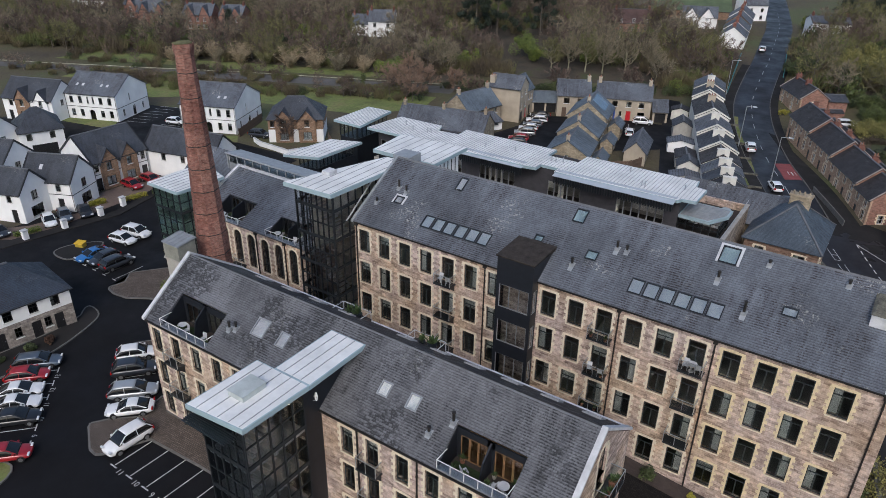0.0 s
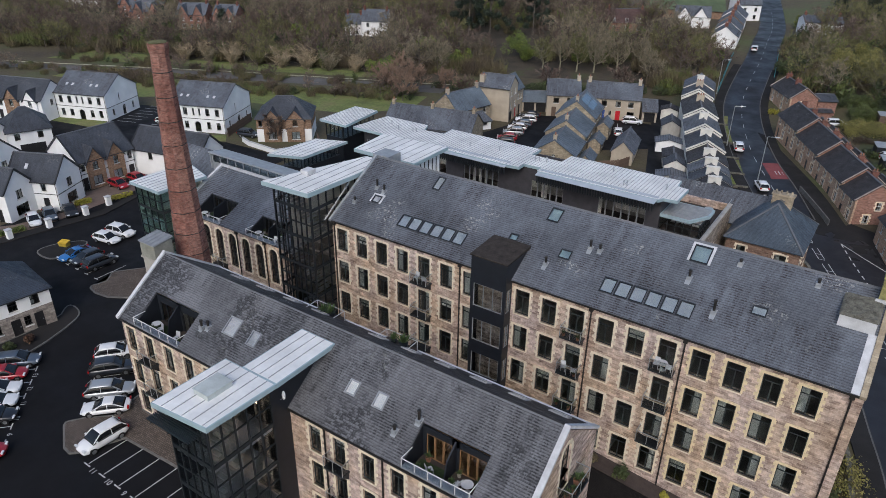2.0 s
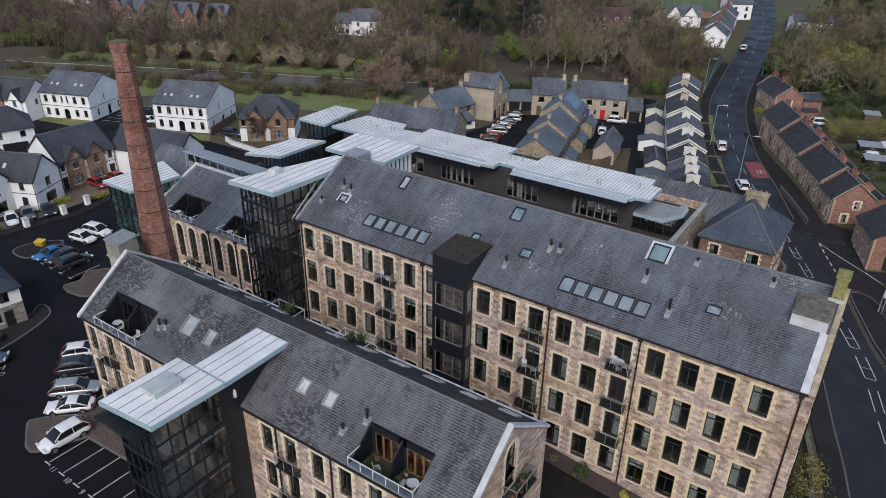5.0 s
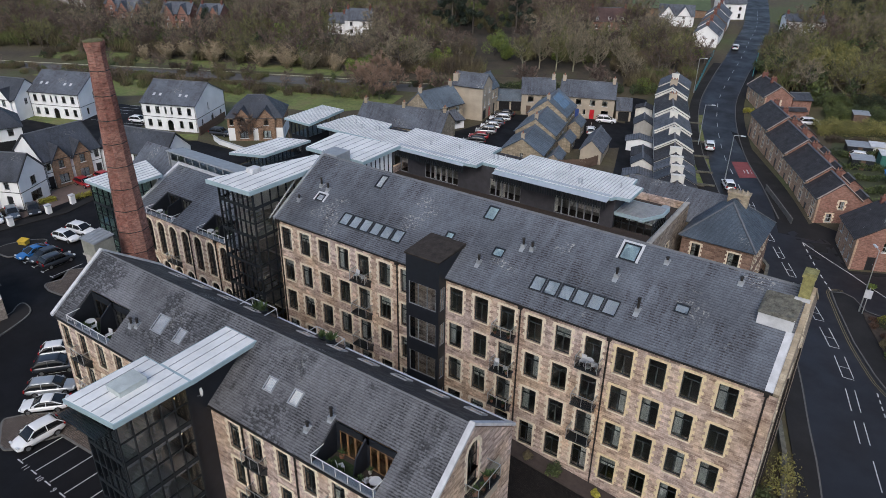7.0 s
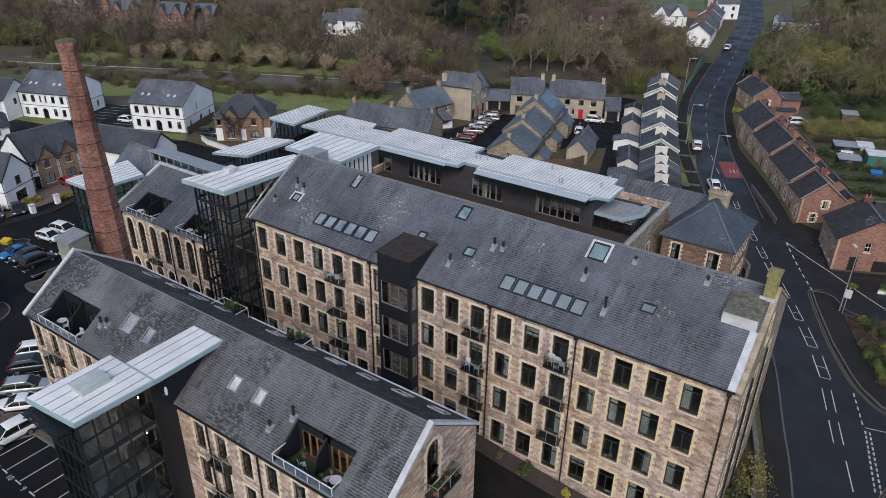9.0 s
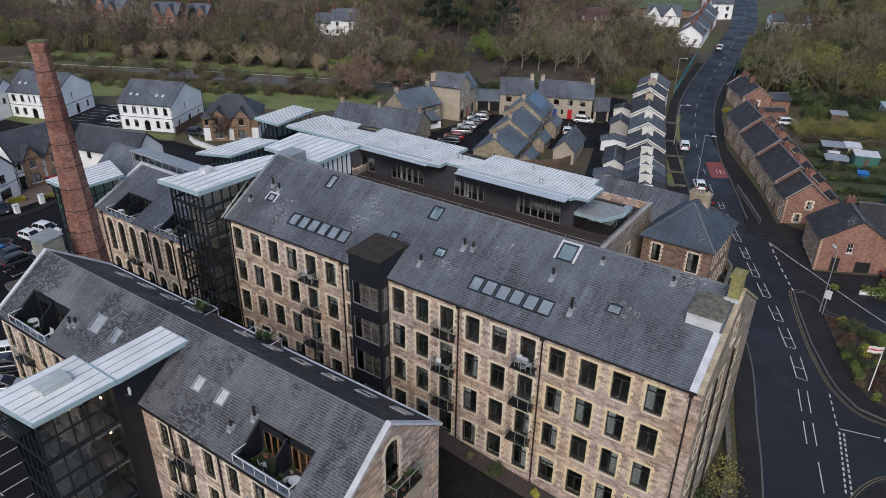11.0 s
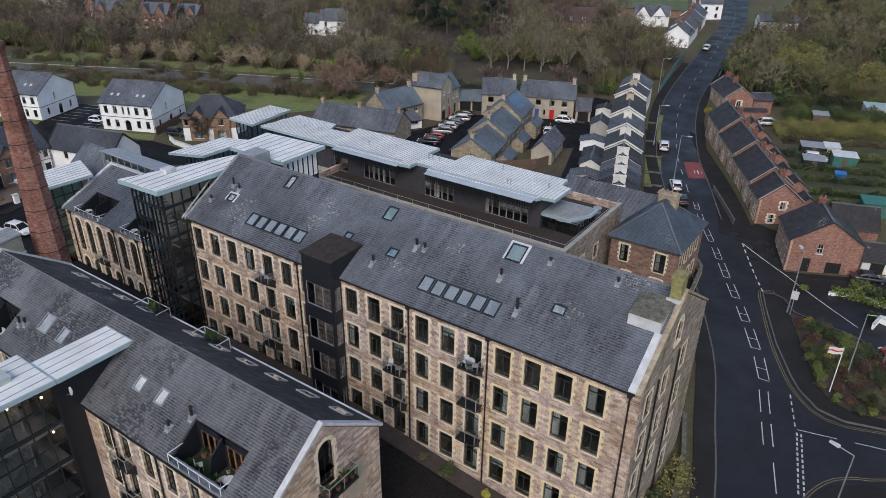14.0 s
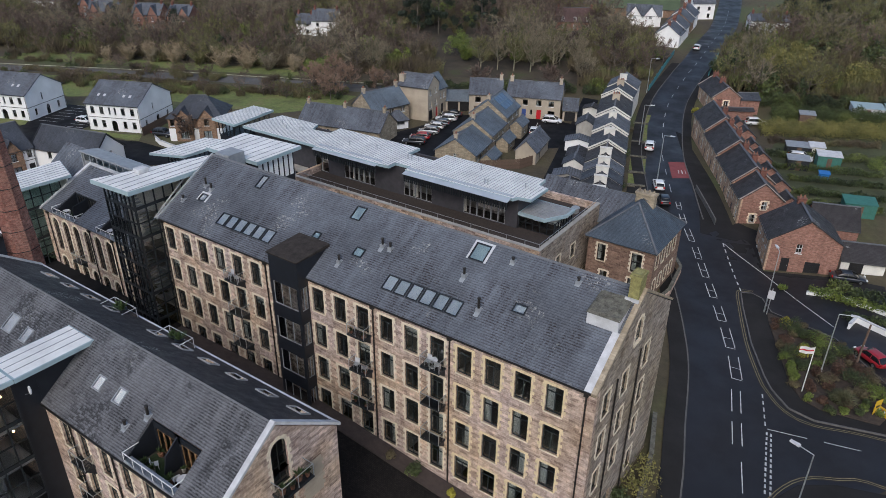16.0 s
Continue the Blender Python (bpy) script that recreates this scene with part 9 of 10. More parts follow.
for i, (x, y, tn) in enumerate(((24.0, 84.4, -35), (25.3, 83.4, -20))):
    ob = thing("roadworks_barrier", "yellow plastic roadworks barrier with red and white band", "barrier", "barriers", at=(x, y, land(x, y) + 0.18), turn=tn)
    g = Geo()
    g.box(-0.75, -0.03, 0.1, 0.75, 0.03, 0.5)
    g.box(-0.75, -0.03, 0.85, 0.75, 0.03, 1.05)
    for k in (-0.72, 0, 0.68):
        g.box(k - 0.04, -0.035, 0, k + 0.04, 0.035, 1.05)
    part("panel", g, YELLOW, ob)
    for k in range(5):
        g = Geo()
        g.box(-0.7 + k * 0.29, -0.045, 0.55, -0.56 + k * 0.29, -0.036, 0.8)
        part("band", g, red_door if k % 2 else FRAME_WHITE, ob)
bd = thing("notice_board", "yellow advertising board with a plain dark bar", "sign", at=(23.2, 84.6, land(23.2, 84.6) + 0.18), turn=60)
g = Geo()
g.box(-0.5, -0.03, 0.2, 0.5, 0.03, 1.8)
g.box(-0.48, -0.035, 0, -0.42, 0.035, 0.2)
g.box(0.42, -0.035, 0, 0.48, 0.035, 0.2)
part("board", g, YELLOW, bd)
g = Geo()
g.box(-0.35, -0.036, 0.9, 0.35, -0.031, 1.15)
part("bar", g, FRAME_BLACK, bd)


def fence(name, label, pts, tall, material, slat=0.14, gap=0.02, post=2.4, category="fence"):
    """A boarded fence along a line: rails, posts and each board."""
    ob = thing(name, label, category)
    slats = Geo()
    slats.box(-slat / 2, -0.012, 0.05, slat / 2, 0.012, tall)
    me = slats.mesh("board")
    pm = Geo()
    pm.box(-0.06, -0.06, -0.3, 0.06, 0.06, tall + 0.08)
    pm = pm.mesh("post")
    for a, b in zip(pts, pts[1:]):
        a, b = Vector(a), Vector(b)
        ln = (b - a).length
        tn = math.degrees(math.atan2(b.y - a.y, b.x - a.x))
        d = (b - a).normalized()
        n = int(ln / (slat + gap))
        for i in range(n):
            p = a + d * (i + 0.5) * ln / n
            part("board", me, material, ob, at=(p.x, p.y, land(p.x, p.y)), turn=tn)
        for i in range(int(ln / post) + 1):
            p = a + d * min(ln, i * post)
            part("post", pm, material, ob, at=(p.x - d.y * 0.08, p.y + d.x * 0.08, land(p.x, p.y)), turn=tn)
        g = Geo()
        for h in (0.4, tall - 0.35):
            g.beam((a.x, a.y, land(*a) + h), (b.x, b.y, land(*b) + h), 0.05, 0.09)
        part("rail", g, material, ob)
    return ob


fence("fence", "brown boarded garden fence", [(-44.0, 113.5), (-38.5, 118.5), (-37.6, 121.6)], 1.9, FENCE)
fence("fence", "brown boarded fence by the villas", [(-109.4, 89.2), (-114.0, 99.5)], 1.8, FENCE, 0.2)
fence("fence", "brown boarded fence by the twin-gabled house", [(-93.5, 98.0), (-86.5, 92.5), (-84.5, 86.0)], 1.8, FENCE, 0.2)
teal = plain("teal_hoarding", (0.06, 0.24, 0.27), 0.6, vary=0.2)
fence("hoarding", "teal painted fence along the road bank", [(-37.2, 180.0), (-39.6, 195.0), (-42.2, 212.0)], 1.5, teal, 0.9, 0.02, 3.0)
fence("hoarding", "teal painted fence along the far road edge", [(-28.0, 197.0), (-31.2, 216.0)], 1.3, teal, 0.9, 0.02, 3.0)


def low_wall(name, label, pts, tall, thick, material, cap=None, category="wall"):
    ob = thing(name, label, category)
    g, c = Geo(), Geo()
    for a, b in zip(pts, pts[1:]):
        a, b = Vector(a), Vector(b)
        k = max(1, int((b - a).length / 4))
        for i in range(k):
            p, q = a.lerp(b, i / k), a.lerp(b, (i + 1) / k)
            g.beam((p.x, p.y, land(*p) + tall / 2 - 0.15), (q.x, q.y, land(*q) + tall / 2 - 0.15), thick, tall + 0.3)
            c.beam((p.x, p.y, land(*p) + tall + 0.05), (q.x, q.y, land(*q) + tall + 0.05), thick + 0.1, 0.1)
    part("wall", g, material, ob)
    part("capping", c, cap or COPING, ob)
    return ob


low_wall("garden_wall", "low white wall with pillars before the brick house", [(-105.0, 89.0), (-102.2, 88.0), (-94.2, 87.6), (-92.0, 92.2)], 0.9, 0.25, RENDER)
low_wall("stone_wall", "mossy rubble boundary wall between mill and footway", [(9.0, 47.5), (7.8, 56.5), (6.4, 64.5), (4.6, 70.5)], 0.9, 0.35, MOSSY, MOSSY)
low_wall("stone_wall", "rubble wall beside the corner house", [(-3.0, 90.5), (-2.4, 95), (-3.2, 102.0), (-7.5, 108.0), (-13.5, 117.5)], 1.1, 0.35, RUBBLE, MOSSY)
low_wall("river_wall", "long low pale river parapet", [(-242, 82.5), (-203, 100.0), (-178.1, 112.3), (-152.6, 125.2), (-130.4, 135.0), (-121.6, 138.9), (-96, 150.0)], 0.3, 0.22, MOSSY, plain("parapet_cap", (0.42, 0.41, 0.30), 0.9, vary=0.5))
low_wall("garden_wall", "white rendered garden wall with pillars", [(24, 101.2), (19.0, 103.2), (18.5, 100.8)], 0.8, 0.25, RENDER)
low_wall("garden_wall", "low pale wall edging the hedged gardens", [(12.6, 106.6), (16.0, 107.9), (24, 106.4)], 0.5, 0.2, RENDER)
low_wall("roadside_wall", "low grey roadside wall by the brick terrace", [(-3.2, 118.4), (-6.6, 123.6), (-9.4, 128.0)], 0.95, 0.1, KERB_PALE, KERB)
spread("pavement", [(-4.3, 114.8), (2.5, 115.7), (0.1, 118.1), (-20.6, 156.0), (-22.6, 157.0), (-15.4, 141), (-9.3, 129)], 0.056, FOOTWAY, "dark footway along the brick terrace", "pavement")
spread("river_road", [(-240, 77), (-201, 95), (-176, 106.5), (-150, 119.0), (-128, 128.5), (-94, 142.5), (-96, 149.2), (-122, 138.2), (-131, 134.2), (-153, 124.4), (-178.5, 111.6), (-203, 99.4), (-242, 82)], 0.06, asphalt("old_asphalt", (0.11, 0.105, 0.1), 0.8, 0.3), "grey riverside road behind the houses", "road")
spread("lawn", [(-206.5, 106), (-180, 118), (-150, 130.5), (-112, 147), (-116, 151), (-152, 138), (-182, 124), (-206, 124)], 0.05, LAWN, "grass strip under the edge of the wood", "verge")
for x, y in ((-97.4, 45.6), (-98.4, 40.4), (-97.2, 51.2), (-98.0, 55.5), (-95.6, 60.4), (-88.5, 57.0)):
    ob = thing("gate_pillar", "square white rendered gate pillar with a flat cap", "pillar", "gate pillars", at=(x, y, land(x, y)))
    g = Geo()
    g.box(-0.35, -0.35, -0.2, 0.35, 0.35, 1.45)
    part("shaft", g, RENDER, ob)
    g = Geo()
    g.prism("z", [(-0.42, -0.42), (0.42, -0.42), (0.42, 0.42), (-0.42, 0.42)], 1.45, 1.56)
    part("cap", g, COPING, ob)
for k in range(7):
    a = Vector((-136.6, 82.2)) + Vector((-0.85, 2.3)) * k * 0.8
    line_mark("bay_line", a, a + Vector((4.3, 1.7)), 0.14, 0.085, WHITE_LINE, bays)
skip = thing("grit_bin", "yellow grit bin with a sloping lid on the kerbed corner", "bin", at=(-90.0, 43.6, land(-90, 43.6) + 0.16), turn=20)
skip.scale = (0.62, 0.62, 0.75)
g = Geo()
g.prism("x", [(-0.6, 0), (0.6, 0), (0.75, 0.9), (-0.75, 0.75)], -1.0, 1.0)
part("body", g, plain("yellow_plastic", (0.50, 0.36, 0.05), 0.6, vary=0.3, scale=2), skip)
g = Geo()
g.slab([(-1.08, -0.8, 0.8), (1.08, -0.8, 0.8), (1.08, 0.82, 1.0), (-1.08, 0.82, 1.0)], 0.08)
part("lid", g, bpy.data.materials["yellow_plastic"], skip)
# allotment sheds
green_metal = plain("green_container_paint", (0.04, 0.16, 0.13), 0.6, vary=0.25)
for name, label, x, y, w, d, h, m_, r_ in (("container", "green steel container with a pale roof", 7.0, 153.6, 4.0, 2.6, 2.3, green_metal, COPING), ("shed", "white painted garden shed", 4.2, 157.8, 2.6, 2.4, 2.2, RENDER_OLD, COPING), ("shed", "black tarred garden shed", 1.2, 156.8, 4.4, 2.6, 2.0, BLACK, LEAD),
                                          ("shed", "dark garden shed with a low roof", 2.6, 149.0, 3.6, 2.4, 2.0, BLACK, LEAD), ("shed", "green painted allotment shed", 14.6, 133.0, 4.5, 3.0, 2.2, green_metal, green_metal), ("shed", "weathered brown timber shed among hedges", -1.0, 176.0, 3.0, 2.4, 2.1, FENCE, LEAD),
                                          ("greenhouse_shed", "pale roofed nursery shed", 9.0, 186.0, 6.0, 4.0, 2.2, COPING, ZINC_EDGE), ("greenhouse_shed", "pale roofed nursery shed", 17.0, 187.0, 9.0, 5.0, 2.4, COPING, ZINC_EDGE), ("storage_bin", "row of blue plastic storage bins beside a hedge", 7.6, 146.2, 1.6, 1.0, 1.1, PAINTS["blue"], PAINTS["blue"])):
    ob = thing(name, label, "shed", at=(x, y, land(x, y)), turn=18)
    g = Geo()
    g.box(-w / 2, -d / 2, -0.2, w / 2, d / 2, h)
    k = 0
    while k < w - 0.1:
        g.box(-w / 2 + k, -d / 2 - 0.02, 0, -w / 2 + k + 0.05, -d / 2, h)
        k += 0.3
    part("wall", g, m_, ob)
    g = Geo()
    g.slab([(-w / 2 - 0.15, -d / 2 - 0.15, h + 0.05), (w / 2 + 0.15, -d / 2 - 0.15, h + 0.05), (w / 2 + 0.15, d / 2 + 0.15, h + 0.35), (-w / 2 - 0.15, d / 2 + 0.15, h + 0.35)], 0.08)
    part("roof", g, r_, ob)
    if "bins" not in label:
        g = Geo()
        g.box(-0.4, -d / 2 - 0.05, 0, 0.4, -d / 2 - 0.021, min(1.9, h - 0.1))
        part("door", g, FENCE, ob)

# ---- trees, hedges, shrubs ----
m = Mat("leaf_litter", 0.95)
fco = m.coords("Object")
fcol = m.ramp(m.noise(0.12, 6, 0.65, fco), [(0.36, (0.034, 0.028, 0.02)), (0.55, (0.066, 0.052, 0.035)), (0.68, (0.058, 0.068, 0.026))])
m.bump(m.noise(2.0, 5, 0.7, fco), 0.6, 0.15)
LITTER = m.done(fcol)
spread("woodland_floor", [(-285, 109), (-240, 106), (-206, 125), (-181, 128), (-134, 147), (-100, 160), (-84, 167), (-52, 176), (-41.5, 186), (-42.5, 214), (-58, 224), (-66, 236), (-90, 250), (-110, 300), (-290, 300)], 0.08, LITTER, "dark leaf litter under the bare trees", "ground")
spread("woodland_floor", [(-24.5, 192), (-10, 184.5), (4, 190.5), (70, 203), (75, 300), (-12, 300), (-33, 262), (-28, 225)], 0.08, LITTER, "dark leaf litter under the bare trees", "ground")



def leaf_mat(name, stops, rough=0.85, scale=0.12, island=0.5):
    """Foliage or twigs: colour drifts from plant to plant and from leaf to leaf."""
    m = Mat(name, rough)
    base = m.ramp(m.noise(scale, 3, 0.6), stops)
    geo = m.t.nodes.new("ShaderNodeNewGeometry")
    base = m.mix(island, base, m.ramp(geo.outputs["Random Per Island"], [(0.0, 0.45), (1.0, 1.7)]), "MULTIPLY")
    return m.done(base)


TWIG = leaf_mat("bare_twigs", [(0.38, (0.07, 0.047, 0.039)), (0.5, (0.13, 0.092, 0.073)), (0.62, (0.20, 0.15, 0.115))], scale=0.14, island=0.8)
TWIG_PALE = leaf_mat("pale_twigs", [(0.35, (0.15, 0.125, 0.085)), (0.65, (0.27, 0.23, 0.16))], scale=0.2, island=0.7)
TWIG_OLIVE = leaf_mat("olive_twigs", [(0.35, (0.10, 0.096, 0.04)), (0.65, (0.20, 0.19, 0.08))], scale=0.2, island=0.7)
TWIG_TAN = leaf_mat("tan_twigs", [(0.35, (0.25, 0.195, 0.125)), (0.65, (0.40, 0.32, 0.21))], scale=0.25, island=0.6)
TWIG_RED = leaf_mat("reddish_twigs", [(0.3, (0.20, 0.13, 0.095)), (0.7, (0.30, 0.205, 0.15))])
IVY = leaf_mat("ivy_leaves", [(0.34, (0.02, 0.03, 0.013)), (0.5, (0.055, 0.075, 0.024)), (0.66, (0.13, 0.15, 0.04))], 0.6, island=0.7)
SCRUB = leaf_mat("olive_scrub", [(0.38, (0.075, 0.058, 0.04)), (0.52, (0.13, 0.108, 0.056)), (0.66, (0.115, 0.135, 0.045))])
BRIGHT = leaf_mat("bright_leaves", [(0.35, (0.08, 0.115, 0.022)), (0.65, (0.17, 0.205, 0.04))], 0.6, 0.3, 0.8)
OLIVE = leaf_mat("olive_hedge", [(0.35, (0.13, 0.125, 0.04)), (0.65, (0.24, 0.22, 0.065))], 0.7, 0.3)
FIR = leaf_mat("dark_needles", [(0.35, (0.012, 0.02, 0.012)), (0.65, (0.028, 0.042, 0.022))], 0.7)
HEATH = leaf_mat("russet_leaves", [(0.35, (0.065, 0.036, 0.026)), (0.65, (0.12, 0.065, 0.04))], 0.8, 0.4, 0.8)
YELLOW_LEAF = leaf_mat("yellow_leaves", [(0.35, (0.22, 0.21, 0.03)), (0.65, (0.38, 0.34, 0.05))], 0.7, 0.5)
BARK = plain("bark", (0.13, 0.11, 0.09), 0.9, vary=0.4, scale=3, bump=0.5)


def tri_mesh(name, verts, tris):
    """A mesh straight from arrays."""
    me = bpy.data.meshes.new(name)
    v, t = np.asarray(verts, np.float32), np.asarray(tris, np.int32)
    me.vertices.add(len(v))
    me.vertices.foreach_set("co", v.ravel())
    me.loops.add(t.size)
    me.loops.foreach_set("vertex_index", t.ravel())
    me.polygons.add(len(t))
    me.polygons.foreach_set("loop_start", np.arange(0, t.size, 3, dtype=np.int32))
    me.update(calc_edges=True)
    return me


def rods(segs, sides):
    """Tapered sticks (p0, p1, r0, r1) as triangles."""
    p0, p1 = np.array([s[0] for s in segs]), np.array([s[1] for s in segs])
    r0, r1 = np.array([s[2] for s in segs]), np.array([s[3] for s in segs])
    d = p1 - p0
    d /= np.linalg.norm(d, axis=1, keepdims=True) + 1e-9
    ref = np.where(np.abs(d[:, 2:3]) < 0.9, np.array([[0, 0, 1.0]]), np.array([[1.0, 0, 0]]))
    s = np.cross(d, ref)
    s /= np.linalg.norm(s, axis=1, keepdims=True) + 1e-9
    u = np.cross(d, s)
    n = len(segs)
    V = np.zeros((n, 2 * sides, 3))
    for k in range(sides):
        a = 2 * math.pi * k / sides
        o = s * math.cos(a) + u * math.sin(a)
        V[:, k] = p0 + o * r0[:, None]
        V[:, sides + k] = p1 + o * r1[:, None]
    F = []
    for k in range(sides):
        j = (k + 1) % sides
        F += [(k, j, sides + j), (k, sides + j, sides + k)]
    F = np.array(F)
    return V.reshape(-1, 3), (F[None] + (np.arange(n) * 2 * sides)[:, None, None]).reshape(-1, 3)


def blades(segs):
    """Thin twigs, a sliver each."""
    p0, p1 = np.array([s[0] for s in segs]), np.array([s[1] for s in segs])
    w = np.array([s[2] for s in segs])[:, None]
    side = np.cross(p1 - p0, np.random.RandomState(len(segs)).normal(0, 1, (len(segs), 3)))
    side /= np.linalg.norm(side, axis=1, keepdims=True) + 1e-9
    V = np.stack([p0 - side * w, p0 + side * w, p1], 1).reshape(-1, 3)
    return V, np.arange(len(V)).reshape(-1, 3)


def join(parts):
    V, F, n = [], [], 0
    for v, f in parts:
        V.append(v)
        F.append(f + n)
        n += len(v)
    return np.concatenate(V), np.concatenate(F)


def bare_tree(seed, h, spread_=0.42, limbs=9, twigs=9, thick=1.0, upright=0.55):
    """Trunk and limbs, and a crown of fine bare twigs."""
    r = np.random.RandomState(seed)
    wood, fine = [], []
    tip = np.array([r.uniform(-0.05, 0.05) * h, r.uniform(-0.05, 0.05) * h, h * 0.62])
    rad = 0.022 * h * thick
    pts = [np.array([0, 0, -0.3]), np.array([0.01 * h, 0, h * 0.2]), tip * 0.66, tip]
    for i in range(3):
        wood.append((pts[i], pts[i + 1], rad * (1 - 0.25 * i), rad * (0.75 - 0.25 * i)))

    def unit(v):
        return v / (np.linalg.norm(v) + 1e-9)
    for i in range(limbs):
        k = 0.25 + 0.75 * (i + r.rand()) / limbs
        start = np.array([tip[0] * k, tip[1] * k, h * 0.62 * k])
        a = 2.4 * i + r.uniform(-0.4, 0.4)
        out = np.array([math.cos(a), math.sin(a), 0])
        ln = h * spread_ * (1.1 - 0.45 * k) * r.uniform(0.8, 1.2)
        mid = start + unit(out + [0, 0, upright * 0.6]) * ln * 0.5
        end = mid + unit(out * 0.7 + [0, 0, upright + 0.5 * k]) * ln * 0.6
        lr = rad * (0.5 - 0.25 * k) + 0.02
        wood += [(start, mid, lr, lr * 0.7), (mid, end, lr * 0.7, lr * 0.3)]
        for j in range(6):
            q = r.uniform(0.2, 1.0)
            s = start + (mid - start) * q * 2 if q < 0.5 else mid + (end - mid) * (q - 0.5) * 2
            dr = unit(unit(end - start) * 0.6 + r.normal(0, 0.55, 3) + [0, 0, 0.45])
            e = s + dr * ln * r.uniform(0.3, 0.55)
            wood.append((s, e, lr * 0.32 + 0.008, 0.012))
            for t in range(twigs):
                q2 = r.uniform(0.15, 1.0)
                b = s + (e - s) * q2
                d2 = unit(dr * 0.7 + r.normal(0, 0.6, 3) + [0, 0, 0.3])
                fine.append((b, b + d2 * h * r.uniform(0.05, 0.12), 0.034 + 0.012 * r.rand(), 0.004))
    return rods(wood, 3), blades(fine) if twigs else None


def leaf_cloud(seed, n, size, shape):
    """n small leaves scattered in clumps through a rounded crown; shape(r) gives each clump's centre and radius."""
    r = np.random.RandomState(seed)
    c, rad = shape(r, n)
    d = r.normal(0, 1, (n, 3))
    d /= np.linalg.norm(d, axis=1, keepdims=True)
    p = c + d * rad[:, None] * (0.55 + 0.45 * r.rand(n, 1) ** 0.4)
    a = r.normal(0, 1, (n, 3))
    a /= np.linalg.norm(a, axis=1, keepdims=True)
    b = np.cross(a, d)
    b /= np.linalg.norm(b, axis=1, keepdims=True) + 1e-9
    s = size * r.uniform(0.6, 1.4, (n, 1))
    V = np.stack([p - a * s, p + b * s * 0.7, p + a * s, p - b * s * 0.7], 1)
    F = np.array([(0, 1, 2), (0, 2, 3)])
    return V.reshape(-1, 3), (F[None] + (np.arange(n) * 4)[:, None, None]).reshape(-1, 3)


def clumps(cx, cy, z0, rx, ry, rz, k, rc):
    """Crown of k clumps in an ellipsoid."""
    def shape(r, n):
        d = r.normal(0, 1, (k, 3))
        d /= np.linalg.norm(d, axis=1, keepdims=True)
        c = d * (r.rand(k, 1) ** 0.45) * [rx, ry, rz] + [cx, cy, z0]
        rr = rc * r.uniform(0.6, 1.3, k)
        i = r.randint(0, k, n)
        return c[i], rr[i]
    return shape


def placed(vf, x, y, z, scale, turn, squash=1.0):
    v, f = vf
    c, s = math.cos(turn), math.sin(turn)
    w = np.empty_like(v)
    w[:, 0] = (v[:, 0] * c - v[:, 1] * s) * scale + x
    w[:, 1] = (v[:, 0] * s + v[:, 1] * c) * scale + y
    w[:, 2] = v[:, 2] * scale * squash + z
    return w, f


BARE = [bare_tree(10 + i, 11.0, 0.40 + 0.03 * (i % 3), 9 + i % 3, 18, 0.9, 0.5 + 0.1 * (i % 2)) for i in range(7)]
BUSH = [leaf_cloud(40 + i, 560, 0.135, clumps(0, 0, 1.3, 1.5, 1.5, 1.0, 12, 0.6)) for i in range(4)]
THICKET = []
for i in range(4):
    r = np.random.RandomState(70 + i)
    st = []
    for k in range(420):
        a, q = r.uniform(0, 6.28), r.rand() ** 0.5 * 1.5
        b = np.array([q * math.cos(a), q * math.sin(a), r.uniform(0, 1.2)])
        st.append((b, b + np.array([r.normal(0, 0.35), r.normal(0, 0.35), r.uniform(0.5, 1.5)]), 0.042, 0.006))
    THICKET.append(blades(st))
IVIED = [leaf_cloud(90 + i, 900, 0.2, clumps(0, 0, 4.5, 1.4, 1.4, 3.6, 16, 0.8)) for i in range(3)]

# the wooded valley side: in front of it stand the houses, and gaps are left for those on the hill
wood_edge = [(-285, 108), (-240, 104), (-181, 126), (-134, 146), (-100, 160), (-84, 168), (-66, 172), (-50, 176), (-40.5, 186), (-41.5, 214), (-58, 222), (-66, 232), (-90, 244), (-110, 300), (-330, 330)]
wood_east = [(-26, 191), (-10, 184), (4, 190), (60, 203), (80, 300), (-12, 310), (-34, 262), (-29, 225)]
FAR_MID = [((Vector(a) + Vector(b)) / 2) for a, b, *_ in far if not -160 < a[0] < -140 and a[0] != -30.0]


def clear_of_houses(x, y):
    for p in FAR_MID:
        d = Vector((x, y)) - p
        to_cam = (Vector((5, 5)) - p).normalized()
        k = d.dot(to_cam)
        if -6 < k < 20 and (d - to_cam * k).length < 6.5 - 0.08 * max(0, k):
            return False
    return True


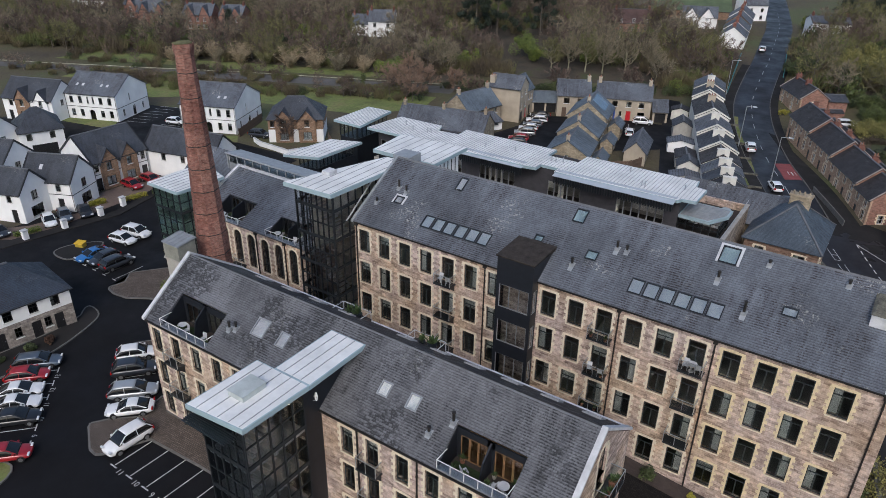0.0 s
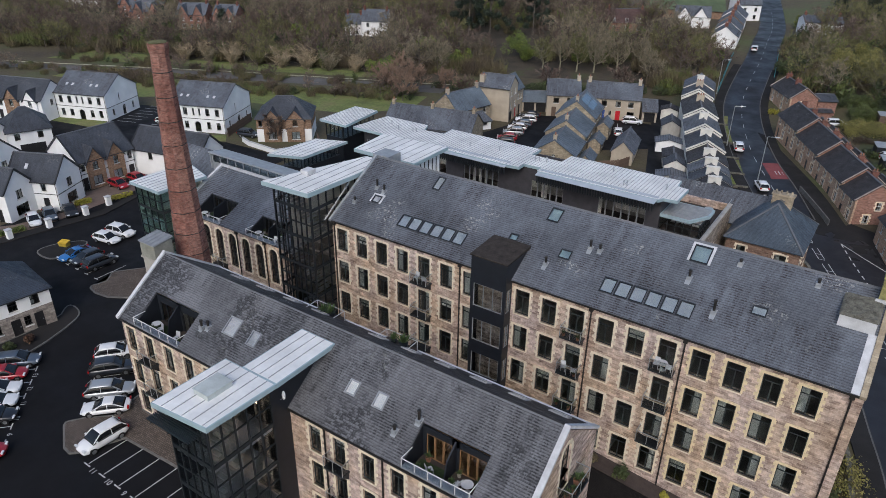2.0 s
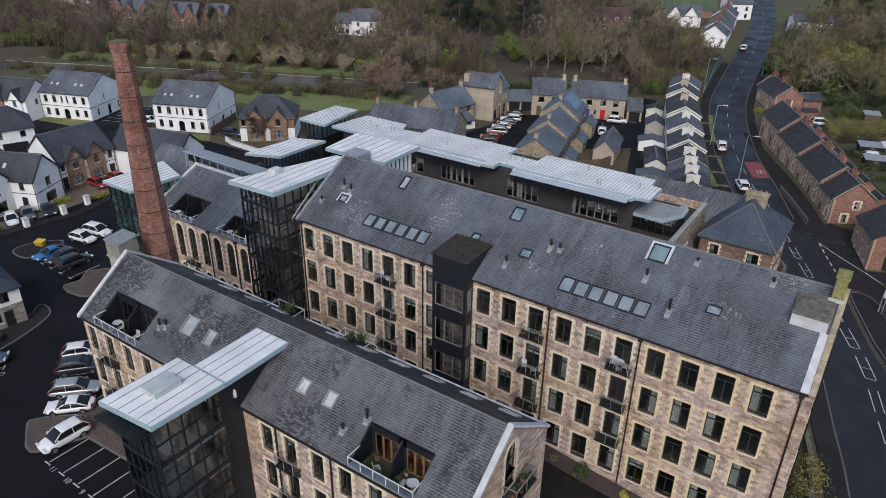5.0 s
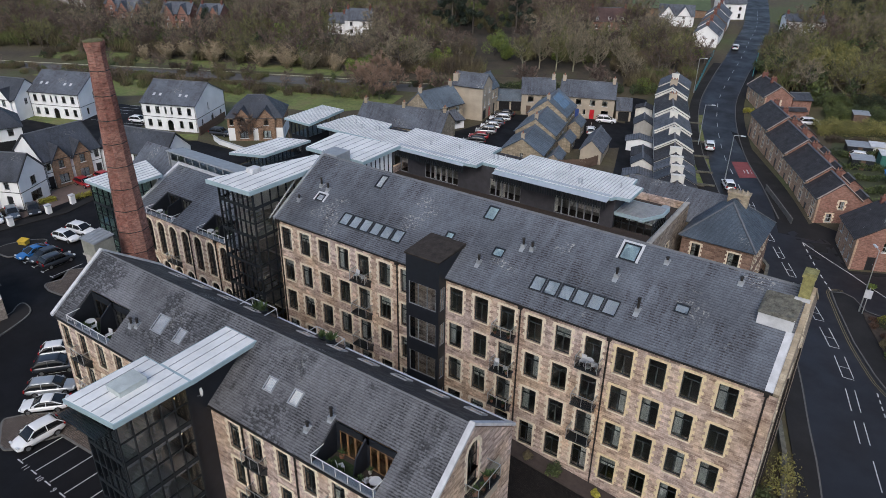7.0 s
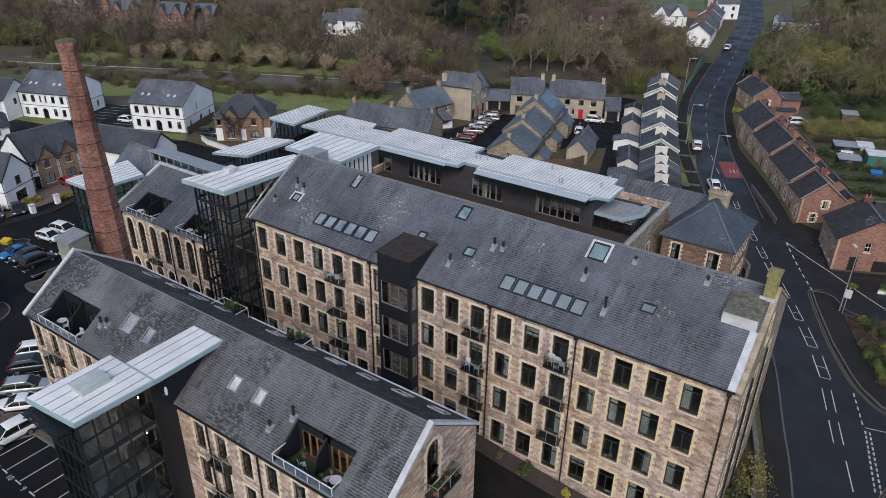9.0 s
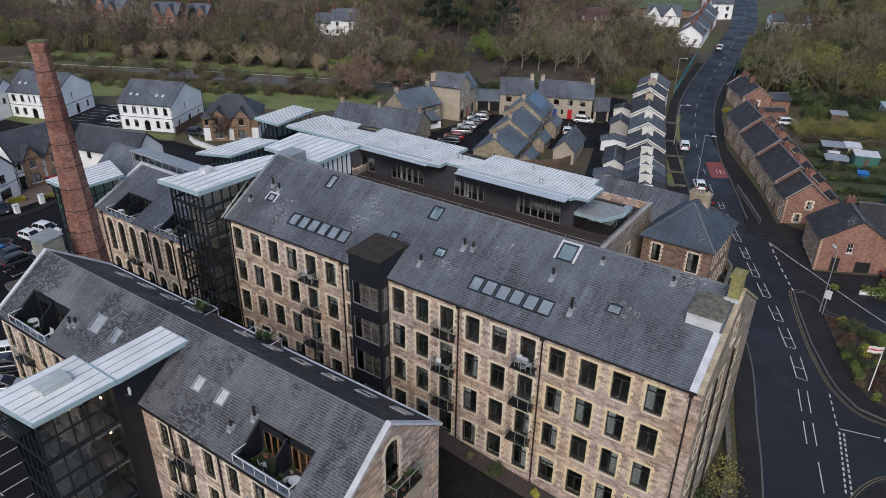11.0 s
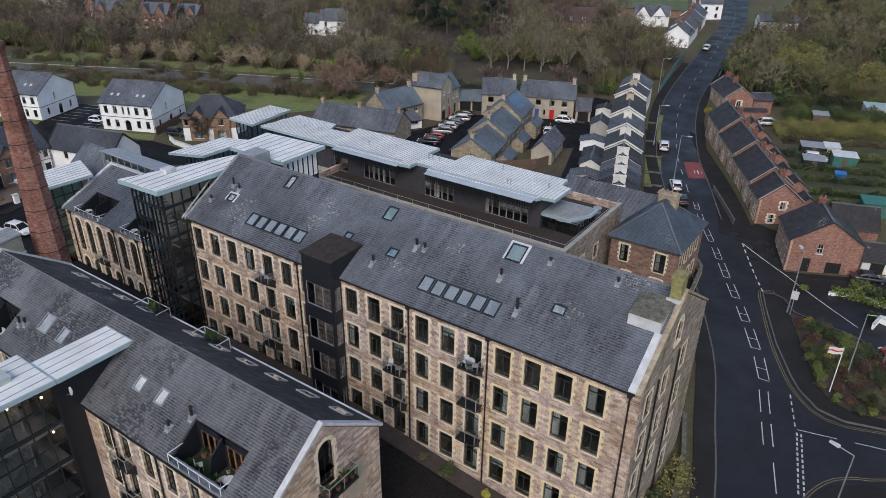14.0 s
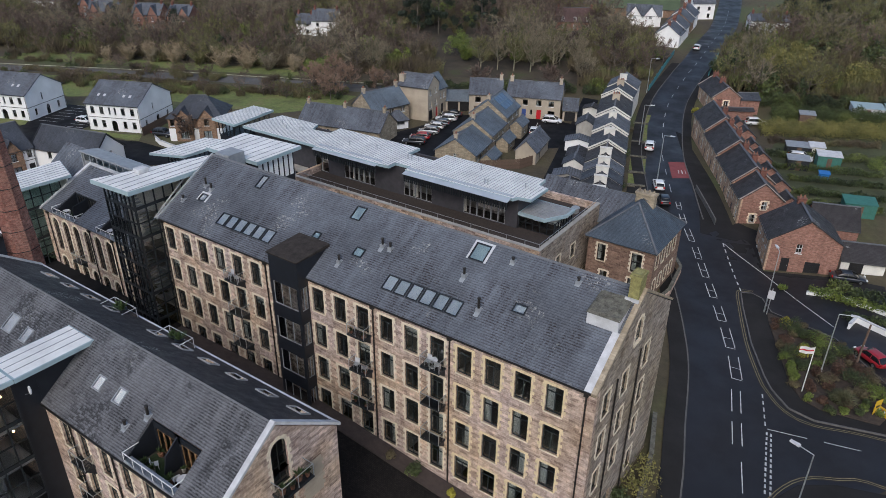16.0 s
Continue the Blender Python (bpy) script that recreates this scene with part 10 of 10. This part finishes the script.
FAR_MID += [Vector(p) for p in ((-120.5, 197.0), (-114.5, 200.0), (-102.5, 206.5), (-96.2, 183.0), (-90.5, 180.0), (-78.0, 177.0), (-72.0, 178.5), (-66.0, 181.0), (-150.0, 182.0), (-117.0, 150.5))]
rnd = random.Random(11)
wood_parts, trunk_parts, ivy_parts, scrub_parts, pale_parts, olive_parts, bright_parts = [], [], [], [], [], [], []
for poly, step in ((wood_edge, 4.1), (wood_east, 4.3)):
    xs, ys = [p[0] for p in poly], [p[1] for p in poly]
    y = min(ys)
    while y < max(ys):
        x = min(xs)
        while x < max(xs):
            px, py = x + rnd.uniform(-2.6, 2.6), y + rnd.uniform(-2.6, 2.6)
            far_off = math.hypot(px, py)
            x += step * (1.0 if far_off < 260 else 1.35)
            if not inside(px, py, poly) or far_off > 390 or not clear_of_houses(px, py):
                continue
            z = land(px, py)
            if z > 51 - 0.115 * far_off:
                continue
            dens = noise.noise(Vector((px * 0.02, py * 0.02, 3.0)))
            k = rnd.random()
            turn = rnd.uniform(0, 6.28)
            if k < (0.56 if poly is wood_edge else 0.34) + 0.2 * dens:
                i = rnd.randrange(7)
                sc = rnd.uniform(0.6, 1.2)
                trunk_parts.append(placed(BARE[i][0], px, py, z, sc, turn))
                tone = noise.noise(Vector((px * 0.035, py * 0.035, 9.0))) + rnd.uniform(-0.5, 0.5)
                (pale_parts if tone > 0.34 else olive_parts if tone < (-0.34 if poly is wood_edge else 0.1) else wood_parts).append(placed(BARE[i][1], px, py, z, sc, turn))
                if rnd.random() < 0.18:
                    ivy_parts.append(placed(IVIED[rnd.randrange(3)], px, py, z, sc * 0.8, turn))
            elif k < (0.74 if poly is wood_edge else 0.66):
                (bright_parts if rnd.random() < 0.2 else ivy_parts).append(placed(BUSH[rnd.randrange(4)], px, py, z, rnd.uniform(0.9, 2.4), turn, rnd.uniform(0.7, 1.4)))
            else:
                scrub_parts.append(placed(THICKET[rnd.randrange(4)], px, py, z, rnd.uniform(1.2, 2.6), turn))
            if rnd.random() < 0.55:
                scrub_parts.append(placed(THICKET[rnd.randrange(4)], px + rnd.uniform(-3, 3), py + rnd.uniform(-3, 3), z, rnd.uniform(0.9, 1.7), turn + 1))
        y += step
# thin scrub and saplings on the river bank
bank = [(-205, 92), (-170, 101), (-140, 110), (-118, 122), (-96, 133)]
for k in range(150):
    i = rnd.randrange(4)
    a, b = Vector(bank[i]), Vector(bank[i + 1])
    p = a.lerp(b, rnd.random()) + Vector((rnd.uniform(-1.5, 1.5), rnd.choice((rnd.uniform(-2, 5), rnd.uniform(13, 22)))))
    if rnd.random() < 0.22:
        i = rnd.randrange(7)
        sc = rnd.uniform(0.3, 0.55)
        trunk_parts.append(placed(BARE[i][0], p.x, p.y, land(*p), sc, k))
        wood_parts.append(placed(BARE[i][1], p.x, p.y, land(*p), sc, k))
    elif rnd.random() < 0.3:
        ivy_parts.append(placed(BUSH[rnd.randrange(4)], p.x, p.y, land(*p), rnd.uniform(0.4, 0.9), k))
    else:
        scrub_parts.append(placed(THICKET[rnd.randrange(4)], p.x, p.y, land(*p), rnd.uniform(0.6, 1.2), k))
wood = thing("woodland", "bare winter woodland with ivy and scrub on the valley side", "woodland", kind="stuff")
for nm, ps, mt, lb in (("bare_crowns", wood_parts, TWIG, "fine bare brown twigs"), ("pale_crowns", pale_parts, TWIG_PALE, "pale grey-tan bare twigs"), ("olive_crowns", olive_parts, TWIG_OLIVE, "olive-brown twigs and catkins"), ("leafy_bushes", bright_parts, BRIGHT, "bright green evergreen bushes"), ("trunks", trunk_parts, BARK, "grey-brown trunks and limbs"), ("evergreen_bushes", ivy_parts, IVY, "dark green ivy and laurel"), ("scrub", scrub_parts, SCRUB, "olive winter scrub")):
    v, f = join(ps)
    tagged(part(nm, tri_mesh(nm, v, f), mt, wood, lb), kind="stuff")


BARK_PALE = plain("pale_bark", (0.27, 0.25, 0.17), 0.9, vary=0.35, scale=3, bump=0.4)


def single_tree(label, seed, x, y, h, material, group="bare trees", twigs=40, spread_=0.42, limbs=11, z=None, bark=None, thick=0.8, upright=0.55):
    tr, tw = bare_tree(seed, h, spread_, limbs, twigs, thick, upright)
    ob = thing("tree", label, "tree", group, at=(x, y, land(x, y) if z is None else z))
    part("trunk", tri_mesh("trunk", *tr), bark or BARK, ob)
    part("crown", tri_mesh("crown", *tw), material, ob)


for i, (x, y, h, mt) in enumerate(((-99.5, 92.6, 7.0, TWIG), (-103.0, 134.5, 9.0, TWIG_RED), (-106.0, 142.0, 9.5, TWIG_RED), (-99.5, 139.0, 9.0, TWIG_RED), (-97.5, 131.5, 8.0, TWIG_RED), (-108.5, 137.0, 7.5, TWIG_RED), (-94.0, 144.5, 7.5, TWIG_RED), (-85.0, 140.0, 7.0, TWIG), (-72.5, 159.0, 8, TWIG), (-57.0, 166.0, 9, TWIG), (-40.5, 172, 8, TWIG))):
    single_tree("bare tree with reddish twigs by the river" if mt is TWIG_RED else "bare leafless tree beside the houses", 200 + i, x, y, h, mt)


for i, (x, y, h) in enumerate(((-78.9, 177.6, 12.0), (-74.3, 178.4, 13.0), (-69.9, 179.6, 12.5), (-64.7, 182.4, 11.5), (-83.0, 175.5, 11.0), (-60.0, 186.0, 11.0), (-72.0, 185.0, 13.0), (-67.0, 189.0, 12.0), (-106.9, 158.4, 11.5), (-55.5, 180.5, 9.0))):
    single_tree("tall bare tree with pale mossy limbs at the wood's edge", 240 + i, x, y, h, TWIG_OLIVE if i % 3 == 1 else TWIG_PALE, "pale-limbed trees", 26, 0.36, 12, None, BARK_PALE, 1.0, 0.9)


def willow(label, seed, x, y, h, material):
    """A many-stemmed bush: limbs fan out from the ground and break into fine wands."""
    r = np.random.RandomState(seed)
    ob = thing("willow_bush", label, "bush", "river willows", at=(x, y, land(x, y)))
    stems, wands = [], []
    for k in range(20):
        a, lean = r.uniform(0, 6.28), r.uniform(0.1, 1.15)
        d = np.array([math.cos(a) * lean, math.sin(a) * lean, 1.0])
        tip = d * h * r.uniform(0.5, 0.85) / math.hypot(1, lean * 0.7)
        stems.append((np.array([d[0] * 0.3, d[1] * 0.3, -0.1]), tip, 0.07, 0.02))
        for j in range(75):
            q = r.uniform(0.02, 1.0)
            e = np.array([r.normal(0, 0.7), r.normal(0, 0.7), r.uniform(0.0, 1.0)])
            wands.append((tip * q, tip * q + e * h * r.uniform(0.08, 0.26), 0.055, 0.004))
    part("stems", tri_mesh("stems", *rods(stems, 3)), BARK_PALE, ob)
    part("crown", tri_mesh("crown", *blades(wands)), material, ob)


for i, (x, y, h) in enumerate(((-178.0, 124.5, 5.0), (-172.4, 127.6, 6.0), (-166.0, 130.5, 5.5), (-159.0, 133.0, 6.5), (-152.0, 136.0, 6.0), (-144.7, 138.2, 7.0), (-138.0, 141.0, 6.0), (-131.9, 143.4, 6.5), (-125.0, 146.5, 5.5), (-148.0, 142.0, 7.5), (-162.0, 137.0, 7.0), (-141.0, 144.0, 7.5), (-155.5, 139.5, 7.5), (-169.0, 133.0, 6.5))):
    willow("bushy tan willow without leaves along the river", 270 + i, x, y, h, (TWIG_TAN, TWIG_TAN, TWIG_PALE, TWIG_TAN, TWIG_OLIVE)[i % 5])


def conifer(x, y, h, label="tall dark spreading conifer in the wood"):
    ob = thing("conifer", label, "tree", "conifers", at=(x, y, land(x, y)))
    r = np.random.RandomState(int(h * 10) + int(abs(x)))
    tr = rods([(np.array([0, 0, -0.3]), np.array([0, 0, h * 0.5]), 0.3, 0.2), (np.array([0, 0, h * 0.5]), np.array([0, 0, h]), 0.2, 0.03)], 6)
    part("trunk", tri_mesh("trunk", *tr), BARK, ob)
    cs = []
    for k in range(46):
        q = r.rand() ** 0.8
        a = r.uniform(0, 6.28)
        rad = (1 - q) * h * 0.33 * r.uniform(0.4, 1.0) + 0.2
        cs.append((rad * math.cos(a), rad * math.sin(a), h * (0.12 + 0.86 * q)))
    cs = np.array(cs)

    def shape(rr, n):
        i = rr.randint(0, len(cs), n)
        return cs[i], 0.5 + 0.9 * rr.rand(n)
    v, f = leaf_cloud(int(h), 3600 if h < 20 else 8000, 0.2 if h < 20 else 0.26, shape)
    v[:, 2] = v[:, 2] * 0.94
    part("crown", tri_mesh("crown", v, f), FIR, ob)


for x, y, h in ((-120.5, 197.0, 22), (-114.5, 200.0, 24), (-102.5, 206.5, 21), (-24.0, 262.0, 15), (-15.0, 268.0, 14), (-212.0, 150.0, 9), (-192.0, 158.0, 9), (-203.0, 141.0, 8), (-262.0, 162.0, 12)):
    conifer(x, y, h)


def shrub(x, y, rad, tall, material, label, seed, z=None, size=0.065, n=1500, group="shrubs"):
    ob = thing("shrub", label, "shrub", group, at=(x, y, land(x, y) + 0.2 if z is None else z))
    r = np.random.RandomState(seed)
    st = []
    for k in range(9):
        a = r.uniform(0, 6.28)
        st.append((np.array([0, 0, -0.1]), np.array([math.cos(a) * rad * 0.5, math.sin(a) * rad * 0.5, tall * 0.6]), 0.03, 0.012))
    part("stems", tri_mesh("stems", *rods(st, 3)), BARK, ob)
    v, f = leaf_cloud(seed, n, size, clumps(0, 0, tall * 0.5, rad * 0.72, rad * 0.72, tall * 0.36, 14, rad * 0.36))
    v[:, 2] = np.maximum(v[:, 2], 0.01)
    part("leaves", tri_mesh("leaves", v, f), material, ob)


SH = ((11.9, 97.2, 0.8, 0.7, YELLOW_LEAF), (12.6, 95.6, 1.5, 1.7, IVY), (14.8, 95.0, 1.4, 1.5, IVY), (13.0, 92.6, 1.0, 1.0, HEATH), (13.8, 90.2, 1.4, 1.5, IVY), (14.9, 91.0, 1.1, 1.3, YELLOW_LEAF), (16.4, 93.6, 1.7, 1.9, BRIGHT), (17.6, 91.4, 1.3, 1.5, IVY),
      (14.4, 87.6, 0.7, 0.9, BRIGHT), (14.7, 86.6, 0.7, 0.9, BRIGHT), (15.1, 85.6, 0.7, 0.9, BRIGHT), (15.6, 88.4, 1.0, 1.2, IVY), (17.0, 88.0, 0.9, 1.0, HEATH), (18.2, 87.2, 1.3, 1.4, SCRUB), (19.0, 89.6, 1.3, 1.5, HEATH), (20.6, 88.6, 1.8, 1.9, IVY),
      (16.9, 84.6, 0.9, 0.9, HEATH), (21.6, 86.6, 1.2, 1.3, SCRUB), (22.9, 87.6, 1.4, 1.3, BRIGHT), (18.4, 83.4, 0.8, 0.7, HEATH), (21.0, 91.0, 1.3, 1.2, HEATH), (18.9, 94.0, 1.2, 1.3, IVY), (22.4, 90.2, 1.1, 1.0, SCRUB), (23.5, 84.6, 0.8, 0.8, BRIGHT), (15.9, 95.9, 0.9, 0.9, SCRUB))
NAMES = {IVY: "dark evergreen", YELLOW_LEAF: "golden-leaved", HEATH: "russet", BRIGHT: "bright green", SCRUB: "olive winter"}
for i, (x, y, rad, tall, mt) in enumerate(SH):
    shrub(x, y, rad * 1.12, tall * 1.05, mt, NAMES[mt] + " rounded shrub in the corner bed", 300 + i)
bed_rnd = random.Random(21)
placed_at = [(q[0], q[1]) for q in SH]
for i in range(400):
    x, y = bed_rnd.uniform(10, 24.5), bed_rnd.uniform(82, 98)
    if len(placed_at) < 62 and inside(x, y, BED) and min(math.hypot(x - a, y - b) for a, b in placed_at) > 1.05:
        placed_at.append((x, y))
        mt = bed_rnd.choice((IVY, IVY, SCRUB, HEATH, SCRUB, BRIGHT))
        shrub(x, y, bed_rnd.uniform(0.55, 0.95), bed_rnd.uniform(0.5, 1.1), mt, NAMES[mt] + " low shrub filling the corner bed", 900 + i, n=900)
# spiky palm-like plant
ob = thing("spiky_plant", "large spiky evergreen plant with arching blades", "shrub", at=(20.0, 84.3, land(20, 84.3) + 0.2))
r = np.random.RandomState(5)
st = []
for k in range(260):
    a, e = r.uniform(0, 6.28), r.uniform(0.15, 1.45)
    d = np.array([math.cos(a) * math.cos(e), math.sin(a) * math.cos(e), math.sin(e)])
    m1 = d * 1.1 + [0, 0, 0.3]
    st += [(np.array([0, 0, 0.3]), m1, 0.03, 0.03), (m1, m1 + d * [0.8, 0.8, 0.15], 0.03, 0.004)]
part("blades", tri_mesh("blades", *rods(st, 3)), leaf_mat("spiky_blades", [(0.3, (0.05, 0.06, 0.03)), (0.7, (0.13, 0.12, 0.06))]), ob)
# leafy evergreens standing out of the wood
for i, (x, y, rad, tall) in enumerate(((-96.2, 183.0, 4.6, 7.5), (-90.5, 180.0, 3.8, 5.8), (-117.0, 150.5, 4.0, 4.5), (-121.8, 149.5, 3.0, 3.4), (-53.0, 222.0, 3.0, 3.5), (-44.0, 205.0, 2.8, 3.2), (-26.0, 200.0, 3.4, 4.6), (-23.5, 206.0, 3.2, 5.0), (-27.0, 214.0, 3.0, 4.4), (-20.5, 212.0, 4.2, 7.0), (-30.5, 228, 3.0, 4.0))):
    shrub(x, y, rad, tall, BRIGHT if i < 6 and i != 4 else IVY, "broad bright green evergreen at the wood's edge" if i < 6 and i != 4 else "dark leafy evergreen beside the road", 700 + i, land(x, y), 0.16, 3000, "wood evergreens")
for i, (x, y, rad, tall) in enumerate(((-8.2, 199.0, 5.0, 9.0), (-14.5, 203.0, 4.4, 8.0), (-2.0, 197.5, 4.2, 7.0), (5.5, 200.0, 4.6, 7.5), (14.0, 203.0, 4.4, 7.0), (-11.0, 211.0, 4.8, 8.5))):
    shrub(x, y, rad, tall, OLIVE, "broad olive-green tree behind the allotments", 740 + i, land(x, y), 0.17, 5200, "olive trees")
# shrubs elsewhere
for i, (x, y, rad, tall, mt, lb) in enumerate(((-10.4, 49.3, 0.9, 1.1, IVY, "round green bush against the mill wall"), (-6.3, 49.4, 0.6, 0.8, YELLOW_LEAF, "small yellow-leaved bush against the mill wall"), (1.8, 49.3, 0.9, 1.1, BRIGHT, "bright bush at the mill corner"), (-13.2, 49.4, 0.7, 0.9, SCRUB, "low winter bush against the mill wall"), (-4.0, 42.5, 1.4, 1.6, IVY, "dark evergreen in the damp court"), (6.6, 47.0, 1.8, 2.4, SCRUB, "large olive bush at the mill corner"), (-2.0, 49.2, 0.7, 0.9, BRIGHT, "small bush against the mill wall"), (6.7, 60.2, 2.4, 3.2, OLIVE, "large olive bush beside the road wall"), (5.7, 58.0, 1.2, 1.6, IVY, "evergreen bush beside the mill gable"),
                                               (-71.2, 28.6, 0.9, 1.2, HEATH, "russet shrub before the cottages"), (-71.5, 26.6, 0.8, 0.9, IVY, "evergreen shrub before the cottages"), (-71.8, 23.6, 0.7, 0.8, IVY, "evergreen shrub before the cottages"), (-70.0, 43.6, 1.4, 1.3, BRIGHT, "spreading green bush on the cobbled bank"),
                                               (-67.0, 44.6, 1.3, 1.1, SCRUB, "low scrub on the cobbled bank"), (-54.5, 25.8, 0.6, 0.8, SCRUB, "small bare shrub on the verge"), (-48.6, 174.5, 2.8, 3.4, BRIGHT, "bright green tree-like bush"), (-22.4, 170.4, 1.3, 1.8, YELLOW_LEAF, "yellow-green bush at the terrace end"), (15.0, 156.0, 2.2, 2.4, BRIGHT, "bright round garden bush"),
                                               (-20.5, 121.0, 1.3, 1.6, IVY, "garden bush before the white terrace"), (-25.5, 136.0, 1.4, 1.8, IVY, "garden bush before the white terrace"), (-30.0, 150.0, 1.2, 1.4, SCRUB, "garden bush before the white terrace"), (9.5, 106.2, 0.8, 0.7, BRIGHT, "small bush at the house corner"))):
    shrub(x, y, rad, tall, mt, lb, 400 + i, land(x, y) + 0.05, 0.1, 900)
for i, (x, y, w) in enumerate(((-100.0, 41.5, 3.6), (-99.0, 58.0, 4.2), (-97.6, 62.5, 3.2), (-101.6, 53.4, 2.4))):
    ob = thing("hedge", "low clipped yellow-green hedge at a drive", "hedge", "drive hedges", at=(x, y, land(x, y)), turn=75)
    v, f = leaf_cloud(500 + i, 1100, 0.09, lambda r, n: (np.stack([r.uniform(-w / 2, w / 2, n), r.uniform(-0.35, 0.35, n), r.uniform(0.1, 0.8, n)], 1), np.full(n, 0.15)))
    part("leaves", tri_mesh("leaves", v, f), YELLOW_LEAF if i % 2 else BRIGHT, ob)




def hedge(label, a, b, wide, tall, material, seed, dens=70):
    a, b = Vector(a), Vector(b)
    ln = (b - a).length
    n = int(ln * dens * max(1, tall / 2))
    ob = thing("hedge", label, "hedge", "hedges")

    def shape(r, n):
        t, o = r.rand(n), r.uniform(-wide / 2, wide / 2, n)
        d = (b - a).normalized()
        x, y = a.x + (b.x - a.x) * t - d.y * o, a.y + (b.y - a.y) * t + d.x * o
        bump_ = 0.75 + 0.25 * np.sin(t * ln * 1.3 + seed) * np.sin(t * ln * 0.45)
        z = np.array([land(p, q) for p, q in zip(x, y)]) + r.rand(n) ** 0.6 * tall * bump_
        return np.stack([x, y, z], 1), np.full(n, 0.25)
    v, f = leaf_cloud(seed, n, 0.15 if dens < 300 else 0.11, shape)
    part("leaves", tri_mesh("leaves", v, f), material, ob)


for i, (a, b, w, t, mt) in enumerate((((-8.0, 166.0), (16.0, 177.0), 6.5, 2.6, OLIVE), ((-8.0, 176.0), (26, 188), 5.0, 3.0, IVY), ((-4.0, 152.4), (16.0, 160.6), 1.6, 1.8, IVY), ((-5.0, 161.0), (14.0, 168.6), 1.4, 1.5, SCRUB), ((-2.6, 146.2), (16.3, 152.8), 1.2, 1.6, IVY), ((2.5, 142.0), (17.4, 147.2), 1.0, 1.4, IVY), ((3.5, 135.6), (17.8, 140.4), 1.2, 1.5, IVY), ((6, 131.0), (18.0, 135.4), 1.2, 1.5, IVY),
                                       ((12.8, 107.2), (22.1, 107.4), 1.3, 1.3, BRIGHT), ((14.6, 109.6), (22, 109.6), 2.0, 1.6, IVY), ((-14.0, 181.5), (20, 194), 3.0, 3.5, IVY), ((17.6, 103.5), (24, 104.6), 1.2, 1.1, IVY), ((-145, 117), (-108, 128), 1.5, 1.3, SCRUB), ((-185, 104), (-150, 116), 2.0, 1.6, SCRUB), ((-118, 131), (-98, 138.5), 2.0, 2.0, SCRUB),
                                       ((-94, 147), (-52, 170), 3.0, 3.0, IVY), ((-50, 170), (-40.5, 177), 2.5, 2.6, IVY), ((-200, 133), (-140, 150), 4.0, 3.0, SCRUB), ((-226, 123.5), (-198, 130.5), 2.2, 2.4, HEATH))):
    hedge(("dense evergreen" if mt is IVY else "bright clipped" if mt is BRIGHT else "brown-green winter") + " hedge between gardens and lanes", a, b, w, t, mt, 600 + i, 620 if w > 4 else 170)
# small front gardens by the white terrace
for i in range(9):
    p, q = row_front(ROW_Y[i] + 0.3), row_front(ROW_Y[i + 1] - 0.2)
    d = (q - p).normalized()
    n = Vector((d.y, -d.x))
    spread("lawn", [tuple(p + n * 1.0), tuple(p + n * 3.9), tuple(q + n * 3.9), tuple(q + n * 1.0)], 0.07, LAWN if i % 3 else FOOTWAY, "small front garden of the white terrace", "garden")
    low_wall("garden_wall", "low brown boundary wall between front gardens", [tuple(p + n * 0.9), tuple(p + n * 4.0)], 0.35, 0.2, MOSSY, MOSSY)
